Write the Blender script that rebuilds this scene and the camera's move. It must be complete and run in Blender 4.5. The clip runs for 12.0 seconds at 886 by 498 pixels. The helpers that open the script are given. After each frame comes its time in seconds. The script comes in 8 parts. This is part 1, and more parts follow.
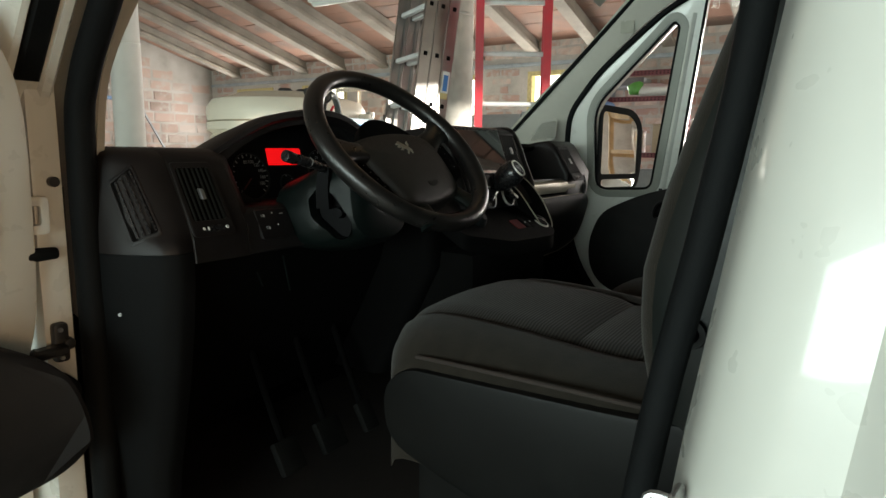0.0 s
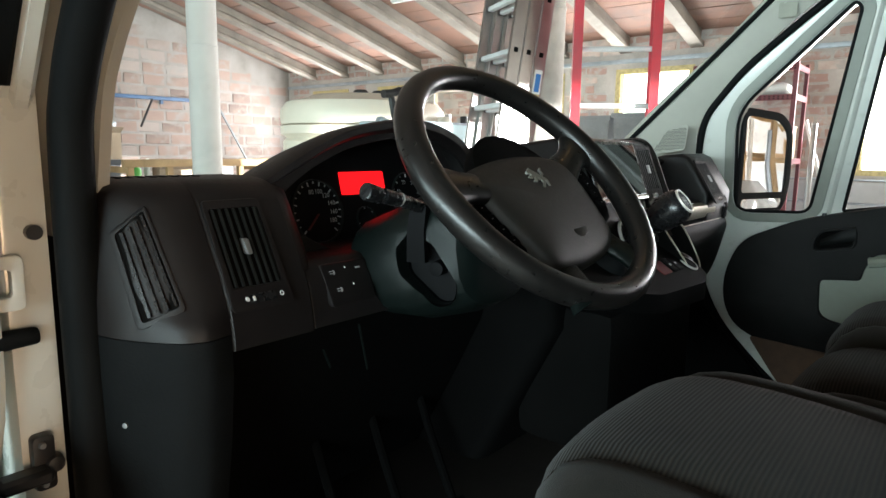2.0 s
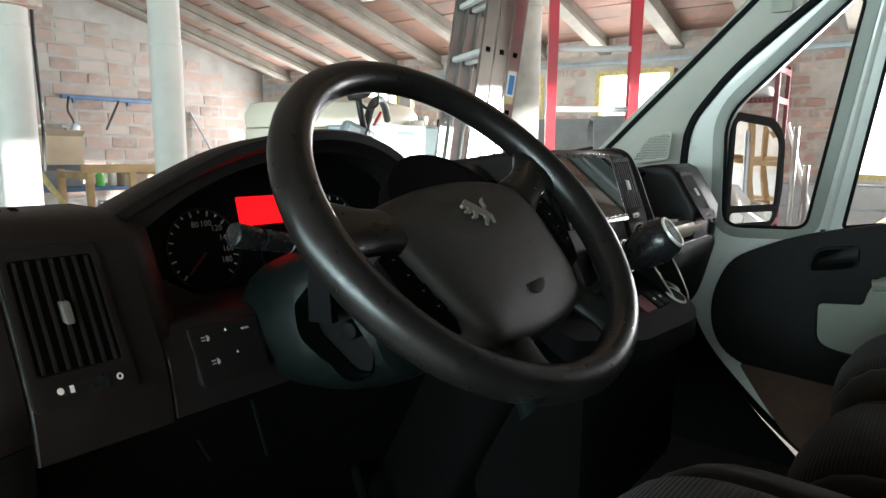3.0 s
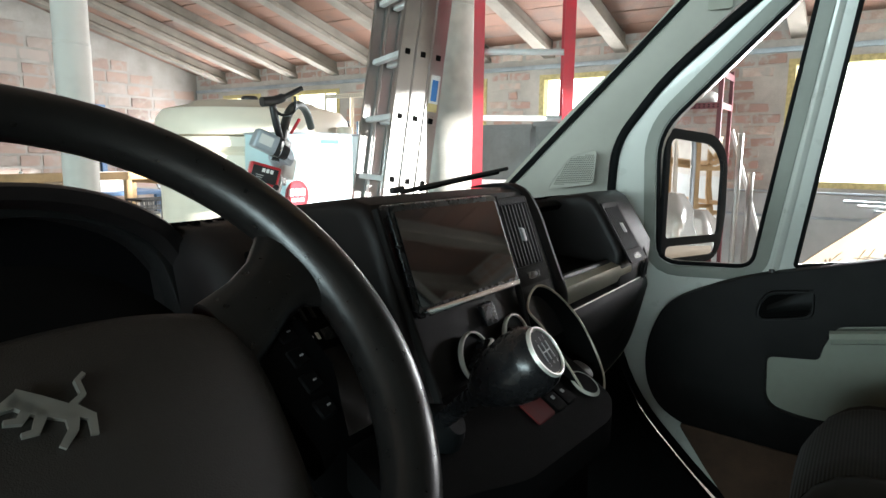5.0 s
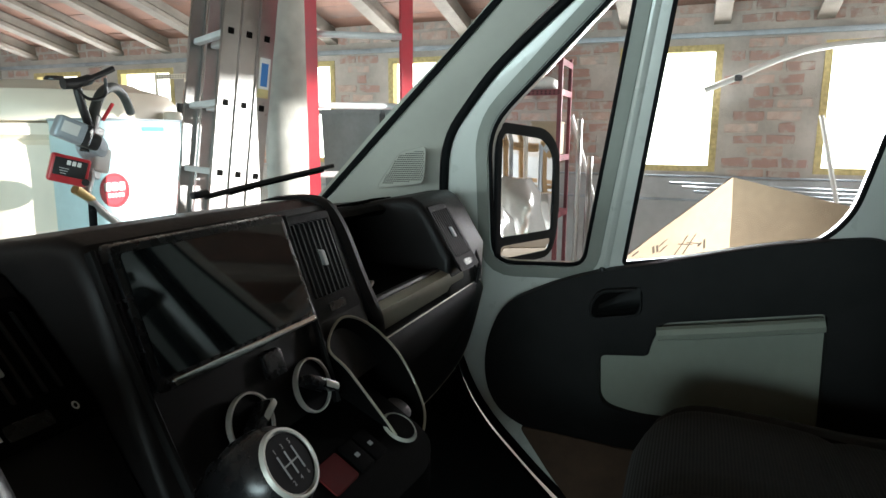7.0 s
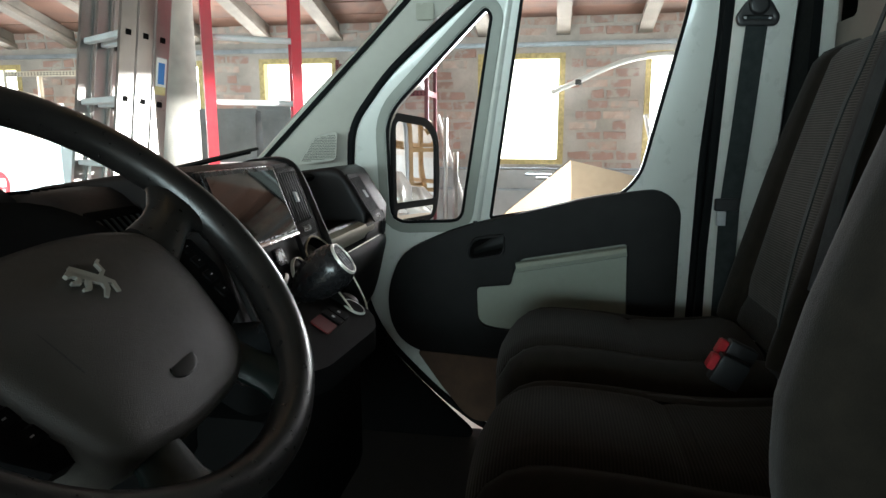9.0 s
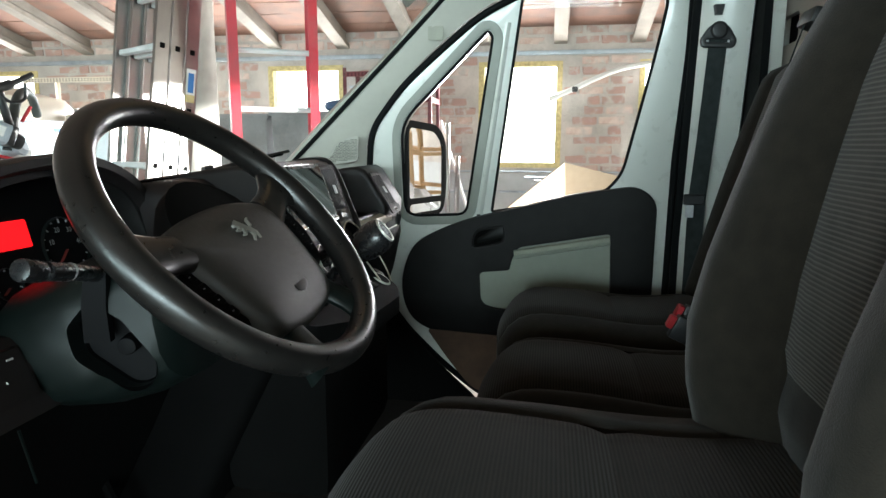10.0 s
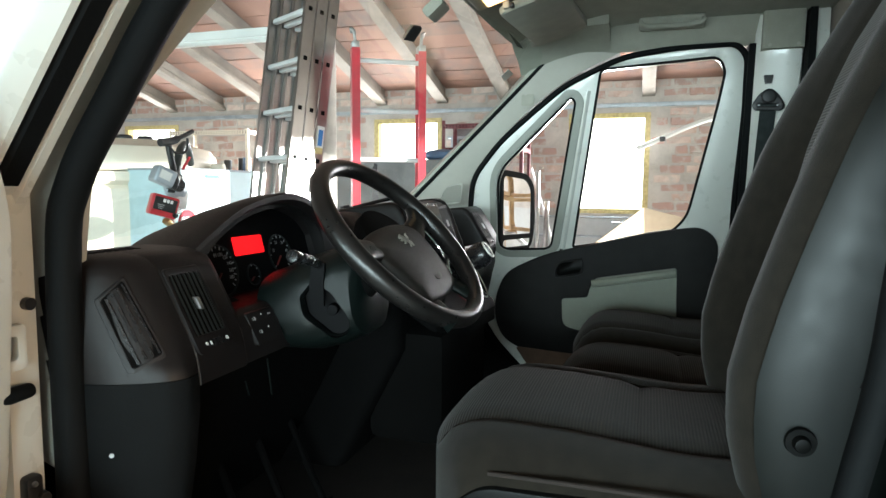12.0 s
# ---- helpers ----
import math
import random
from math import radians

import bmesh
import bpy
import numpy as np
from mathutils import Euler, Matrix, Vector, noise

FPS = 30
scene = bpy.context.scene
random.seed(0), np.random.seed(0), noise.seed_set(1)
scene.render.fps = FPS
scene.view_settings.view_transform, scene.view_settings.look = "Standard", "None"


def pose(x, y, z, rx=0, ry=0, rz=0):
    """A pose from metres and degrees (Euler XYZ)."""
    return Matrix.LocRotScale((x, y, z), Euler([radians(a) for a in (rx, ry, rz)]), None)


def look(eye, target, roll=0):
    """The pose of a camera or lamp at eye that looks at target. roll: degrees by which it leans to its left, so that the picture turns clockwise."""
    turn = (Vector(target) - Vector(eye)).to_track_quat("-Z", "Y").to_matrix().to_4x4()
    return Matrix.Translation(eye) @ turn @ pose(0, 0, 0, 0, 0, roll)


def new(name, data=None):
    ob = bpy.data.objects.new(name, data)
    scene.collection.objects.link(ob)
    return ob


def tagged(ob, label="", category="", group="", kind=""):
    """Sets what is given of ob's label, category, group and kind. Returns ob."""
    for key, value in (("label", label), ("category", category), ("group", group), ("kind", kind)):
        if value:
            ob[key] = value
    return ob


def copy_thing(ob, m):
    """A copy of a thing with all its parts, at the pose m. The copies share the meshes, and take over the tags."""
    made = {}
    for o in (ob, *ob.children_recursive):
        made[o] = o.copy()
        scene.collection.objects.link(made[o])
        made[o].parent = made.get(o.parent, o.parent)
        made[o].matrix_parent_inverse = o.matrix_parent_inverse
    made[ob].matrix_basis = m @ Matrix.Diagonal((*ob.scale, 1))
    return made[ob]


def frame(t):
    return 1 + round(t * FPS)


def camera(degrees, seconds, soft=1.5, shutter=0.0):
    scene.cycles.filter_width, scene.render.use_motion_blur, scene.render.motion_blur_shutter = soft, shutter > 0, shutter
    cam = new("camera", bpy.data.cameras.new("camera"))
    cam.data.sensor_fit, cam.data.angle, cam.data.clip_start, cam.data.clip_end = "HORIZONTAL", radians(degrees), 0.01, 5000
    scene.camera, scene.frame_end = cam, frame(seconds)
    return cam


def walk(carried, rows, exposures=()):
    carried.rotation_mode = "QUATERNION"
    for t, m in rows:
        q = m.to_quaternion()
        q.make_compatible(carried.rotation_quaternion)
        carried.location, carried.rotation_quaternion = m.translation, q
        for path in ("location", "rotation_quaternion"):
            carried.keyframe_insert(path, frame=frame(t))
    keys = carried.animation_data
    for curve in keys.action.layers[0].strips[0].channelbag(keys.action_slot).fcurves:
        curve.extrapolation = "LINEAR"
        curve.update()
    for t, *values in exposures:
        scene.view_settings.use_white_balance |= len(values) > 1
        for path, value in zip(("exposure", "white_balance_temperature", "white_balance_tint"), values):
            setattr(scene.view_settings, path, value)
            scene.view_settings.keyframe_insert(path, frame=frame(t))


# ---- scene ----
cam = camera(69.9, 12.0)
PATH = [
    (0, (-1.352, 0.113, 1.346), (0.296, 1.202, 1.034), 0.7),
    (0.5, (-1.313, 0.186, 1.365), (0.28, 1.354, 1.05), 0.9),
    (1, (-1.264, 0.256, 1.371), (0.273, 1.496, 1.053), 0.9),
    (1.5, (-1.202, 0.332, 1.375), (0.316, 1.595, 1.058), 0.8),
    (2, (-1.104, 0.394, 1.381), (0.414, 1.658, 1.067), 0.8),
    (2.5, (-0.982, 0.443, 1.387), (0.544, 1.698, 1.077), 0.7),
    (3, (-0.903, 0.475, 1.401), (0.649, 1.697, 1.094), 0.7),
    (3.2, (-0.877, 0.484, 1.401), (0.695, 1.686, 1.108), 0.3),
    (4.8, (-0.585, 0.527, 1.451), (1.047, 1.643, 1.151), 0.4),
    (5, (-0.555, 0.535, 1.452), (1.078, 1.649, 1.151), 0.6),
    (5.5, (-0.482, 0.539, 1.46), (1.155, 1.646, 1.15), 0.7),
    (6, (-0.411, 0.538, 1.469), (1.241, 1.611, 1.122), 0.6),
    (6.5, (-0.387, 0.538, 1.483), (1.338, 1.487, 1.129), 0.7),
    (7, (-0.403, 0.533, 1.482), (1.426, 1.262, 1.131), 0.4),
    (7.5, (-0.466, 0.53, 1.482), (1.42, 1.092, 1.129), 0.2),
    (7.7, (-0.511, 0.528, 1.479), (1.39, 1.043, 1.13), 0.2),
    (9.3, (-0.888, 0.49, 1.438), (1.055, 0.814, 1.096), 0.0),
    (9.5, (-0.941, 0.486, 1.439), (1.002, 0.812, 1.098), 0.1),
    (10, (-1.07, 0.477, 1.439), (0.874, 0.809, 1.11), 0.1),
    (10.5, (-1.223, 0.46, 1.436), (0.722, 0.811, 1.129), 0.2),
    (11, (-1.324, 0.428, 1.441), (0.613, 0.838, 1.158), 0.2),
    (11.5, (-1.404, 0.415, 1.436), (0.518, 0.913, 1.195), 0.4),
    (12, (-1.46, 0.404, 1.436), (0.436, 1.012, 1.248), 0.5),
]
walk(cam, [(t, look(eye, target, roll)) for t, eye, target, roll in PATH],
     [(0, -0.2, 6600, 13), (0.5, 0.6, 6200, 13), (1.0, 0.75, 6100, 13), (2.5, 0.58, 6000, 13), (3.2, 0.5, 6000, 13), (5.0, 0.38, 6000, 13), (6.5, 0.08, 6000, 13), (7.7, 0.05, 6000, 13), (9.3, 0.48, 6000, 13), (10.5, 0.82, 6000, 13), (12, 0.68, 6000, 13)])

# ---- world, sun and large lights ----
world = bpy.data.worlds.new("world")
scene.world = world
world.use_nodes = True
wn = world.node_tree.nodes
sky = wn.new("ShaderNodeTexSky")
sky.sky_type, sky.sun_disc = "NISHITA", False
sky.sun_elevation, sky.sun_rotation = radians(14), radians(188)
world.node_tree.links.new(sky.outputs[0], wn["Background"].inputs[0])
wn["Background"].inputs[1].default_value = 0.15


def sun_lamp(elevation, heading, strength):
    data = bpy.data.lights.new("sun", "SUN")
    data.energy, data.angle, data.color = strength, radians(0.6), (1.0, 0.93, 0.82)
    ob = new("sun", data)
    e, h = radians(elevation), radians(heading)
    way = Vector((math.sin(h) * math.cos(e), math.cos(h) * math.cos(e), -math.sin(e)))
    ob.matrix_world = Matrix.Translation((0, -20, 12)) @ way.to_track_quat("-Z", "Y").to_matrix().to_4x4()
    return ob


sun_lamp(4.0, -6, 15.0)


def area(name, m, w, h, power, color=(1, 1, 1)):
    data = bpy.data.lights.new(name, "AREA")
    data.shape, data.size, data.size_y, data.energy, data.color = "RECTANGLE", w, h, power, color
    ob = new(name, data)
    ob.matrix_world = m
    return ob


# area lamps standing in for daylight at the rear gate and the long wall's windows
area("gate_daylight", look((3.78, -8.9, 1.25), (3.78, 0, 1.25)), 2.7, 2.2, 150, (1.0, 0.96, 0.90))
for wy in (-0.78, 0.82, 3.13, 4.62, 6.87, 8.38):
    area("window_daylight", look((5.62, wy, 1.73), (0, wy, 1.5)), 0.66, 0.9, 68, (1.0, 0.95, 0.90))
# side opening is out of view, inferred from cool light on the cab's left
area("side_gate_daylight", look((-6.95, 1.0, 1.62), (0, 1.0, 1.62)), 8.6, 1.5, 620, (0.80, 1.0, 0.95))
# added orange lamp, out of view, for warm bounce off floor and brick
area("yard_gate_daylight", look((-4.3, -8.9, 1.25), (-4.3, 0, 1.25)), 3.4, 2.2, 150, (1.0, 0.66, 0.42))


# ---- materials ----
def smear(m, color, size=9.0, lo=0.52, hi=0.66):
    """Old mortar smeared unevenly over a masonry material."""
    nt = m.node_tree
    b = nt.nodes["Principled BSDF"]
    src = b.inputs["Base Color"].links[0].from_socket
    geo, n, r, mix = (nt.nodes.new("ShaderNode" + k) for k in ("NewGeometry", "TexNoise", "MapRange", "Mix"))
    n.inputs["Scale"].default_value, n.inputs["Detail"].default_value, n.inputs["Roughness"].default_value = size, 6, 0.65
    r.inputs["From Min"].default_value, r.inputs["From Max"].default_value = lo, hi
    mix.data_type = "RGBA"
    mix.inputs[7].default_value = (*color, 1)
    nt.links.new(geo.outputs["Position"], n.inputs["Vector"])
    nt.links.new(n.outputs["Fac"], r.inputs["Value"])
    nt.links.new(r.outputs[0], mix.inputs[0])
    nt.links.new(src, mix.inputs[6])
    nt.links.new(mix.outputs[2], b.inputs["Base Color"])


def mat(name, color, rough=0.6, metal=0.0, noise_scale=0.0, var=0.25, bump=0.0, bump_scale=200.0, second=None, spec=0.5, coat=0.0, detail=4.0, vary=0.0, island=False):
    m = bpy.data.materials.new(name)
    m.use_nodes = True
    nt = m.node_tree
    b = nt.nodes["Principled BSDF"]
    b.inputs["Roughness"].default_value, b.inputs["Metallic"].default_value = rough, metal
    b.inputs["Specular IOR Level"].default_value, b.inputs["Coat Weight"].default_value = spec, coat
    b.inputs["Base Color"].default_value = (*color, 1)
    tc = nt.nodes.new("ShaderNodeTexCoord")
    if noise_scale:
        n1, n2 = nt.nodes.new("ShaderNodeTexNoise"), nt.nodes.new("ShaderNodeTexNoise")
        n1.inputs["Scale"].default_value, n1.inputs["Detail"].default_value = noise_scale, detail
        n2.inputs["Scale"].default_value, n2.inputs["Detail"].default_value = noise_scale * 9, 3
        for n in (n1, n2):
            nt.links.new(tc.outputs["Object"], n.inputs["Vector"])
        add = nt.nodes.new("ShaderNodeMath")
        add.operation = "MULTIPLY_ADD"
        add.inputs[1].default_value = 0.35
        nt.links.new(n2.outputs["Fac"], add.inputs[0])
        nt.links.new(n1.outputs["Fac"], add.inputs[2])
        fac = add.outputs[0]
        if vary:
            oi, mad = nt.nodes.new("ShaderNodeNewGeometry" if island else "ShaderNodeObjectInfo"), nt.nodes.new("ShaderNodeMath")
            mad.operation, mad.inputs[1].default_value = "MULTIPLY_ADD", vary
            nt.links.new(oi.outputs["Random Per Island" if island else "Random"], mad.inputs[0])
            nt.links.new(fac, mad.inputs[2])
            fac = mad.outputs[0]
        ramp = nt.nodes.new("ShaderNodeValToRGB")
        lo, hi = (0.45, 0.9 + vary) if vary else (0.42, 0.92)
        ramp.color_ramp.elements[0].position, ramp.color_ramp.elements[1].position = lo, min(1.0, hi)
        dark = second or tuple(c * (1 - var) for c in color)
        ramp.color_ramp.elements[0].color = (*dark, 1)
        ramp.color_ramp.elements[1].color = (*[min(1, c * (1 + var * 0.6)) for c in color], 1)
        nt.links.new(fac, ramp.inputs[0])
        nt.links.new(ramp.outputs[0], b.inputs["Base Color"])
        rr = nt.nodes.new("ShaderNodeMapRange")
        rr.inputs["To Min"].default_value, rr.inputs["To Max"].default_value = max(0.02, rough - 0.08), min(1, rough + 0.12)
        nt.links.new(n2.outputs["Fac"], rr.inputs["Value"])
        nt.links.new(rr.outputs[0], b.inputs["Roughness"])
    if bump:
        nb, bp = nt.nodes.new("ShaderNodeTexNoise"), nt.nodes.new("ShaderNodeBump")
        nb.inputs["Scale"].default_value, nb.inputs["Detail"].default_value = bump_scale, 3
        bp.inputs["Strength"].default_value, bp.inputs["Distance"].default_value = bump, 0.004
        nt.links.new(tc.outputs["Object"], nb.inputs["Vector"])
        nt.links.new(nb.outputs["Fac"], bp.inputs["Height"])
        nt.links.new(bp.outputs[0], b.inputs["Normal"])
    return m


def glass(name, tint=(1, 1, 1)):
    """A thin pane: clear straight through, with the gloss of glass."""
    m = bpy.data.materials.new(name)
    m.use_nodes = True
    nt = m.node_tree
    nt.nodes.remove(nt.nodes["Principled BSDF"])
    clear, shine, facing, power, level, mix = (nt.nodes.new("ShaderNode" + k) for k in ("BsdfTransparent", "BsdfGlossy", "LayerWeight", "Math", "MapRange", "MixShader"))
    clear.inputs[0].default_value = (*tint, 1)
    shine.inputs["Roughness"].default_value, facing.inputs["Blend"].default_value = 0.0, 0.5
    power.operation, power.inputs[1].default_value = "POWER", 5.0
    level.inputs["To Min"].default_value, level.inputs["To Max"].default_value = 0.02, 0.9
    nt.links.new(facing.outputs["Facing"], power.inputs[0])
    nt.links.new(power.outputs[0], level.inputs["Value"])
    nt.links.new(level.outputs[0], mix.inputs[0])
    nt.links.new(clear.outputs[0], mix.inputs[1])
    nt.links.new(shine.outputs[0], mix.inputs[2])
    nt.links.new(mix.outputs[0], nt.nodes["Material Output"].inputs[0])
    return m


def glow(name, color, strength):
    m = bpy.data.materials.new(name)
    m.use_nodes = True
    b = m.node_tree.nodes["Principled BSDF"]
    b.inputs["Base Color"].default_value = (*color, 1)
    b.inputs["Emission Color"].default_value, b.inputs["Emission Strength"].default_value = (*color, 1), strength
    return m


def fabric(name, color, stripe=None, pitch=0.006, axis="X"):
    """Woven upholstery: fine noise and, where stripe is given, narrow woven ribs."""
    m = mat(name, color, rough=0.95, noise_scale=40, var=0.3, spec=0.15)
    nt = m.node_tree
    b = nt.nodes["Principled BSDF"]
    b.inputs["Sheen Weight"].default_value, b.inputs["Sheen Roughness"].default_value = 0.1, 0.5
    tc = nt.nodes.new("ShaderNodeTexCoord")
    wave = nt.nodes.new("ShaderNodeTexWave")
    wave.bands_direction = axis
    wave.inputs["Scale"].default_value = 0.314 / pitch
    wave.inputs["Distortion"].default_value = 0.0
    nt.links.new(tc.outputs["Object"], wave.inputs["Vector"])
    bp = nt.nodes.new("ShaderNodeBump")
    bp.inputs["Strength"].default_value, bp.inputs["Distance"].default_value = (0.4 if stripe else 0.3), 0.002
    weave = nt.nodes.new("ShaderNodeTexNoise")
    weave.inputs["Scale"].default_value, weave.inputs["Detail"].default_value = 700, 2
    nt.links.new(tc.outputs["Object"], weave.inputs["Vector"])
    nt.links.new(wave.outputs["Fac"] if stripe else weave.outputs["Fac"], bp.inputs["Height"])
    nt.links.new(bp.outputs[0], b.inputs["Normal"])
    if stripe:
        mix = nt.nodes.new("ShaderNodeMix")
        mix.data_type = "RGBA"
        mix.inputs[7].default_value = (*stripe, 1)
        src = b.inputs["Base Color"].links[0].from_socket
        nt.links.new(src, mix.inputs[6])
        mr = nt.nodes.new("ShaderNodeMapRange")
        mr.inputs["From Min"].default_value, mr.inputs["From Max"].default_value, mr.inputs["To Max"].default_value = 0.5, 0.85, 0.6
        nt.links.new(wave.outputs["Fac"], mr.inputs["Value"])
        nt.links.new(mr.outputs[0], mix.inputs[0])
        nt.links.new(mix.outputs[2], b.inputs["Base Color"])
    return m


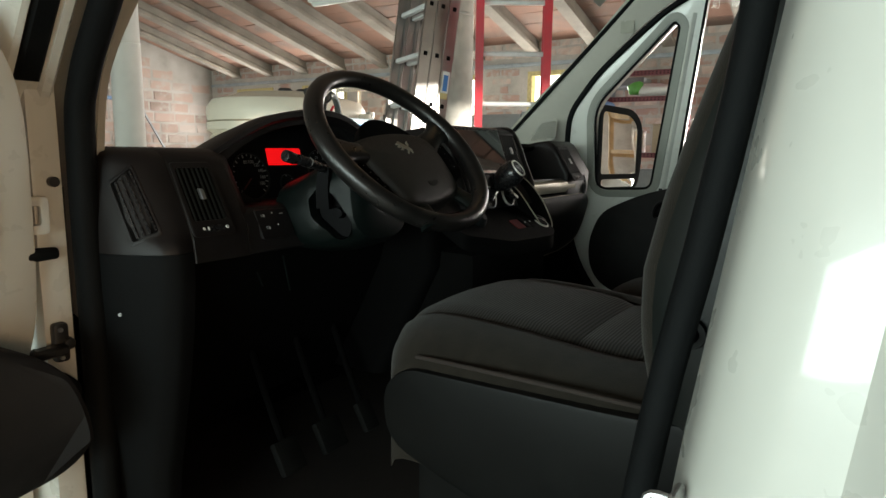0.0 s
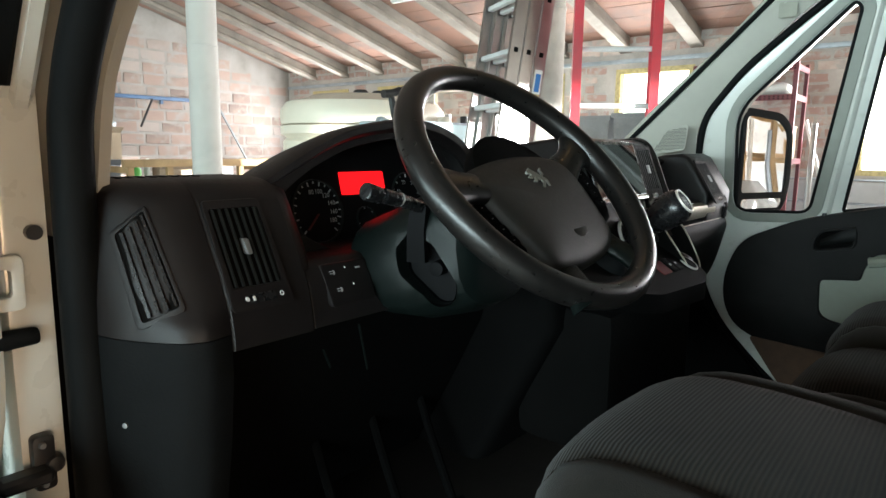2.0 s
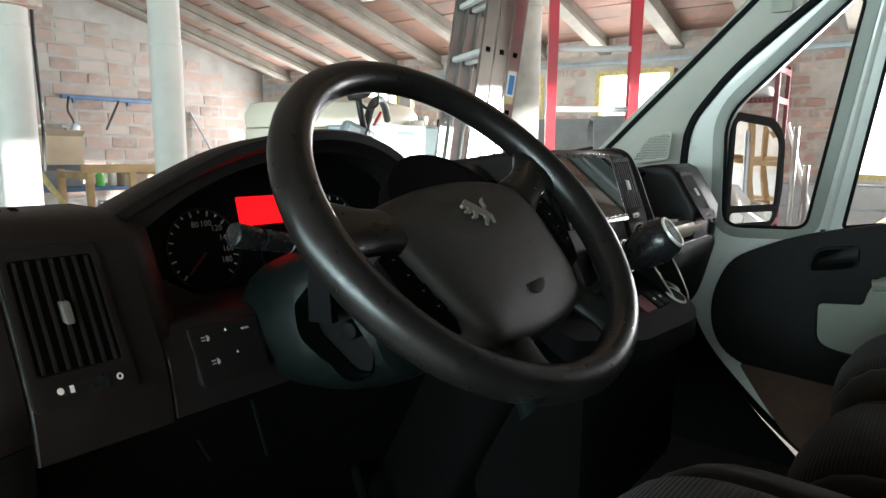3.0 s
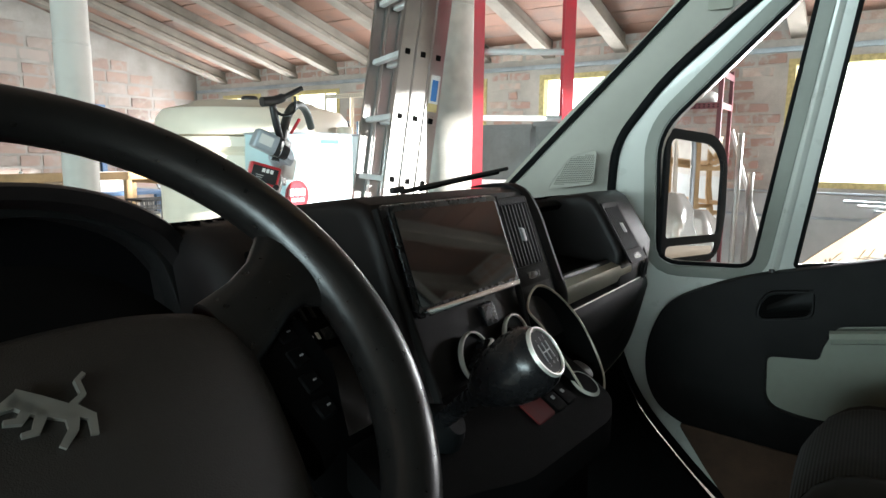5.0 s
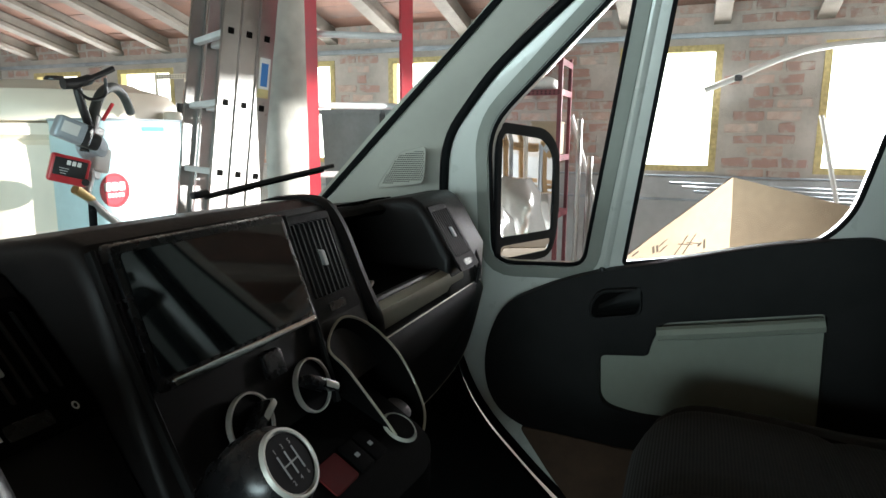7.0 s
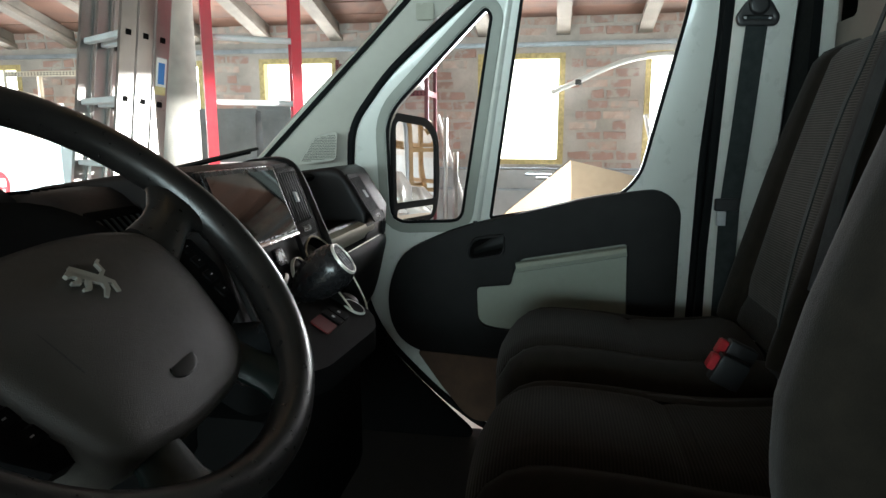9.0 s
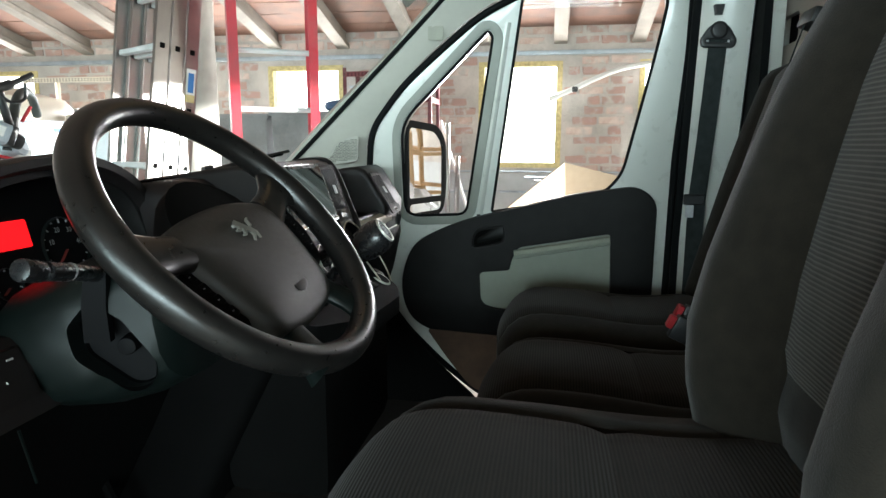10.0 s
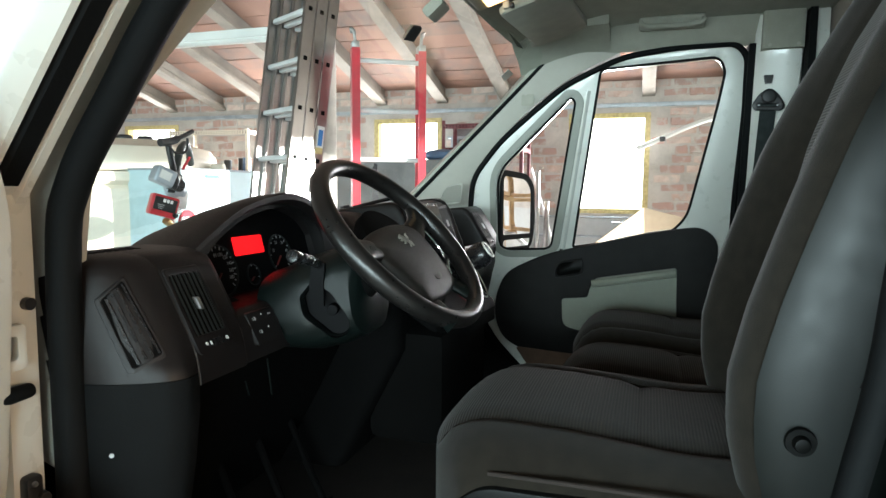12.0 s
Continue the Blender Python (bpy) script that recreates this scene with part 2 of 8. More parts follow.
M = {
    "white_paint": mat("white_paint", (0.58, 0.585, 0.54), 0.28, noise_scale=3, var=0.05, spec=0.5, coat=0.5),
    "pillar_trim": mat("pillar_trim", (0.37, 0.355, 0.305), 0.6, noise_scale=6, var=0.08, bump=0.15, bump_scale=900),
    "headliner": mat("headliner", (0.31, 0.305, 0.255), 0.95, noise_scale=20, var=0.1, bump=0.2, bump_scale=1200),
    "dash": mat("dash", (0.0096, 0.0078, 0.0078), 0.45, noise_scale=25, var=0.3, spec=0.32, bump=0.10, bump_scale=1500),
    "door_black": mat("door_black", (0.0085, 0.0080, 0.0080), 0.55, noise_scale=20, var=0.3, spec=0.22, bump=0.25, bump_scale=1500),
    # dash plastic darkened further: shade low down and in recesses is in the colour
    "shade_black": mat("shade_black", (0.0022, 0.0021, 0.0021), 0.8, noise_scale=20, var=0.25, spec=0.06, bump=0.2, bump_scale=1500),
    "dash_gloss": mat("dash_gloss", (0.012, 0.012, 0.013), 0.25, noise_scale=12, var=0.2),
    # near-black that puts shade into the footwell, vents, slots and other recesses
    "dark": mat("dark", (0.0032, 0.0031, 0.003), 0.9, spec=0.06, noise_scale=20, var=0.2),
    "rubber": mat("rubber", (0.0045, 0.0052, 0.0056), 0.7, spec=0.10, noise_scale=15, var=0.25, bump=0.1, bump_scale=300),
    "shroud": mat("shroud", (0.0042, 0.0072, 0.0066), 0.33, spec=0.3, noise_scale=20, var=0.2, bump=0.2, bump_scale=1500),
    "wheel": mat("wheel", (0.0105, 0.0094, 0.0088), 0.29, noise_scale=14, var=0.4, bump=0.05, bump_scale=700),
    "pad": mat("pad", (0.0185, 0.0158, 0.0130), 0.50, noise_scale=20, var=0.2, bump=0.25, bump_scale=1300),
    "vinyl": mat("vinyl", (0.0032, 0.0056, 0.0050), 0.40, spec=0.32, noise_scale=5, var=0.3, bump=0.03, bump_scale=600),
    "silver": mat("silver", (0.42, 0.41, 0.37), 0.35, 0.75, noise_scale=10, var=0.12),
    "chrome": mat("chrome", (0.8, 0.8, 0.8), 0.12, 1.0, noise_scale=8, var=0.1),
    "steel": mat("steel", (0.5, 0.5, 0.5), 0.4, 0.9, noise_scale=10, var=0.3),
    # aluminium made paler and less metallic, with the sky's light in its colour
    "skylit_alloy": mat("skylit_alloy", (0.72, 0.73, 0.74), 0.5, 0.25, noise_scale=7, var=0.15),
    "aluminium": mat("aluminium", (0.36, 0.35, 0.34), 0.30, 1.0, noise_scale=7, var=0.2),
    "galvanised": mat("galvanised", (0.42, 0.47, 0.52), 0.5, 0.5, noise_scale=9, var=0.25),
    "red_paint": mat("red_paint", (0.47, 0.026, 0.042), 0.32, noise_scale=9, var=0.4, second=(0.34, 0.055, 0.065)),
    "screen": mat("screen", (0.006, 0.008, 0.009), 0.04, noise_scale=0, spec=0.7),
    "seat": fabric("seat", (0.0175, 0.0142, 0.0105)),
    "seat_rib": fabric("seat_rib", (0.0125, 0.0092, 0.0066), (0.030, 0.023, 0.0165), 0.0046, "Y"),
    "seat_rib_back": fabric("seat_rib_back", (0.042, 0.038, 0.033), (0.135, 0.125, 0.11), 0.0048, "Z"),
    "seat_plastic": mat("seat_plastic", (0.0045, 0.0048, 0.0046), 0.42, spec=0.12, noise_scale=12, var=0.25),
    "belt": fabric("belt", (0.03, 0.036, 0.036), None, 0.004, "Z"),
    "white_marks": mat("white_marks", (0.8, 0.8, 0.78), 0.6),
    "grey_marks": mat("grey_marks", (0.35, 0.35, 0.35), 0.6),
    "dim_marks": mat("dim_marks", (0.36, 0.37, 0.37), 0.6),
    "needle": mat("needle", (0.10, 0.012, 0.01), 0.5),
    "stained_column": mat("stained_column", (0.52, 0.50, 0.46), 0.95, noise_scale=1.6, var=0.3, second=(0.20, 0.19, 0.175), bump=0.4, bump_scale=60),
    "red_glow": glow("red_glow", (1.0, 0.006, 0.008), 0.85),
    "lamp_glow": glow("lamp_glow", (1.0, 0.62, 0.25), 3.0),
    "glass": glass("glass", (0.93, 0.98, 0.96)),
    "blade_black": mat("blade_black", (0.010, 0.0105, 0.010), 0.45, spec=0.4),
    "hose_rubber": mat("hose_rubber", (0.045, 0.05, 0.047), 0.6, noise_scale=20, var=0.3, bump=0.3, bump_scale=120),
    "mirror_black": mat("mirror_black", (0.012, 0.012, 0.013), 0.75, spec=0.2, noise_scale=20, var=0.25, bump=0.15, bump_scale=900),
    "pedal_rubber": mat("pedal_rubber", (0.006, 0.006, 0.0055), 0.7, spec=0.15, noise_scale=30, var=0.5, bump=0.4, bump_scale=300),
    "foil": mat("foil", (0.74, 0.75, 0.74), 0.14, 0.55, noise_scale=5, var=0.2),
    "mirror": mat("mirror", (0.9, 0.9, 0.9), 0.01, 1.0),
    "brick": mat("brick", (0.39, 0.255, 0.215), 0.95, noise_scale=5, var=0.3, second=(0.36, 0.27, 0.24), bump=0.6, bump_scale=60, vary=0.5),
    "block": mat("block", (0.27, 0.195, 0.168), 0.95, noise_scale=7, var=0.35, second=(0.16, 0.12, 0.106), bump=0.6, bump_scale=60, vary=0.7),
    "block_pale": mat("block_pale", (0.31, 0.258, 0.232), 0.97, noise_scale=7, var=0.3, second=(0.22, 0.17, 0.152), bump=0.7, bump_scale=50, vary=0.5),
    "limewash": mat("limewash", (0.55, 0.535, 0.51), 0.9, noise_scale=2.2, var=0.16, bump=0.3, bump_scale=40),
    "satin_trim": mat("satin_trim", (0.62, 0.60, 0.54), 0.38, 0.35, noise_scale=10, var=0.1),
    "olive_trim": mat("olive_trim", (0.42, 0.385, 0.30), 0.34, 0.45, noise_scale=12, var=0.15, bump=0.1, bump_scale=900),
    # grey for the sheltered quarter window frame, shade included in the colour
    "shaded_frame": mat("shaded_frame", (0.24, 0.245, 0.215), 0.5, noise_scale=8, var=0.12, bump=0.1, bump_scale=900),
    "brown_card": mat("brown_card", (0.085, 0.048, 0.030), 0.9, noise_scale=14, var=0.3, bump=0.3, bump_scale=400),
    "door_card": mat("door_card", (0.26, 0.275, 0.225), 0.6, noise_scale=6, var=0.12, bump=0.15, bump_scale=900),
    "dial_black": mat("dial_black", (0.004, 0.004, 0.0045), 0.6, noise_scale=0, spec=0.08),
    "beige_lining": mat("beige_lining", (0.33, 0.295, 0.255), 0.7, noise_scale=6, var=0.12, bump=0.15, bump_scale=700),
    "mortar_grey": mat("mortar_grey", (0.32, 0.298, 0.275), 0.98, noise_scale=4, var=0.25, bump=0.7, bump_scale=80),
    "mortar": mat("mortar", (0.50, 0.465, 0.43), 0.98, noise_scale=4, var=0.25, bump=0.7, bump_scale=80),
    "render_grey": mat("render_grey", (0.50, 0.52, 0.53), 0.95, noise_scale=2, var=0.2, bump=0.4, bump_scale=50),
    "concrete": mat("concrete", (0.46, 0.44, 0.40), 0.95, noise_scale=3, var=0.25, bump=0.5, bump_scale=40),
    "beam": mat("beam", (0.235, 0.21, 0.178), 0.95, noise_scale=4, var=0.3, bump=0.5, bump_scale=50),
    "roof_tile": mat("roof_tile", (0.205, 0.115, 0.085), 0.95, noise_scale=6, var=0.45, second=(0.15, 0.12, 0.105), bump=0.5, bump_scale=60, vary=0.5, island=True),
    "brick_rest": mat("brick_rest", (0.39, 0.255, 0.215), 0.95, noise_scale=5, var=0.3, second=(0.36, 0.27, 0.24), bump=0.6, bump_scale=60, vary=0.5, island=True),
    "brick_pale": mat("brick_pale", (0.56, 0.47, 0.42), 0.97, noise_scale=9, var=0.3, second=(0.44, 0.28, 0.22), bump=0.7, bump_scale=50, vary=0.3),
    "foam": mat("foam", (0.60, 0.50, 0.24), 0.95, noise_scale=30, var=0.35, bump=0.8, bump_scale=120),
    "pane": glow("pane", (1.0, 0.97, 0.86), 4.0),
    "poly_tank": mat("poly_tank", (0.80, 0.71, 0.59), 0.45, noise_scale=2, var=0.15),
    "blue_steel": mat("blue_steel", (0.50, 0.66, 0.70), 0.45, noise_scale=4, var=0.15),
    "blue_paint": mat("blue_paint", (0.07, 0.14, 0.27), 0.5, noise_scale=6, var=0.3),
    "maroon": mat("maroon", (0.16, 0.035, 0.045), 0.55, noise_scale=8, var=0.3),
    "print_brown": mat("print_brown", (0.10, 0.075, 0.055), 0.9, noise_scale=30, var=0.3),
    "cardboard": mat("cardboard", (0.42, 0.33, 0.235), 0.9, noise_scale=5, var=0.2, bump=0.2, bump_scale=200),
    "wood": mat("wood", (0.46, 0.31, 0.16), 0.75, noise_scale=5, var=0.35, bump=0.3, bump_scale=80),
    "white_plastic": mat("white_plastic", (0.75, 0.75, 0.73), 0.4, noise_scale=4, var=0.1),
    "black_plastic": mat("black_plastic", (0.015, 0.015, 0.016), 0.4, noise_scale=10, var=0.3),
    "red_plastic": mat("red_plastic", (0.5, 0.03, 0.04), 0.35, noise_scale=8, var=0.2),
    "dull_red": mat("dull_red", (0.11, 0.008, 0.009), 0.7, spec=0.2, noise_scale=12, var=0.3),
    "green_plastic": mat("green_plastic", (0.12, 0.45, 0.08), 0.4, noise_scale=8, var=0.2),
    "brass": mat("brass", (0.55, 0.40, 0.18), 0.35, 0.9, noise_scale=10, var=0.3),
    "paper": mat("paper", (0.72, 0.72, 0.70), 0.8, noise_scale=5, var=0.08),
    "blue_print": mat("blue_print", (0.06, 0.2, 0.5), 0.6),
    "brown_floor": mat("brown_floor", (0.022, 0.015, 0.012), 0.9, noise_scale=9, var=0.3),
    "grey_bin": mat("grey_bin", (0.20, 0.21, 0.22), 0.6, noise_scale=4, var=0.3),
}

for key in ("brick", "brick_rest", "brick_pale"):
    smear(M[key], (0.50, 0.465, 0.43), 8.0, 0.50, 0.62)
for key in ("block", "block_pale"):
    smear(M[key], (0.32, 0.298, 0.275), 6.0, 0.50, 0.66)


# ---- mesh helpers ----
def thing(name, label, category, m=None, group="", kind=""):
    ob = new(name)
    ob.empty_display_size = 0.1
    if m:
        ob.matrix_basis = m
    return tagged(ob, label, category, group, kind)


def finish(name, bm, material, smooth=38.0):
    me = bpy.data.meshes.new(name)
    bmesh.ops.recalc_face_normals(bm, faces=bm.faces[:])
    bm.to_mesh(me)
    bm.free()
    me.materials.append(material)
    if smooth:
        me.polygons.foreach_set("use_smooth", [True] * len(me.polygons))
        me.set_sharp_from_angle(angle=radians(smooth))
    return me


def part(name, bm, material, parent=None, label="", smooth=38.0):
    ob = new(name, finish(name, bm, material, smooth))
    ob.parent = parent
    if label:
        ob["label"] = label
    return ob


def solo(name, bm, material, label, category, group="", kind="", smooth=38.0):
    return tagged(new(name, finish(name, bm, material, smooth)), label, category, group, kind)


def merge(bm, other, m=None):
    """Adds the bmesh other, moved by m, to bm and frees it."""
    if m:
        other.transform(m)
    tmp = bpy.data.meshes.new("tmp")
    other.to_mesh(tmp)
    other.free()
    bm.from_mesh(tmp)
    bpy.data.meshes.remove(tmp)
    return bm


def box(sx, sy, sz, bevel=0.0, seg=2, m=None, bm=None):
    b = bmesh.new()
    bmesh.ops.create_cube(b, size=1, matrix=Matrix.Diagonal((sx, sy, sz, 1)))
    if bevel:
        bmesh.ops.bevel(b, geom=b.edges[:], offset=bevel, segments=seg, affect="EDGES", profile=0.6)
    if m:
        b.transform(m)
    return merge(bm, b) if bm else b


def span(x0, x1, y0, y1, z0, z1, bevel=0.0, bm=None, seg=2):
    return box(x1 - x0, y1 - y0, z1 - z0, bevel, seg, pose((x0 + x1) / 2, (y0 + y1) / 2, (z0 + z1) / 2), bm)


def cyl(r, h, seg=24, r2=None, m=None, bm=None, bevel=0.0):
    b = bmesh.new()
    bmesh.ops.create_cone(b, cap_ends=True, segments=seg, radius1=r, radius2=r if r2 is None else r2, depth=h)
    if bevel:
        rim = [e for e in b.edges if abs(e.verts[0].co.z - e.verts[1].co.z) < 1e-6]
        bmesh.ops.bevel(b, geom=rim, offset=bevel, segments=2, affect="EDGES", profile=0.6)
    if m:
        b.transform(m)
    return merge(bm, b) if bm else b


def lathe(profile, seg=32, m=None, bm=None):
    """Turns (radius, height) pairs about z."""
    b = bmesh.new()
    rings = []
    for r, z in profile:
        rings.append([b.verts.new((max(r, 1e-4) * math.cos(a), max(r, 1e-4) * math.sin(a), z)) for a in (2 * math.pi * i / seg for i in range(seg))])
    for lo, hi in zip(rings, rings[1:]):
        for i in range(seg):
            b.faces.new((lo[i], lo[(i + 1) % seg], hi[(i + 1) % seg], hi[i]))
    b.faces.new(rings[0][::-1])
    b.faces.new(rings[-1])
    if m:
        b.transform(m)
    return merge(bm, b) if bm else b


def curve(points, n=10, closed=False):
    """Smooth points through the given ones (Catmull-Rom)."""
    p = [Vector(q) for q in points]
    out = []
    k = len(p)
    for i in range(k if closed else k - 1):
        if closed:
            a, b, c, d = p[i - 1], p[i], p[(i + 1) % k], p[(i + 2) % k]
        else:
            a, b, c, d = p[max(i - 1, 0)], p[i], p[i + 1], p[min(i + 2, k - 1)]
        for j in range(n):
            t = j / n
            out.append(0.5 * (2 * b + (c - a) * t + (2 * a - 5 * b + 4 * c - d) * t * t + (3 * b - a - 3 * c + d) * t ** 3))
    if not closed:
        out.append(p[-1])
    return out


def tube(points, r, seg=10, closed=False, bm=None, flat=1.0, up=(0, 0, 1)):
    """Sweeps a round (or, with flat, an oval) section along points. r may be a list."""
    b = bmesh.new()
    pts = [Vector(p) for p in points]
    n = len(pts)
    rings = []
    for i, p in enumerate(pts):
        if closed:
            d = pts[(i + 1) % n] - pts[i - 1]
        else:
            d = pts[min(i + 1, n - 1)] - pts[max(i - 1, 0)]
        d.normalize()
        side = d.cross(Vector(up))
        if side.length < 1e-3:
            side = d.cross(Vector((1, 0, 0)))
        side.normalize()
        top = side.cross(d)
        rr = r[i] if isinstance(r, (list, tuple)) else r
        rings.append([b.verts.new(p + side * rr * math.cos(a) + top * rr * flat * math.sin(a)) for a in (2 * math.pi * j / seg for j in range(seg))])
    for i in range(n if closed else n - 1):
        lo, hi = rings[i], rings[(i + 1) % n]
        for j in range(seg):
            b.faces.new((lo[j], lo[(j + 1) % seg], hi[(j + 1) % seg], hi[j]))
    if not closed:
        b.faces.new(rings[0][::-1])
        b.faces.new(rings[-1])
    return merge(bm, b) if bm else b


def rounded(points, r, n=5):
    """A closed outline (2D) with rounded corners; r may be a list."""
    p = [Vector(q) for q in points]
    out = []
    for i, c in enumerate(p):
        a, b = p[i - 1] - c, p[(i + 1) % len(p)] - c
        rr = r[i] if isinstance(r, (list, tuple)) else r
        rr = min(rr, a.length * 0.49, b.length * 0.49)
        if rr <= 1e-5:
            out.append(c)
            continue
        s, e = c + a.normalized() * rr, c + b.normalized() * rr
        for j in range(n + 1):
            t = j / n
            out.append((1 - t) ** 2 * s + 2 * t * (1 - t) * c + t * t * e)
    return out


def plate(outer, holes, place, thick, bm=None, bevel=0.0):
    """A plate with holes: 2D outlines, set in space by place(u, v, w), w from 0 to thick."""
    b = bmesh.new()
    for loop in (outer, *holes):
        vs = [b.verts.new((q[0], q[1], 0)) for q in loop]
        for i in range(len(vs)):
            b.edges.new((vs[i - 1], vs[i]))
    bmesh.ops.triangle_fill(b, use_beauty=True, use_dissolve=False, edges=b.edges[:])
    base = b.faces[:]
    got = bmesh.ops.extrude_face_region(b, geom=base)
    for v in got["geom"]:
        if isinstance(v, bmesh.types.BMVert):
            v.co.z = thick
    bmesh.ops.recalc_face_normals(b, faces=b.faces[:])
    if bevel:
        rim = [e for e in b.edges if len(e.link_faces) == 2 and e.calc_face_angle(0) > 0.9]
        bmesh.ops.bevel(b, geom=rim, offset=bevel, segments=2, affect="EDGES", profile=0.6)
    for v in b.verts:
        v.co = Vector(place(*v.co))
    return merge(bm, b) if bm else b


def loft(rings, bm=None, caps=True, closed=True):
    """Joins rings (lists of points, the same number in each) into one skin."""
    b = bmesh.new()
    vs = [[b.verts.new(p) for p in ring] for ring in rings]
    n = len(vs[0])
    for lo, hi in zip(vs, vs[1:]):
        for j in range(n if closed else n - 1):
            b.faces.new((lo[j], lo[(j + 1) % n], hi[(j + 1) % n], hi[j]))
    if caps and closed:
        b.faces.new(vs[0][::-1])
        b.faces.new(vs[-1])
    return merge(bm, b) if bm else b


def cushion(sx, sy, sz, n=14, soft=3.2, crown=0.0, m=None, bm=None):
    """A soft block: a superellipsoid with a crown on its top."""
    b = bmesh.new()
    bmesh.ops.create_cube(b, size=2)
    bmesh.ops.subdivide_edges(b, edges=b.edges[:], cuts=n, use_grid_fill=True)
    for v in b.verts:
        p = v.co
        k = (abs(p.x) ** soft + abs(p.y) ** soft + abs(p.z) ** soft) ** (1 / soft)
        q = p / k
        if crown and q.z > 0:
            q.z += crown * q.z * (1 - q.x * q.x) * (1 - q.y * q.y)
        v.co = Vector((q.x * sx / 2, q.y * sy / 2, q.z * sz / 2))
    if m:
        b.transform(m)
    return merge(bm, b) if bm else b


def skin(front, back, nu=16, nv=16, bm=None):
    """A closed body between two surfaces front(u, v) and back(u, v), u and v from 0 to 1."""
    b = bmesh.new()
    sides = []
    for fn in (front, back):
        sides.append([[b.verts.new(fn(i / nu, j / nv)) for j in range(nv + 1)] for i in range(nu + 1)])
    for k, g in enumerate(sides):
        for i in range(nu):
            for j in range(nv):
                q = (g[i][j], g[i + 1][j], g[i + 1][j + 1], g[i][j + 1])
                b.faces.new(q if k == 0 else q[::-1])
    f, r = sides
    for i in range(nu):
        b.faces.new((f[i + 1][0], f[i][0], r[i][0], r[i + 1][0]))
        b.faces.new((f[i][nv], f[i + 1][nv], r[i + 1][nv], r[i][nv]))
    for j in range(nv):
        b.faces.new((f[0][j], f[0][j + 1], r[0][j + 1], r[0][j]))
        b.faces.new((f[nu][j + 1], f[nu][j], r[nu][j], r[nu][j + 1]))
    return merge(bm, b) if bm else b



# ---- the garage ----
WALL_X, GABLE_Y, EAVE_Z, SLOPE, RIDGE_X = 5.65, 9.45, 2.425, 0.268, -0.6
WINDOWS = ((-1.20, -0.35), (0.40, 1.25), (2.71, 3.56), (4.20, 5.05), (6.42, 7.31), (7.95, 8.80))
WIN_Z = (1.19, 2.26)


def roof_z(x):
    return EAVE_Z + SLOPE * (WALL_X - x) if x > RIDGE_X else EAVE_Z + SLOPE * (WALL_X - 2 * RIDGE_X + x)


def rect(u0, u1, v0, v1):
    return [(u0, v0), (u1, v0), (u1, v1), (u0, v1)]


floor_bm = span(-30, 30, -30, 30, -0.3, 0.0)
tagged(new("floor", finish("floor", floor_bm, M["concrete"])), "dusty grey concrete garage floor", "floor", kind="structure")

holes = [rect(a, b, *WIN_Z) for a, b in WINDOWS]
wall_long = tagged(new("wall_east", finish("wall_east", plate(rect(-9.2, GABLE_Y + 0.3, 0, 2.75), holes, lambda u, v, w: (WALL_X + w, u, v), 0.30), M["mortar"], 0)), "rough brick wall with pale mortar and small windows", "wall", kind="structure")
gable_out = [(-7.0, 0), (WALL_X + 0.3, 0), (WALL_X + 0.3, 2.6), (WALL_X, 2.75), (RIDGE_X, roof_z(RIDGE_X) + 0.25), (-7.0, roof_z(-7.0) + 0.25)]
wall_gable = tagged(new("wall_north", finish("wall_north", plate(gable_out, [], lambda u, v, w: (u, GABLE_Y + w, v), 0.30), M["mortar_grey"], 0)), "gable wall of weathered clay blocks", "wall", kind="structure")
# openings out of view, their edges set to place the sun patches and shade
rear = plate(gable_out, [rect(2.35, 5.2, 0.001, 2.46), rect(-6.1, -2.5, 0.001, 2.38)], lambda u, v, w: (u, -9.2 + w, v), 0.30)
tagged(new("wall_south", finish("wall_south", rear, M["mortar"], 0)), "unseen end wall with one gate and one assumed opening", "wall", kind="structure")
side = plate(rect(-9.2, GABLE_Y, 0, 3.0), [rect(-3.4, 5.4, 0.001, 2.4)], lambda u, v, w: (-7.0 - w, u, v), 0.30)
tagged(new("wall_west", finish("wall_west", side, M["mortar"], 0)), "side wall with an open doorway", "wall", kind="structure")

BEAM_STEP, BEAM_Y0 = 0.757, 0.43
roof_bm = loft([[(x, y, roof_z(x) + 0.20 + k) for x, k in ((WALL_X + 0.4, 0), (RIDGE_X, 0), (-7.4, 0), (-7.4, 0.12), (RIDGE_X, 0.12), (WALL_X + 0.4, 0.12))] for y in (-9.4, GABLE_Y + 0.4)])
rng = random.Random(5)
for bay in range(-3, 12):
    ya, yb = BEAM_Y0 + BEAM_STEP * bay + 0.034, BEAM_Y0 + BEAM_STEP * (bay + 1) - 0.034
    x = WALL_X + 0.05
    while x > -0.3:
        w = rng.uniform(0.22, 0.26)
        d, e = rng.uniform(-0.004, 0.006), rng.uniform(-0.004, 0.004)
        loft([[(xx, yy, roof_z(xx) + 0.168 + d + e * side + h) for yy, side, h in ((ya, -1, 0), (yb, 1, 0), (yb, 1, 0.03), (ya, -1, 0.03))] for xx in (x, x - w)], roof_bm)
        x -= w + rng.uniform(0.006, 0.016)
ceiling = tagged(new("ceiling", finish("ceiling", roof_bm, M["roof_tile"], 0)), "ceiling of flat clay boards between the beams", "ceiling", kind="structure")



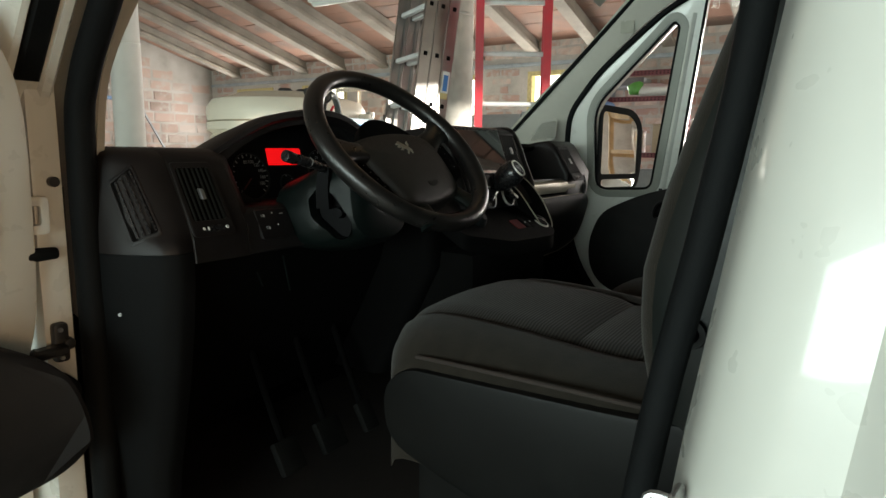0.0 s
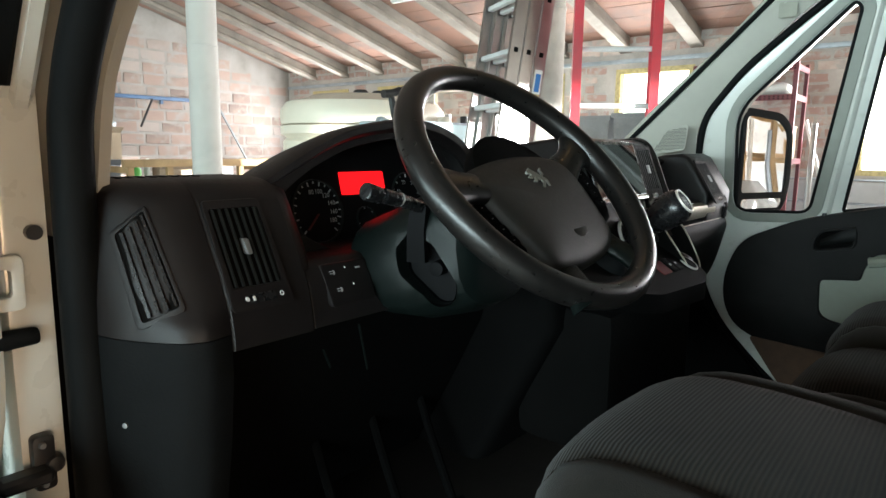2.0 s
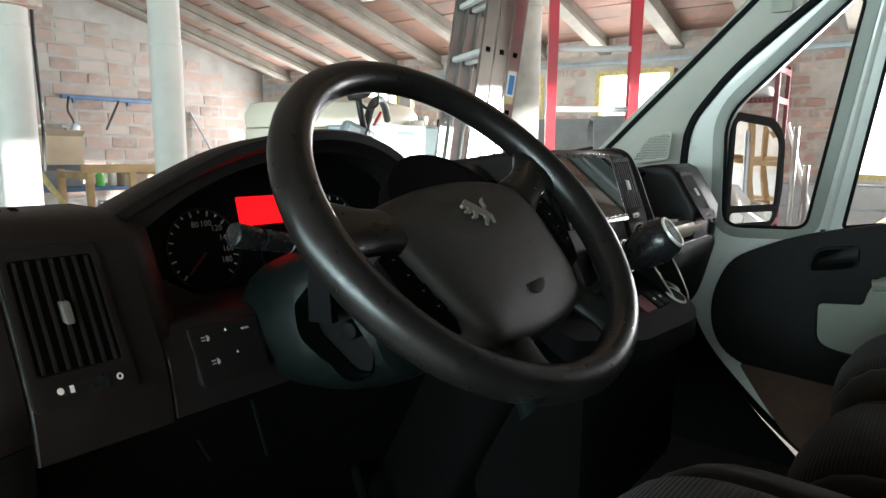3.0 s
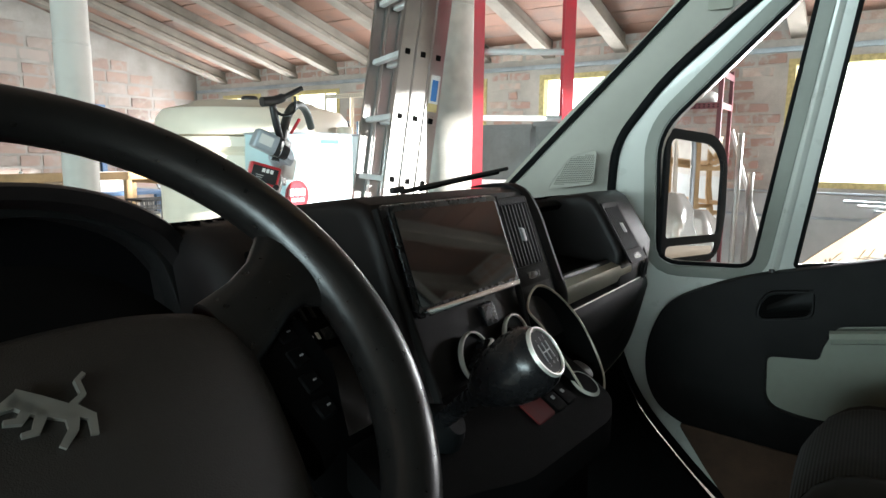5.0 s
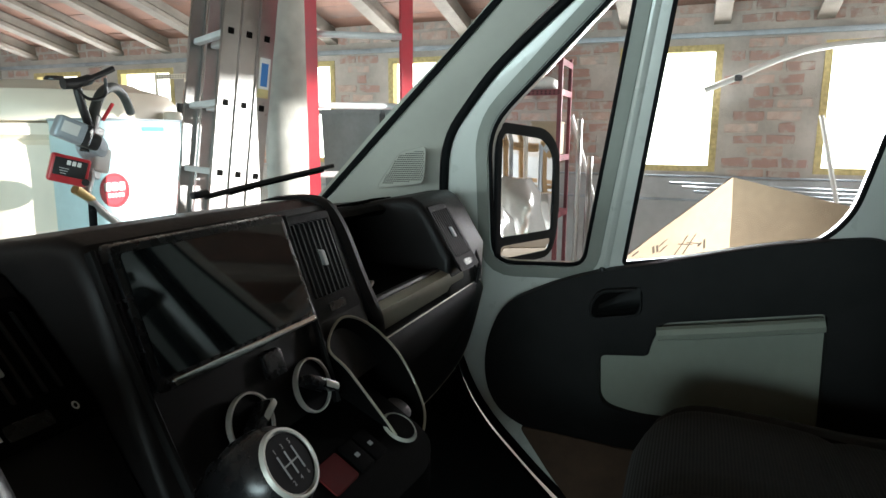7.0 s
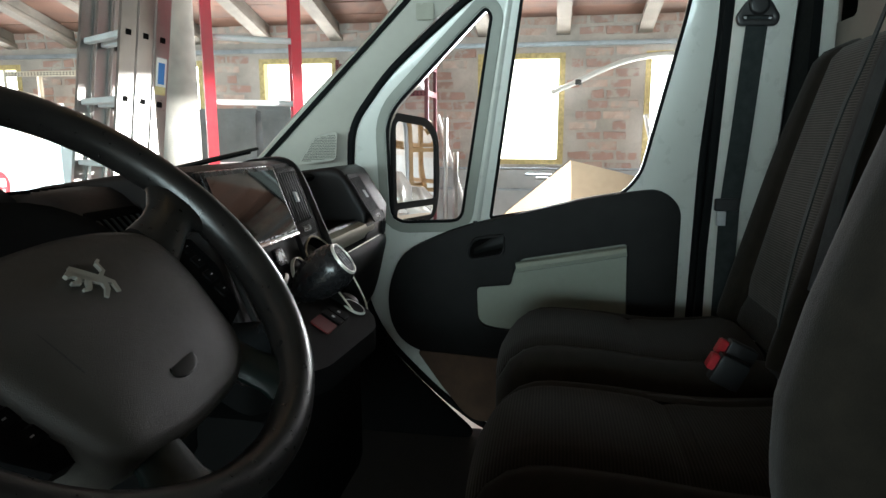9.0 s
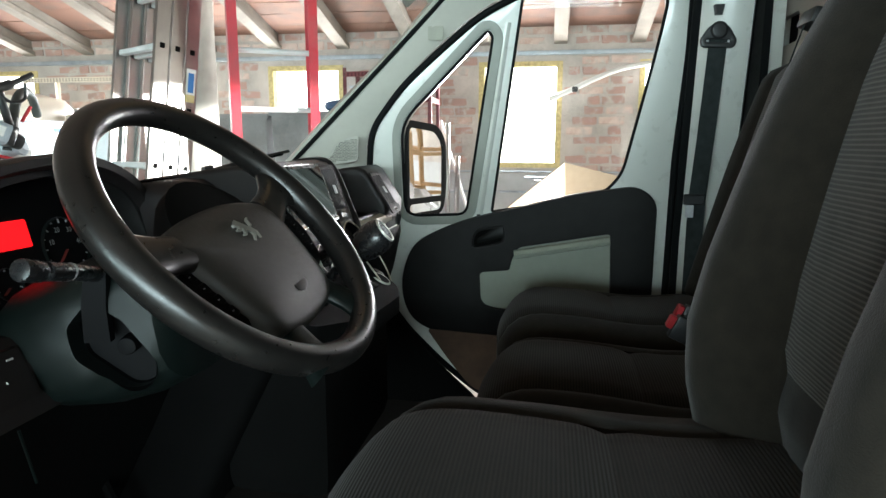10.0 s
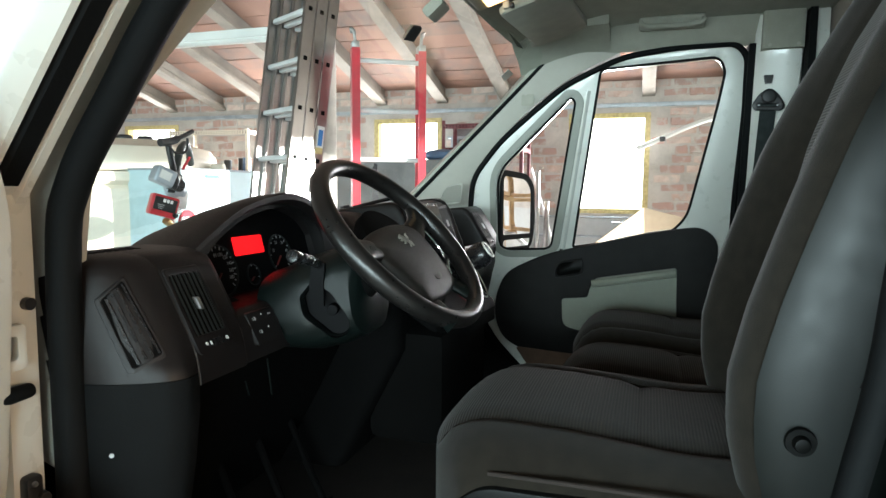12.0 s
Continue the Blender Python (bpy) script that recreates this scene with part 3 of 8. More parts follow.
def roof_beam(y):
    bm = bmesh.new()
    for x0, x1 in ((WALL_X + 0.1, RIDGE_X), (RIDGE_X, -6.99)):
        sec = [(-0.065, 0), (0.065, 0), (0.065, 0.045), (0.03, 0.07), (0.03, 0.165), (-0.03, 0.165), (-0.03, 0.07), (-0.065, 0.045)]
        loft([[(x, y + a, roof_z(x) + h) for a, h in sec] for x in (x0, x1)], bm)
    return solo("roof_beam", bm, M["beam"], "pale dusty concrete roof beam under the clay tiles", "beam", group="roof beams", smooth=0)


for k in range(-12, 12):
    roof_beam(BEAM_Y0 + BEAM_STEP * k)


def window_unit(i, y0, y1):
    z0, z1 = WIN_Z
    ob = tagged(new(f"window_{i}"), "small window set in yellow foam, glowing with daylight", "window", kind="structure")
    fr = rect(y0, y1, z0, z1)
    inner = rect(y0 + 0.055, y1 - 0.055, z0 + 0.05, z1 - 0.05)
    part("window_frame", plate(fr, [inner], lambda u, v, w: (WALL_X - 0.012 + w, u, v), 0.11), M["foam"], ob, "yellow expanding foam border", 0)
    part("pane", span(WALL_X + 0.08, WALL_X + 0.10, y0 + 0.06, y1 - 0.06, z0 + 0.05, z1 - 0.04), M["pane"], ob, smooth=0)


for i, (a, b) in enumerate(WINDOWS):
    window_unit(i + 1, a, b)

# conduit along the eaves
solo("conduit", span(WALL_X - 0.035, WALL_X - 0.002, -9, GABLE_Y - 0.02, 2.318, 2.362, 0.006), M["galvanised"], "blue-grey metal cable conduit under the eaves", "conduit")


def column(x, y, capital, material="limewash"):
    ob = thing("column", "whitewashed round column" + (" with a brick capital" if capital else ""), "column", pose(x, y, 0), group="columns")
    top = roof_z(x) - 0.03
    zc = 2.42 if capital else top
    part("shaft", lathe([(0.135, 0), (0.135, 2.27), (0.139, 2.272), (0.139, 2.285), (0.132, 2.29), (0.132, zc)], 28), M[material], ob)
    if capital:
        part("cable", tube(curve([(0.16, -0.03, 2.62), (0.15, -0.04, 2.2), (0.165, -0.04, 1.6), (0.155, -0.03, 1.2)], 6), 0.014, 8), M["black_plastic"], ob)
        for k in range(int((top - 2.42) / 0.075)):
            part("brick", box(0.36 - 0.02 * (k % 2), 0.36 - 0.02 * (k % 3), 0.066, 0.006, 1, pose(0, 0, 2.455 + 0.075 * k)), M["brick"], ob, smooth=0)


column(2.12, 6.0, False)
column(0.95, 6.1, True)

# ---- the van's shell ----
def door_x(z):
    return 0.93 - 0.16 * max(0.0, z - 1.15)


DOOR = [(1.05, 1.36), (1.035, 1.48), (0.93, 1.61), (0.81, 1.71), (0.69, 1.803), (0.50, 1.885), (0.32, 1.906), (0.15, 1.908), (0.115, 1.868), (0.112, 1.69), (0.124, 1.416), (0.13, 0.60), (0.66, 0.60), (0.80, 0.70), (0.985, 0.88), (1.055, 1.08)]
DOOR_R = [0.05, 0.05, 0.06, 0.06, 0.06, 0.06, 0.05, 0.03, 0.03, 0.05, 0.05, 0.05, 0.06, 0.08, 0.1, 0.1]
PANE_D = [(0.662, 1.225), (0.573, 1.85), (0.20, 1.872), (0.176, 1.83), (0.193, 1.72), (0.27, 1.345), (0.325, 1.285)]
PANE_DR = [0.01, 0.02, 0.03, 0.03, 0.05, 0.05, 0.05]
PANE_Q = [(0.942, 1.50), (0.942, 1.206), (0.742, 1.216), (0.656, 1.745), (0.672, 1.762)]
PANE_QR = [0.06, 0.05, 0.03, 0.012, 0.012]

door_line, pane_d, pane_q = rounded(DOOR, DOOR_R), rounded(PANE_D, PANE_DR), rounded(PANE_Q, PANE_QR)


def grown(line, d):
    """The closed outline line moved outwards by d."""
    n = len(line)
    turn = sum(line[i - 1][0] * line[i][1] - line[i][0] * line[i - 1][1] for i in range(n))
    out = []
    for i, p in enumerate(line):
        t = Vector((line[(i + 1) % n][0] - line[i - 1][0], line[(i + 1) % n][1] - line[i - 1][1]))
        if t.length < 1e-6:
            continue
        t.normalize()
        out.append(Vector((p[0], p[1])) + Vector((t.y, -t.x)) * (d if turn > 0 else -d))
    return out


van = thing("van", "white panel van with its driver's door wide open", "van")


def van_door(name, label, m, bulge, door_line, pane_d, pane_q, nose=None, nose_r=None, seal="rubber", rim="shaded_frame"):
    """A front door in (y, z) with its outer face to +x; m sets it in place."""
    ob = new(name)
    ob.parent, ob.matrix_basis = van, m
    ob["label"] = label
    at = lambda u, v, w: (door_x(v) + w, u, v)
    part("door_frame", plate(door_line, [pane_d, pane_q], at, 0.055, bevel=0.006), M["white_paint"], ob, "white-painted pressed steel frame")
    for nm, line in (("window_glass", pane_d), ("quarter_glass", pane_q)):
        g = part(nm, sheet(line, lambda u, v: (door_x(v) + 0.026, u, v)), M["glass"], ob, "clear door glass", 0)
        g.visible_shadow = False
        part("window_seal", tube([(door_x(q[1]) + 0.004, q[0], q[1]) for q in line], 0.0052, 6, True, up=(1, 0, 0)), M[seal], ob)
    # the passenger's ring is greyed for shade; the driver's keeps the white paint
    part("quarter_frame", plate(grown(pane_q, 0.030), [grown(pane_q, 0.004)], lambda u, v, w: (door_x(v) - 0.005 + w, u, v), 0.006, bevel=0.002), M[rim], ob)
    low = rounded([(0.872, 0.835), (0.80, 0.735), (0.735, 0.655), (0.70, 0.63), (0.17, 0.63), (0.17, 0.92), (0.60, 0.82)], [0.02, 0.02, 0.02, 0.02, 0.03, 0.03, 0.05])
    part("lower_card", plate(low, [], lambda u, v, w: (0.915 + w, u, v), 0.016, bevel=0.003), M["brown_card"], ob, "brown fibre lower door panel")
    # bright channel between the two panes
    part("divider_bar", tube([(door_x(1.20) - 0.002, 0.700, 1.20), (door_x(1.78) - 0.002, 0.612, 1.78)], 0.010, 8, flat=0.6), M["white_paint"], ob)
    # dark moulded trim with a pale recess
    nose, nose_r = nose or [(0.92, 0.86), (0.948, 0.96), (0.945, 1.03), (0.91, 1.125), (0.76, 1.20)], nose_r or [0.06, 0.08, 0.08, 0.08, 0.1]
    trim = rounded(nose + [(0.58, 1.243), (0.39, 1.292), (0.22, 1.315), (0.166, 1.27), (0.168, 0.90), (0.60, 0.80), (0.82, 0.812)], nose_r + [0.1, 0.1, 0.06, 0.05, 0.05, 0.1, 0.1])
    recess = rounded([(0.695, 1.035), (0.60, 1.045), (0.595, 1.075), (0.575, 1.118), (0.297, 1.168), (0.29, 0.925), (0.62, 0.915), (0.69, 0.93)], [0.015, 0.01, 0.02, 0.015, 0.012, 0.03, 0.05, 0.03])
    part("door_trim", plate(trim, [recess], lambda u, v, w: (0.93 - (0.045 + bulge * min(1, max(0, (1.15 - v) * 8))) * min(1, max(0, (v - 0.8) * 8)) + w, u, v), 0.05 + bulge, bevel=0.008), M["door_black"], ob, "black moulded door trim")
    part("door_pocket", plate(recess, [], lambda u, v, w: (0.90 + 0.03 * max(0, 1.08 - v) + w, u, v), 0.02), M["door_card"], ob, "dull pale plastic panel")
    part("grab_rail", tube(curve([(0.880, 0.585, 1.098), (0.874, 0.45, 1.123), (0.880, 0.30, 1.150)], 8), 0.014, 8), M["door_card"], ob)
    cup = rounded([(0.722, 1.112), (0.717, 1.155), (0.700, 1.178), (0.618, 1.190), (0.616, 1.130)], 0.02)
    inner = rounded([(0.715, 1.118), (0.711, 1.152), (0.696, 1.171), (0.624, 1.183), (0.623, 1.137)], 0.016)
    part("handle_bezel", plate(cup, [inner], lambda u, v, w: (0.870 + w, u, v), 0.022, bevel=0.004), M["door_black"], ob)
    part("handle_cup", plate(inner, [], lambda u, v, w: (0.884 + w, u, v), 0.004), M["dark"], ob)
    part("door_handle", loft([[Vector((x, y, z)) for x, z in ((0.871, zc + h), (0.866, zc), (0.871, zc - h), (0.882, zc))] for y, zc, h in ((0.620, 1.172, 0.020), (0.655, 1.160, 0.016), (0.70, 1.140, 0.008))]), M["seat_plastic"], ob, "small dark pull handle")
    part("lock_pin", cyl(0.006, 0.012, 10, None, pose(0.895, 0.700, 1.214), bevel=0.002), M["black_plastic"], ob)
    return ob


def sheet(line, place):
    """A single thin sheet inside an outline."""
    b = bmesh.new()
    vs = [b.verts.new((q[0], q[1], 0)) for q in line]
    for i in range(len(vs)):
        b.edges.new((vs[i - 1], vs[i]))
    bmesh.ops.triangle_fill(b, use_beauty=True, use_dissolve=False, edges=b.edges[:])
    for v in b.verts:
        v.co = Vector(place(v.co.x, v.co.y))
    return b


van_door("passenger_door", "closed white door with black moulded trim", Matrix.Identity(4), 0.0, door_line, pane_d, pane_q)
mirrored = Matrix.Diagonal((-1, 1, 1, 1))
hinge = Vector((-0.965, 1.10, 0))
swing = Matrix.Translation((-0.89, 1.16, 0)) @ pose(0, 0, 0, 0, 0, -85) @ Matrix.Translation(-hinge)
van_door("driver_door", "white door standing wide open", swing @ mirrored, 0.07,
         rounded([(1.062, 1.32), (1.053, 1.40), (1.034, 1.46), (0.995, 1.51), (0.85, 1.63), (0.68, 1.76), (0.48, 1.87), (0.32, 1.906)] + DOOR[7:15] + [(1.078, 1.08)], [0.1, 0.06, 0.06, 0.06, 0.06, 0.06, 0.06, 0.05] + DOOR_R[7:]),
         pane_d, rounded([(0.95, 1.46), (0.985, 1.32), (0.985, 1.155), (0.742, 1.170), (0.665, 1.62), (0.70, 1.64)], [0.06, 0.1, 0.05, 0.03, 0.012, 0.02]),
         [(1.075, 0.86), (1.07, 0.96), (1.045, 1.03), (1.0, 1.072), (0.92, 1.09)], [0.05, 0.06, 0.06, 0.05, 0.05], "white_paint", "white_paint")

# body: pillars, header, roof, floor, sides


def pillar_a(s):
    """A-pillar lining between windscreen and door; s is the side."""
    front = curve([(0.80, 1.47, 1.22), (0.84, 1.36, 1.325), (0.84, 1.16, 1.525), (0.835, 0.98, 1.69), (0.82, 0.81, 1.865), (0.80, 0.72, 1.94)], 6)
    back = curve([(0.92, 1.065, 1.05), (0.895, 1.06, 1.36), (0.878, 1.035, 1.49), (0.852, 0.90, 1.65), (0.826, 0.70, 1.81), (0.812, 0.51, 1.90)], 6)
    rings = []
    for f, b in zip(front, back):
        mid = f.lerp(b, 0.5) + Vector((-0.012, 0, 0))
        if s < 0:
            b = Vector((b.x * 0.90, b.y + 0.05, b.z))
            mid = f.lerp(b, 0.5) + Vector((-0.012, 0, 0))
        rings.append([Vector((s * p.x, p.y, p.z)) for p in (f, mid, b, b + Vector((0.06 if s > 0 else 0.012, 0, 0)), f + Vector((0.10, 0.03, 0.02)))])
    return loft(rings)


part("pillar_lining", pillar_a(1), M["pillar_trim"], van, "pale grey plastic lining")
part("pillar_lining", pillar_a(-1), M["pillar_trim"], van, "pale grey plastic lining")
for s in (1, -1):
    line = [(s * (door_x(q[1]) - 0.004), q[0], q[1]) for q in door_line]
    if s < 0:  # the broad left seal, with its lip in front of the latch pillar
        line = curve([(-0.845, 1.108, 0.62), (-0.845, 1.108, 1.0), (-0.845, 1.108, 1.34), (-0.845, 1.085, 1.44), (-0.842, 1.02, 1.54), (-0.838, 0.925, 1.67), (-0.825, 0.775, 1.83), (-0.81, 0.60, 1.905), (-0.80, 0.36, 1.925), (-0.80, 0.21, 1.915), (-0.84, 0.172, 1.84), (-0.88, 0.170, 1.60), (-0.835, 0.190, 1.43), (-0.850, 0.210, 1.28), (-0.853, 0.236, 1.13), (-0.853, 0.278, 0.82), (-0.853, 0.330, 0.62)], 5)
    part("door_seal", tube(line, 0.010 if s > 0 else [0.021 if p[1] > 0.35 else 0.013 for p in line], 10, s > 0, up=(1, 0, 0)), M["rubber"], van, "black rubber door seal")
    kick = rounded([(1.49, 0.60), (0.675, 0.60), (0.79, 0.70), (0.975, 0.88), (1.045, 1.08), (1.05, 1.30), (1.49, 1.30)], [0, 0.06, 0.08, 0.1, 0.1, 0, 0]) if s > 0 else rect(1.16, 1.49, 0.60, 1.28)
    part("footwell_lining", plate(kick, [], lambda u, v, w, s=s: (s * ((0.865 if s > 0 else 0.85) + w), u, v), 0.02), M["dark"], van, "black carpet lining darkened for the footwell's shade")

# windscreen in its black edge
def screen_point(u, k):
    """u across from -1 to 1, k from sill (0) to header (1)."""
    bow = 1 - u * u
    return Vector((u * (0.845 - 0.03 * k), 1.36 - 0.62 * k + 0.20 * bow * (1 - 0.35 * k), 1.31 + 0.60 * k + 0.015 * bow))


grid = [[screen_point(-1 + j / 12, i / 8) for j in range(25)] for i in range(9)]
ws = part("windscreen", loft(grid, closed=False, caps=False), M["glass"], van, "clear raked windscreen")
ws.visible_shadow = False
edge = [screen_point(1, i / 8) for i in range(9)]
for s in (1, -1):
    part("windscreen_edge", tube([Vector((s * p.x, p.y - 0.004, p.z)) for p in edge], 0.007, 6), M["rubber"], van)

# headliner and header
hl = []
for y, z, w in ((0.785, 1.885, 0.81), (0.72, 1.925, 0.79), (0.5, 1.965, 0.79), (0.2, 1.985, 0.79), (-0.3, 1.99, 0.80)):
    hl.append([Vector((w * math.sin(a) * 1.0, y + 0.10 * math.cos(a) * (1 if y > 0.4 else 0), z + 0.045 * math.cos(a))) for a in (radians(-90 + 15 * k) for k in range(13))])
head = [r + [p + Vector((0, 0, 0.05)) for p in reversed(r)] for r in hl]
part("headliner", loft(head), M["headliner"], van, "beige fabric headliner")
for s in (1, -1):
    part("cant_rail", loft([[Vector((s * x, y, z)) for x, z in ((0.81, 1.90), (0.775, 1.93), (0.76, 1.985), (0.83, 2.0), (0.90, 1.93))] for y in (0.60, 0.1, -0.2)]), M["headliner"], van)
    part("header_corner", loft([[Vector((s * x, y, z - dz)) for x, z in ((0.83, 1.890), (0.775, 1.925), (0.66, 1.962), (0.66, 2.02), (0.90, 2.0))] for y, dz in ((0.54, 0.0), (0.62, 0.004), (0.72, 0.016), (0.80, 0.034), (0.85, 0.05))]), M["headliner"], van)
part("roof", span(-0.92, 0.92, -4.2, 0.55, 2.05, 2.09, 0.02), M["white_paint"], van)
part("cab_floor", span(-0.93, 0.93, -0.3, 1.6, 0.56, 0.60), M["brown_floor"], van, "brown cab floor")
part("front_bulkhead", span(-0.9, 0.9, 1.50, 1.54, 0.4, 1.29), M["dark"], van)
part("bonnet", loft([[Vector((x, y, z)) for x, y, z in ((-0.85, 1.5, 1.24), (0.85, 1.5, 1.24), (0.85, 1.5, 1.20), (-0.85, 1.5, 1.20))], [Vector((x, y, z)) for x, y, z in ((-0.75, 2.05, 0.98), (0.75, 2.05, 0.98), (0.75, 2.05, 0.94), (-0.75, 2.05, 0.94))]]), M["white_paint"], van)
for s in (1, -1):
    wing = [(1.20, 0.70), (1.40, 0.72), (1.50, 0.64), (1.62, 0.72), (1.88, 0.72), (2.0, 0.55), (2.12, 0.50), (2.12, 0.88), (2.0, 0.99), (1.5, 1.23), (1.20, 1.30)]
    part("front_wing", plate(rounded(wing, 0.03, 3), [], lambda u, v, w, s=s: (s * (0.915 - 0.10 * max(0, u - 1.5) + w), u, v), 0.03, bevel=0.005), M["white_paint"], van)
part("rear_partition", span(-0.9, 0.9, -0.34, -0.30, 0.6, 2.0), M["grey_bin"], van, "grey partition behind the seats")

# right B-pillar
part("belt_pillar", loft([[Vector((x, y, z)) for x, y in ((door_x(z) - 0.03, 0.10), (door_x(z) - 0.06, 0.06), (door_x(z) - 0.06, -0.028), (door_x(z) - 0.05, -0.034), (door_x(z) + 0.08, -0.034), (door_x(z) + 0.08, 0.10))] for z in (0.6, 1.15, 1.4, 1.7, 1.98)]), M["white_paint"], van, "white-painted door pillar")
part("pillar_seal", loft([[Vector((door_x(z) + a, b, z)) for a, b in ((-0.032, 0.092), (-0.034, 0.105), (-0.030, 0.116), (0.05, 0.116), (0.05, 0.092))] for z in (0.62, 1.15, 1.4, 1.7, 1.90)]), M["rubber"], van, "black rubber flap seal")
part("pillar_gap", span(0.70, 0.93, -0.054, -0.0345, 0.6, 1.98), M["rubber"], van, "black rubber gap strip")
part("pillar_return", span(0.72, 0.93, -0.092, -0.0545, 0.6, 1.98, 0.004), M["white_paint"], van)
part("pillar_cap", loft([[Vector((door_x(1.9) - 0.075 + dx, y, z)) for dx, y in ((0, 0.085), (-0.006, 0.078), (-0.006, -0.022), (0, -0.03), (0.06, -0.03), (0.06, 0.085))] for z, dx in ((1.872, 0.0), (1.985, 0.0))]), M["headliner"], van, "overlapping upper lining")
for yy in (0.066, -0.012):
    part("trim_clip", cyl(0.005, 0.006, 10, None, pose(door_x(1.9) - 0.082, yy, 1.882, 0, 90)), M["pillar_trim"], van)
# left hinge pillar, B-pillar and side
part("hinge_pillar", span(-0.906, -0.862, 1.135, 1.42, 0.40, 1.44, 0.006), M["white_paint"], van, "white-painted hinge pillar")
part("latch_pillar", loft([[Vector((-x, y + 0.115 * (1.37 - z), z)) for x, y in ((door_x(z) - 0.10, 0.165), (door_x(z) - 0.03, 0.178), (door_x(z) + 0.03, 0.155), (door_x(z) + 0.06, 0.12), (door_x(z) + 0.062, 0.085), (door_x(z) + 0.082, 0.07), (door_x(z) + 0.085, -0.6), (door_x(z) - 0.10, -0.6))] for z in (0.75, 0.95, 1.15, 1.4, 1.7, 1.98)]), M["white_paint"], van, "glossy white door pillar")
for s in (1, -1):
    part("side_panel", span(min(s * 0.96, s * 1.01), max(s * 0.96, s * 1.01), -4.2, -0.55 if s < 0 else -0.08, 0.45, 1.95, 0.01), M["white_paint"], van)


# speaker grille on the right pillar lining
at_p = lambda u, v, w: (0.838 - 0.10 * (u - 1.10) - 0.012 - w, u, v)
g_line = rounded([(1.176, 1.370), (1.124, 1.445), (1.063, 1.461), (1.069, 1.385)], [0.012, 0.018, 0.012, 0.012], 5)
grille = part("speaker_grille", plate(g_line, [], at_p, 0.003, bevel=0.001), M["pillar_trim"], van)
dots = bmesh.new()
for i in range(26):
    for j in range(20):
        u, v = 1.068 + 0.0042 * i + (0.0021 if j % 2 else 0), 1.378 + 0.0042 * j
        k = (u - 1.066) / 0.108
        if 1.390 - 0.012 * k < v < 1.454 - 0.022 * k - 0.070 * max(0, k - 0.52) / 0.48 and u < 1.160:
            plate([(u + 0.0015 * math.cos(a), v + 0.0015 * math.sin(a)) for a in (math.pi * q / 3 for q in range(6))], [], at_p, 0.0035, dots)
part("grille_rim", tube([at_p(q[0], q[1], 0.0028) for q in g_line], 0.0014, 6, True, up=(1, 0, 0)), M["pillar_trim"], grille)
part("perforation", dots, M["dark"], grille, smooth=0)
part("pillar_sticker", plate(rounded(rect(0.80, 0.845, 1.735, 1.775), 0.004, 2), [], lambda u, v, w: (0.822 - w, u, v), 0.002), M["headliner"], van)

# left door aperture: outer pillar strip, catches, hinges
along = [(k, Vector((0.0, -0.75 * k - 0.25 * max(0, k - 0.3), 1.415 + k))) for k in (-0.01, 0.02, 0.1, 0.2, 0.3, 0.4, 0.5)]
part("outer_pillar", loft([[q + Vector((x, 1.13 + y, 0)) for x, y in ((-0.866, 0.012), (-0.872, 0.004), (-0.884, 0.004), (-0.888, 0.012), (-0.924, 0.012), (-0.928, 0.002), (-0.936, 0.004), (-0.950, 0.03), (-0.952, 0.10), (-0.866, 0.10))] for k, q in along]), M["white_paint"], van, "white-painted outer pillar")
part("outer_strip", loft([[q + Vector((x, 1.13 + y, 0)) for x, y in ((-0.889, 0.008), (-0.894, 0.001), (-0.918, 0.001), (-0.923, 0.008), (-0.923, 0.02), (-0.889, 0.02))] for k, q in along[1:]]), M["rubber"], van, "black windscreen strip")
part("door_check", plate(rounded(rect(-0.899, -0.877, 1.012, 1.074), 0.007, 4), [], lambda u, v, w: (u, 1.137 - w, v), 0.016, bevel=0.004), M["black_plastic"], van, "black door check bracket")
part("check_boss", cyl(0.011, 0.018, 18, 0.009, pose(-0.879, 1.124, 1.040, 90), bevel=0.004), M["black_plastic"], van)
for zz in (1.064, 1.020):
    part("check_screw", cyl(0.0042, 0.005, 12, 0.003, pose(-0.890, 1.120, zz, 90)), M["steel"], van)
part("check_arm", box(0.05, 0.025, 0.016, 0.004, 1, pose(-0.91, 1.115, 1.035)), M["black_plastic"], van)
part("rubber_bump", cyl(0.011, 0.045, 16, 0.009, pose(-0.905, 1.126, 1.183, 0, 90), bevel=0.004), M["rubber"], van)
part("door_loop", plate(rounded(rect(-0.930, -0.893, 1.214, 1.270), 0.008, 4), [rounded(rect(-0.922, -0.905, 1.228, 1.256), 0.005, 3)], lambda u, v, w: (u, 1.128 - w, v), 0.012, bevel=0.003), M["white_paint"], van, "white plastic catch loop")
part("cable_boot", cyl(0.03, 0.05, 18, 0.026, pose(-0.899, 1.125, 0.967, 90), bevel=0.006), M["rubber"], van)
part("door_switch", cyl(0.008, 0.012, 12, None, pose(-0.878, 1.132, 1.29, 90)), M["black_plastic"], van)
st = bmesh.new()
tube(curve([(-0.950, 0.198, 1.122), (-0.951, 0.213, 1.120), (-0.952, 0.213, 1.095), (-0.951, 0.198, 1.090)], 5), 0.0035, 8, bm=st)
box(0.024, 0.006, 0.05, 0.002, 1, pose(-0.951, 0.195, 1.106), st)
part("door_striker", st, M["steel"], van, "worn steel door striker")


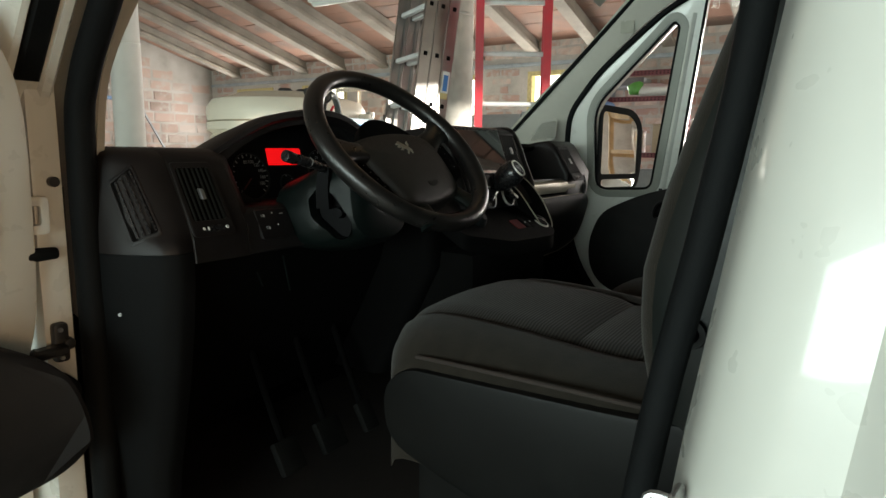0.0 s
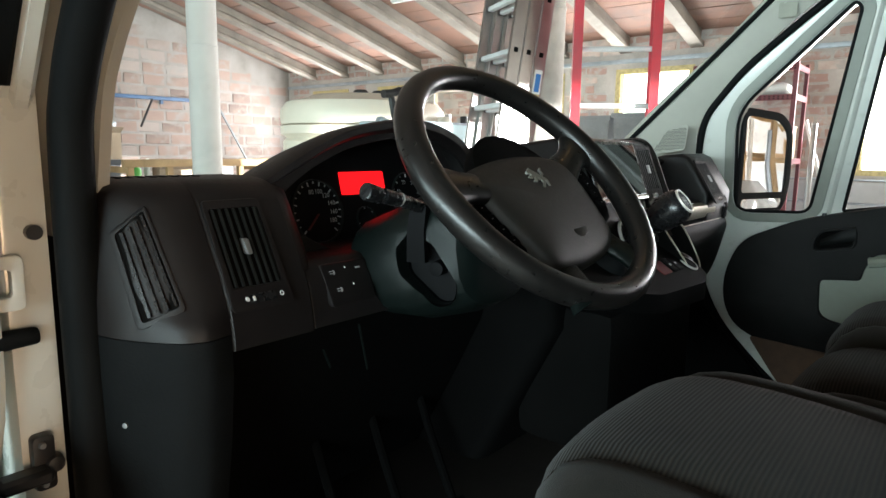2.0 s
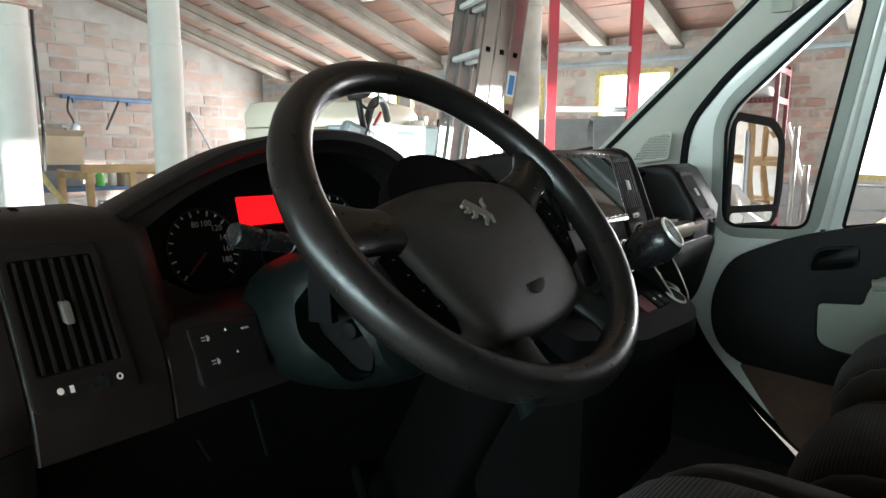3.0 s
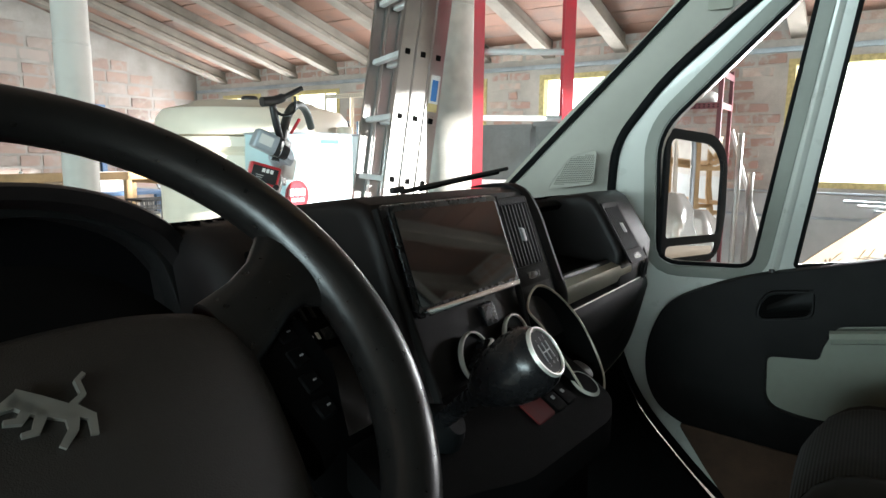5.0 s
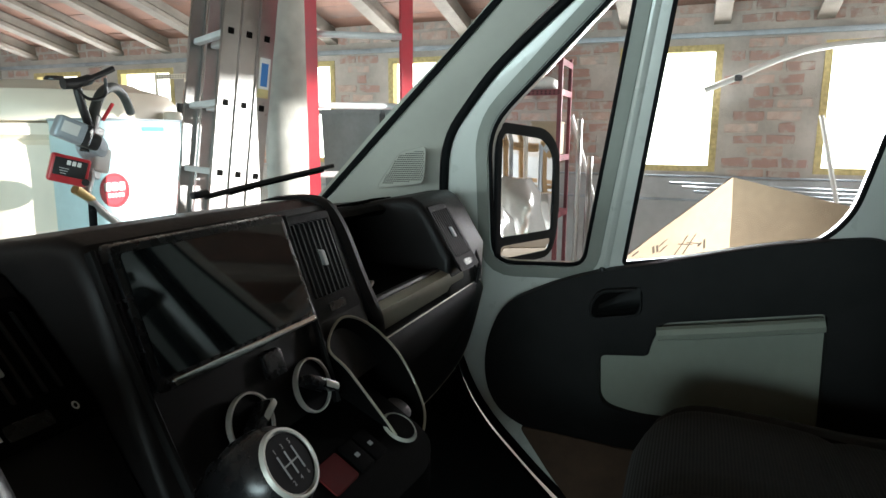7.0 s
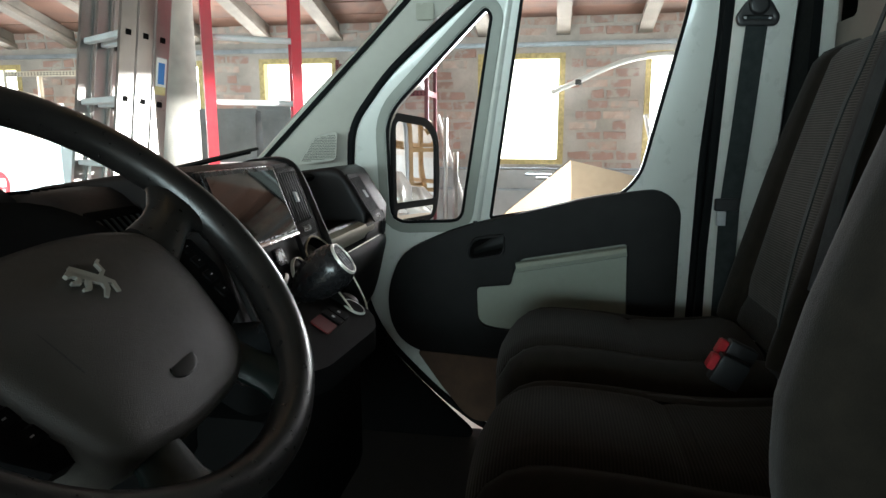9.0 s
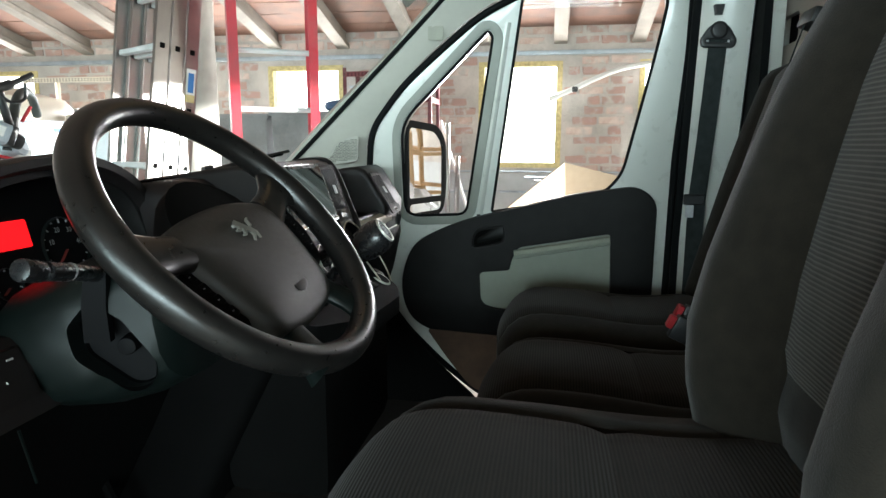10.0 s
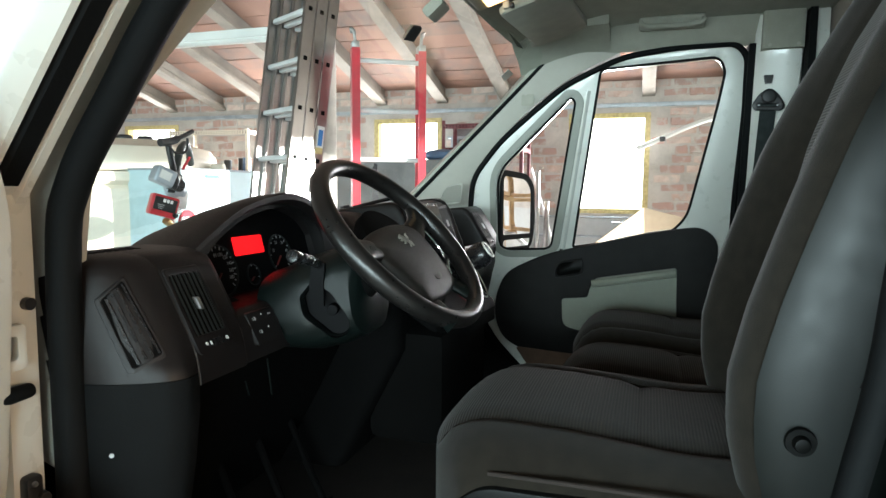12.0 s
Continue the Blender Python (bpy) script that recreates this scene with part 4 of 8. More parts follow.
def road_wheel(x, y):
    ob = new("wheel")
    ob.parent = van
    m = Matrix.Translation((x, y, 0.335)) @ pose(0, 0, 0, 0, 90)
    part("tyre", lathe([(0.20, -0.10), (0.30, -0.105), (0.33, -0.085), (0.335, 0), (0.33, 0.085), (0.30, 0.105), (0.20, 0.10)], 36, m), M["rubber"], ob)
    part("wheel_rim", lathe([(0.10, -0.07), (0.20, -0.095), (0.205, 0.095), (0.10, 0.07)], 30, m), M["steel"], ob)


for x in (0.87, -0.87):
    road_wheel(x, 1.75)
    road_wheel(x, -2.6)
part("underbody", span(-0.85, 0.85, -4.1, 2.0, 0.33, 0.555, 0.03), M["dark"], van)
part("rear_axle", tube([(-0.9, -2.6, 0.335), (0.9, -2.6, 0.335)], 0.05, 10), M["dark"], van)
part("front_axle", tube([(-0.9, 1.75, 0.335), (0.9, 1.75, 0.335)], 0.05, 10), M["dark"], van)

# wing mirror outside the quarter glass
m_out = rounded([(-0.125, -0.150), (0.085, -0.150), (0.108, -0.06), (0.100, 0.085), (0.05, 0.128), (-0.125, 0.140)], [0.03, 0.05, 0.05, 0.07, 0.05, 0.03], 5)
m_up = rounded([(-0.110, -0.090), (0.082, -0.090), (0.084, 0.070), (0.042, 0.106), (-0.110, 0.118)], [0.01, 0.01, 0.05, 0.05, 0.02], 5)
m_lo = rounded([(-0.108, -0.134), (0.070, -0.134), (0.080, -0.108), (-0.108, -0.108)], 0.012, 3)


def wing_mirror(MP):
    """MP sets the glass: x across, y out of its back, z up."""
    mir = thing("wing_mirror", "black wing mirror with a large and a small glass", "mirror", group="wing mirrors")
    part("housing", loft([[MP @ Vector((q[0] * k, d, q[1] * k)) for q in m_out] for k, d in ((0.97, -0.002), (1.0, 0.012), (1.0, 0.05), (0.86, 0.10), (0.5, 0.125))]), M["mirror_black"], mir)
    part("bezel", plate(m_out, [m_up, m_lo], lambda u, v, w: MP @ Vector((u, -w, v)), 0.012, bevel=0.003), M["mirror_black"], mir)
    part("mirror_glass", plate(m_up, [], lambda u, v, w: MP @ Vector((u, -0.004 - w - 0.10 * (u * u + v * v), v)), 0.002), M["mirror"], mir, "large main glass")
    part("wide_glass", plate(m_lo, [], lambda u, v, w: MP @ Vector((u, -0.004 - w - 0.4 * u * u, v)), 0.002), M["mirror"], mir, "small wide-angle glass")
    part("arm", box(0.10, 0.05, 0.06, 0.015, 2, MP @ pose(-0.06, 0.06, -0.155)), M["black_plastic"], mir)


right_mirror = Matrix.Translation((1.035, 0.893, 1.360)) @ pose(0, 0, 0, 0, 0, -24) @ Matrix.Diagonal((1, 1, 1.1, 1))
wing_mirror(right_mirror)
wing_mirror(swing @ mirrored @ right_mirror)


# windscreen wiper lying at the sill
wip = thing("windscreen_wiper", "black windscreen wiper resting on the glass", "wiper")
part("wiper_arm", tube(curve([(0.55, 1.402, 1.364), (0.69, 1.366, 1.386), (0.846, 1.30, 1.414)], 6), [0.0055] * 5 + [0.005] * 4 + [0.0048] * 4, 8), M["black_plastic"], wip)
part("wiper_blade", tube([(0.60, 1.388, 1.367), (0.70, 1.363, 1.383), (0.82, 1.310, 1.404)], 0.004, 6), M["rubber"], wip)
part("wiper_joint", box(0.035, 0.016, 0.014, 0.005, 2, pose(0.54, 1.405, 1.370, 0, -8, -14)), M["black_plastic"], wip)

# ---- dashboard ----
dash = thing("dashboard", "black plastic van dashboard with vents and touch screen", "dashboard")


def section(name, x0, x1, prof, material, label="", soft=0.012, left=None, right=None, foot_panel=True):
    """A run of dashboard from x0 to x1 with the section prof, (y, z) from back top over the front to back bottom."""
    def run(part_name, line, mat_used, say):
        rings = []
        a, b = soft if left is None else left, soft if right is None else right
        ends = [(x0 + a * q, a * (1 - math.sqrt(1 - (1 - q) ** 2))) for q in (0, 0.1, 0.3, 0.6, 1.0)] + [(x1 - b * q, b * (1 - math.sqrt(1 - (1 - q) ** 2))) for q in (1.0, 0.6, 0.3, 0.1, 0)]
        for x, k in ends:
            rings.append([Vector((x, y + (k if y < 1.4 else 0), z - (k if z > 1.25 else 0))) for y, z in line])
        return part(part_name, loft(rings), mat_used, dash, say)
    y8, z8 = prof[8]
    if foot_panel:
        # darker than the run above, the shade under the dashboard being in its colour
        run("lower_panel", [(1.47, z8 - 0.003), (y8 + 0.006, z8 - 0.003)] + prof[9:], M["shade_black"], "")
    return run(name, prof[:9] + [(y8 + 0.006, z8 - 0.002), (1.47, z8 - 0.002)], material, label)


P_DRIVE = [(1.47, 1.28), (1.35, 1.29), (1.20, 1.25), (1.09, 1.242), (1.035, 1.242), (1.022, 1.240), (1.012, 1.232), (0.999, 1.212), (0.990, 1.162), (1.05, 1.04), (1.18, 0.80), (1.47, 0.80)]
P_MID = [(1.47, 1.28), (1.35, 1.34), (1.17, 1.378), (1.03, 1.398), (0.985, 1.404), (0.962, 1.398), (0.945, 1.37), (0.917, 1.295), (0.888, 1.20), (0.90, 1.08), (1.05, 0.80), (1.47, 0.80)]
P_BAY = [(1.47, 1.28), (1.35, 1.34), (1.17, 1.372), (1.10, 1.380), (1.06, 1.379), (1.042, 1.370), (1.022, 1.352), (0.952, 1.275), (0.905, 1.20), (0.905, 1.08), (1.05, 0.80), (1.47, 0.80)]
P_RIGHT = [(1.47, 1.28), (1.35, 1.325), (1.15, 1.35), (1.04, 1.372), (1.00, 1.376), (0.980, 1.366), (0.965, 1.345), (0.922, 1.275), (0.925, 1.20), (0.985, 1.06), (1.15, 0.80), (1.47, 0.80)]
P_SHELF = [(1.47, 1.28), (1.35, 1.325), (1.15, 1.35), (1.08, 1.362), (1.05, 1.362), (1.04, 1.355), (1.09, 1.345), (1.12, 1.262), (0.945, 1.246), (0.985, 1.06), (1.15, 0.80), (1.47, 0.80)]
section("knee_panel", -0.629, -0.205, P_DRIVE, M["dash"], left=0.003, right=0.004, foot_panel=False)
section("vent_bay", -0.203, -0.0735, P_BAY, M["dash"], left=0.03, right=0.002)
section("centre_console", -0.072, 0.285, P_MID, M["dash"])
section("glove_shelf", 0.287, 0.605, P_SHELF, M["shade_black"], "open shelf above the glove box")
section("end_panel", 0.607, 0.80, P_RIGHT, M["dash"])


# rounded left end: the front leans back above the knee and turns round the corner to the door
FRONT_L = ((0.64, 1.075), (0.80, 1.052), (0.95, 1.016), (1.05, 0.998), (1.13, 0.989), (1.17, 0.989), (1.195, 0.993), (1.22, 1.001), (1.27, 1.028), (1.314, 1.0525), (1.326, 1.061), (1.335, 1.073), (1.340, 1.090), (1.3425, 1.120))


def front_l(z):
    for (za, ya), (zb, yb) in zip(FRONT_L, FRONT_L[1:]):
        if z <= zb:
            return ya + (yb - ya) * max(0.0, (z - za) / (zb - za))
    return FRONT_L[-1][1]


def corner_at(x, z, w=0.0):
    """A point of the rounded left end, w out of its surface."""
    d = min(0.999, max(0.0, -0.75 - x) / 0.09)
    root = math.sqrt(1 - d * d)
    slope = 0.125 * d / (0.09 * root)
    size = math.sqrt(1 + slope * slope)
    fold = 0.0
    if z < 1.212:  # below the side vent the front stands out with a bevelled edge
        k = min(1.0, max(0.0, (x + 0.822) / 0.028))
        fold = 0.011 * k * min(1.0, (1.212 - z) / 0.02) * min(1.0, max(0.0, (-0.742 - x) / 0.03) if x > -0.772 else 1.0)
    return Vector((x - slope / size * w, front_l(z) + 0.125 * (1 - root) - fold - w / size, z))


def left_ring(z, x0, x1):
    back = 1.47 if z < 1.28 else 1.47 - 0.29 * (z - 1.28) / 0.0625
    inset = max(0.0, z - 1.33) * 1.6
    cols = [x1 + (x0 - x1) * (1 - (1 - k / 26) ** 1.6) for k in range(27)]
    return [corner_at(max(x, -0.8398 + inset), z) for x in cols] + [Vector((x0 + inset, back, z)), Vector((x1, back, z))]


# darker material than the end panel above it, to carry the shade by the footwell
part("corner_panel", loft([left_ring(z, -0.8398, -0.742) for z in (0.64, 0.80, 0.95, 1.05, 1.13, 1.165, 1.179)]), M["rubber"], dash, "black corner panel darkened for the shade below the seam")
part("end_panel", loft([left_ring(z, -0.8398, -0.742) for z in (1.180, 1.192, 1.202, 1.212, 1.235, 1.27, 1.30, 1.314, 1.326, 1.335, 1.340, 1.3425)]), M["dash"], dash, "rounded satin black end panel")
part("vent_panel", loft([[Vector((x, front_l(z) + e, z)) for x, e in ((-0.629, 0.003), (-0.632, 0.0), (-0.738, 0.0), (-0.741, 0.003))] + [Vector((x, 1.47 if z < 1.28 else 1.47 - 0.29 * (z - 1.28) / 0.0625, z)) for x in (-0.741, -0.629)] for z in (1.160, 1.172, 1.195, 1.22, 1.27, 1.314, 1.326, 1.335, 1.340, 1.3425)]), M["dash"], dash)
# the face runs back beside the vent to the instruments
part("vent_cheek", loft([[Vector((-0.634 + 0.036 * k, front_l(z) + 0.030 * k * k, z)) for z in (1.232, 1.25, 1.28, 1.30, 1.314 - 0.006 * k, 1.326 - 0.010 * k, 1.335 - 0.012 * k)] + [Vector((-0.634 + 0.036 * k, y, z)) for y, z in ((1.12, 1.338 - 0.012 * k), (1.12, 1.232))] for k in (0, 0.2, 0.4, 0.6, 0.8, 1.0)]), M["dash"], dash)


foot = [(1.47, 1.187), (1.024, 1.187), (1.026, 1.16), (1.05, 1.08), (1.10, 0.98), (1.20, 0.80), (1.47, 0.80)]
part("lower_panel", loft([[Vector((x, y + (k if y < 1.4 else 0), z)) for y, z in foot] for x, k in [(-0.745, 0.0), (-0.207, 0.0), (-0.205, 0.003)]]), M["shade_black"], dash, "knee panel in a black that includes its shade")


def face_l(z):
    return 1.001 + 0.555 * (z - 1.22)


def face_c(z):
    return 0.9185 + 0.37 * (z - 1.30)


def face_b(z):
    return 0.9515 + 0.909 * (z - 1.275)


def face_r(z):
    return 0.9235 + 0.62 * (z - 1.275)


def vent(x0, x1, z0, z1, face, slats, knob=True, wheel_z=True, shell="dash", marks=True):
    """An upright air vent: surround, dark box, blades, knob and thumbwheel."""
    ob = new("air_vent")
    ob.parent = dash
    ob["label"] = "black air vent with upright blades"
    at = lambda u, v, w: (u, face(v) - w, v)
    g = 0.009
    low = 0.024 if wheel_z else 0.008
    out = rounded([(x0 - g, z0 - low), (x1 + g, z0 - low), (x1 + g * 0.6, z1 + g), (x0 - g * 0.6, z1 + g)], 0.006, 3)
    part("vent_surround", plate(out, [rounded(rect(x0, x1, z0, z1), 0.003, 2)], at, 0.0045, bevel=0.0012), M[shell], ob)
    # flat dark plate gives the shade inside the vent
    part("vent_box", plate(rect(x0, x1, z0, z1), [], lambda u, v, w: (u, face(v) + 0.001 - w, v), 0.0025), M["dark"], ob)
    n = slats
    for k in range(n):
        x = x0 + (x1 - x0) * (k + 0.5) / n
        part("blade", plate(rect(x - 0.0012, x + 0.0012, z0 + 0.001, z1 - 0.001), [], at, 0.0052), M["blade_black"], ob)
    xm, zm = (x0 + x1) / 2, (z0 + z1) / 2
    if knob:
        part("vent_knob", plate(rounded(rect(xm - 0.0034, xm + 0.0034, zm - 0.0085, zm + 0.0085), 0.0015, 2), [], at, 0.0095, bevel=0.001), M["steel"], ob, "small silver vent tab")
    if wheel_z:
        part("thumbwheel", plate(rounded(rect(xm - 0.017, xm + 0.017, z0 - 0.017, z0 - 0.008), 0.002, 2), [], at, 0.0055), M["dash_gloss"], ob)
        if not marks:
            return ob
        dot = [(x0 + 0.012 + 0.0024 * math.cos(a), z0 - 0.012 + 0.0024 * math.sin(a)) for a in (math.pi * k / 5 for k in range(10))]
        part("vent_mark", plate(dot, [], at, 0.0053), M["white_marks"], ob)
        o2 = [(x1 - 0.006 + 0.0026 * math.cos(a), z0 - 0.012 + 0.0026 * math.sin(a)) for a in (math.pi * k / 5 for k in range(10))]
        i2 = [(x1 - 0.006 + 0.0016 * math.cos(a), z0 - 0.012 + 0.0016 * math.sin(a)) for a in (math.pi * k / 5 for k in range(10))]
        part("vent_mark", plate(o2, [i2], at, 0.0053), M["white_marks"], ob)
        part("vent_mark", plate(rect(x0 + 0.0185, x0 + 0.0215, z0 - 0.0145, z0 - 0.0095), [], at, 0.0062), M["white_marks"], ob)
    return ob


vent(-0.731, -0.668, 1.226, 1.310, face_l, 7)
vent(-0.168, -0.084, 1.294, 1.348, face_b, 7, shell="shade_black")
vent(0.176, 0.252, 1.302, 1.384, face_c, 8, shell="door_black", marks=False)
vent(0.625, 0.700, 1.272, 1.350, face_r, 8, shell="door_black", marks=False)

# side window vent on the rounded left end
sv = new("side_vent")
sv.parent = dash
sv["label"] = "tall black side window vent"
hole = rounded([(-0.8155, 1.200), (-0.787, 1.216), (-0.7935, 1.312), (-0.8175, 1.287)], 0.003, 3)
rim_o = rounded([(-0.8195, 1.192), (-0.783, 1.212), (-0.7905, 1.318), (-0.8215, 1.288)], 0.004, 3)
part("vent_surround", plate(rim_o, [hole], corner_at, 0.0030, bevel=0.001), M["dash"], sv)
part("vent_box", plate(hole, [], corner_at, 0.0012), M["dark"], sv)
for k in range(4):
    q = 0.14 + 0.24 * k
    xa, xb = -0.8155 + 0.0285 * q, -0.8175 + 0.024 * q
    part("blade", plate([(xa, 1.203 + 0.016 * q), (xa + 0.0022, 1.204 + 0.016 * q), (xb + 0.0022, 1.286 + 0.025 * q), (xb, 1.285 + 0.025 * q)], [], corner_at, 0.0036), M["dash_gloss"], sv)
part("screw", cyl(0.003, 0.004, 12, None, Matrix.Translation(corner_at(-0.829, 1.085)) @ pose(0, 0, 0, 90, 0, -60)), M["steel"], dash)

# switch panel with lamp symbols
sp = new("switch_panel")
sp.parent = dash
sp["label"] = "black switch panel with small white symbols"
part("panel", plate(rounded(rect(-0.604, -0.530, 1.184, 1.234), 0.004, 3), [], lambda u, v, w: (u, 1.0 + 0.50 * (v - 1.212) + 0.008 - w, v), 0.0095, bevel=0.002), M["dash"], sp)
at_s = lambda u, v, w: (u, 1.0 + 0.50 * (v - 1.212) + 0.0005 - w, v)
for x, z in ((-0.588, 1.224), (-0.584, 1.203)):
    half = [(x + 0.0028 * math.cos(a), z + 0.0028 * math.sin(a)) for a in (math.pi * (-0.5 + k / 6) for k in range(7))]
    part("lamp_symbol", plate(half, [], at_s, 0.0028), M["grey_marks"], sp)
    for d in (-0.0013, 0.0013):
        part("lamp_symbol", plate(rect(x - 0.0055, x - 0.0015, z + d - 0.0004, z + d + 0.0004), [], at_s, 0.0028), M["grey_marks"], sp)
for x, z in ((-0.567, 1.228), (-0.561, 1.207)):
    part("arrow_symbol", plate([(x - 0.0012, z - 0.0012), (x + 0.0012, z - 0.0012), (x, z + 0.0012)], [], at_s, 0.0028), M["white_marks"], sp)
part("mode_bar", plate(rect(-0.550, -0.542, 1.2245, 1.2263), [], at_s, 0.0028), M["grey_marks"], sp)

# open pocket under the switches
part("pocket_wall", tube([(-0.532, 1.018, 1.142), (-0.511, 1.024, 1.071)], 0.0016, 6), M["shroud"], dash)
part("pocket_wall", tube([(-0.593, 1.020, 1.120), (-0.578, 1.024, 1.091)], 0.0014, 6), M["shroud"], dash)

# instrument hood and cluster
HOOD = [(-0.655, 1.326), (-0.59, 1.362), (-0.513, 1.398), (-0.444, 1.416), (-0.353, 1.426), (-0.272, 1.416), (-0.205, 1.383), (-0.172, 1.335)]
arch = curve([(x, z, 0) for x, z in HOOD], 6)


def hood_ring(k, y, drop, inset):
    cx = -0.405
    out = [Vector((cx + (p.x - cx) * k, y, 1.31 + (p.y - 1.31) * k - drop)) for p in arch]
    inn = [Vector((cx + (p.x - cx) * (k - inset), y, 1.31 + (p.y - 1.31) * (k - inset * 1.5) - drop)) for p in arch]
    return out + inn[::-1]


hood = part("instrument_hood", loft([hood_ring(0.985, 1.083, 0.001, 0.06), hood_ring(1.0, 1.092, 0, 0.11), hood_ring(1.0, 1.13, 0.004, 0.12), hood_ring(0.99, 1.20, 0.022, 0.12), hood_ring(0.96, 1.30, 0.055, 0.12)]), M["dash"], dash, "arched hood over the instruments")
inner_c = [(-0.612, 1.312), (-0.554, 1.348), (-0.48, 1.377), (-0.406, 1.392), (-0.33, 1.398), (-0.262, 1.387), (-0.212, 1.355), (-0.20, 1.27), (-0.25, 1.243), (-0.42, 1.233), (-0.53, 1.237), (-0.592, 1.27)]
outer_c = [(-0.650, 1.318), (-0.585, 1.356), (-0.51, 1.391), (-0.444, 1.409), (-0.353, 1.418), (-0.272, 1.408), (-0.208, 1.376), (-0.182, 1.335), (-0.182, 1.225), (-0.42, 1.215), (-0.60, 1.215), (-0.632, 1.25)]
part("cluster_surround", plate(rounded(outer_c, 0.02, 3), [rounded(inner_c, 0.03, 4)], lambda u, v, w: (u, 1.062 + 0.25 * (v - 1.22) + w, v), 0.028, bevel=0.003), M["door_black"], dash)

cluster = thing("instrument_cluster", "dark instrument cluster with a lit red display", "instruments")
at_c = lambda u, v, w: (u, 1.130 + 0.25 * (v - 1.30) - w, v)
part("dial_plate", plate(rounded([(-0.405 + (x + 0.405) * 1.05, 1.31 + (z - 1.31) * 1.04) for x, z in inner_c], 0.03, 4), [], at_c, 0.004), M["dial_black"], cluster)
part("display", plate(rounded(rect(-0.464, -0.372, 1.309, 1.343), 0.002, 2), [], at_c, 0.006), M["red_glow"], cluster, "glowing red trip display", 0)


def dial(cx, cz, r, sweep, ticks, numbers):
    ob = new("dial")
    ob.parent = cluster
    ring = [(cx + r * math.cos(a), cz + r * math.sin(a)) for a in (2 * math.pi * k / 40 for k in range(40))]
    ring2 = [(cx + r * 0.955 * math.cos(a), cz + r * 0.955 * math.sin(a)) for a in (2 * math.pi * k / 40 for k in range(40))]
    part("dial_ring", plate(ring, [ring2], at_c, 0.008), M["shroud"], ob)
    for k in range(ticks):
        a = radians(sweep[0] + (sweep[1] - sweep[0]) * k / (ticks - 1))
        ca, sa = math.cos(a), math.sin(a)
        o, i, h = r * 0.93, r * (0.80 if k % 2 == 0 else 0.86), 0.0007
        quad = [(cx + o * ca - h * sa, cz + o * sa + h * ca), (cx + i * ca - h * sa, cz + i * sa + h * ca), (cx + i * ca + h * sa, cz + i * sa - h * ca), (cx + o * ca + h * sa, cz + o * sa - h * ca)]
        part("tick", plate(quad, [], at_c, 0.0056), M["dim_marks"], ob, smooth=0)
    for text, deg in numbers:
        a = radians(deg)
        letters("numeral", text, 0.0095, (cx + r * 0.62 * math.cos(a), cz + r * 0.62 * math.sin(a)), at_c, ob)
    part("needle", plate([(cx - 0.001, cz - 0.004), (cx + 0.001, cz - 0.004), (cx - r * 0.5 + 0.001, cz - r * 0.55), (cx - r * 0.5 - 0.001, cz - r * 0.55)], [], at_c, 0.0075), M["needle"], ob)


def letters(name, text, size, mid, place, parent, material=None):
    """Words in the built-in font, laid on the surface place(u, v, w)."""
    cu = bpy.data.curves.new("words", "FONT")
    cu.body, cu.size, cu.align_x, cu.align_y, cu.resolution_u = text, size, "CENTER", "CENTER", 2
    tmp = bpy.data.objects.new("words", cu)
    me = bpy.data.meshes.new_from_object(tmp)
    bm = bmesh.new()
    bm.from_mesh(me)
    for v in bm.verts:
        v.co = Vector(place(mid[0] + v.co.x, mid[1] + v.co.y, 0.0062))
    bpy.data.objects.remove(tmp)
    bpy.data.curves.remove(cu)
    bpy.data.meshes.remove(me)
    return part(name, bm, material or M["dim_marks"], parent, smooth=0)


dial(-0.515, 1.288, 0.046, (225, -45), 19, (("80", 105), ("100", 78), ("120", 50), ("140", 22), ("160", -4), ("180", -30)))
dial(-0.318, 1.300, 0.040, (225, -45), 13, (("10", 160), ("20", 110), ("30", 60), ("40", 10)))
dial(-0.423, 1.270, 0.020, (200, -20), 5, ())

# stalks, column shroud and ignition
stalk = thing("indicator_stalk", "black indicator stalk beside the steering wheel", "stalk")
part("lever", tube(curve([(-0.46, 0.945, 1.295), (-0.53, 0.925, 1.313), (-0.585, 0.918, 1.326)], 6), [0.0075] * 4 + [0.0082] * 5 + [0.009] * 4, 12), M["dash_gloss"], stalk)
part("end_knob", cyl(0.0098, 0.026, 20, 0.0105, Matrix.Translation((-0.599, 0.920, 1.329)) @ Vector((-0.95, -0.05, 0.25)).to_track_quat("Z", "Y").to_matrix().to_4x4(), bevel=0.003), M["dash_gloss"], stalk)
part("collar_mark", tube([(-0.553, 0.921, 1.319), (-0.555, 0.921, 1.3198)], 0.0090, 12), M["grey_marks"], stalk)
wstalk = thing("wiper_stalk", "black wiper stalk beside the steering wheel", "stalk")
part("lever", tube(curve([(-0.36, 0.945, 1.295), (-0.28, 0.925, 1.313), (-0.22, 0.918, 1.322)], 6), 0.010, 12), M["dash_gloss"], wstalk)

shroud = thing("column_shroud", "satin grey steering column cover with ignition recess", "column cover")


def shroud_ring(y, z, w, h):
    out = []
    for k in range(20):
        a = 2 * math.pi * k / 20
        c, s = math.cos(a), math.sin(a)
        out.append(Vector((-0.41 + w * math.copysign(abs(c) ** 0.7, c), y + 0.25 * h * s * 0.6, z + h * math.copysign(abs(s) ** 0.7, s))))
    return out


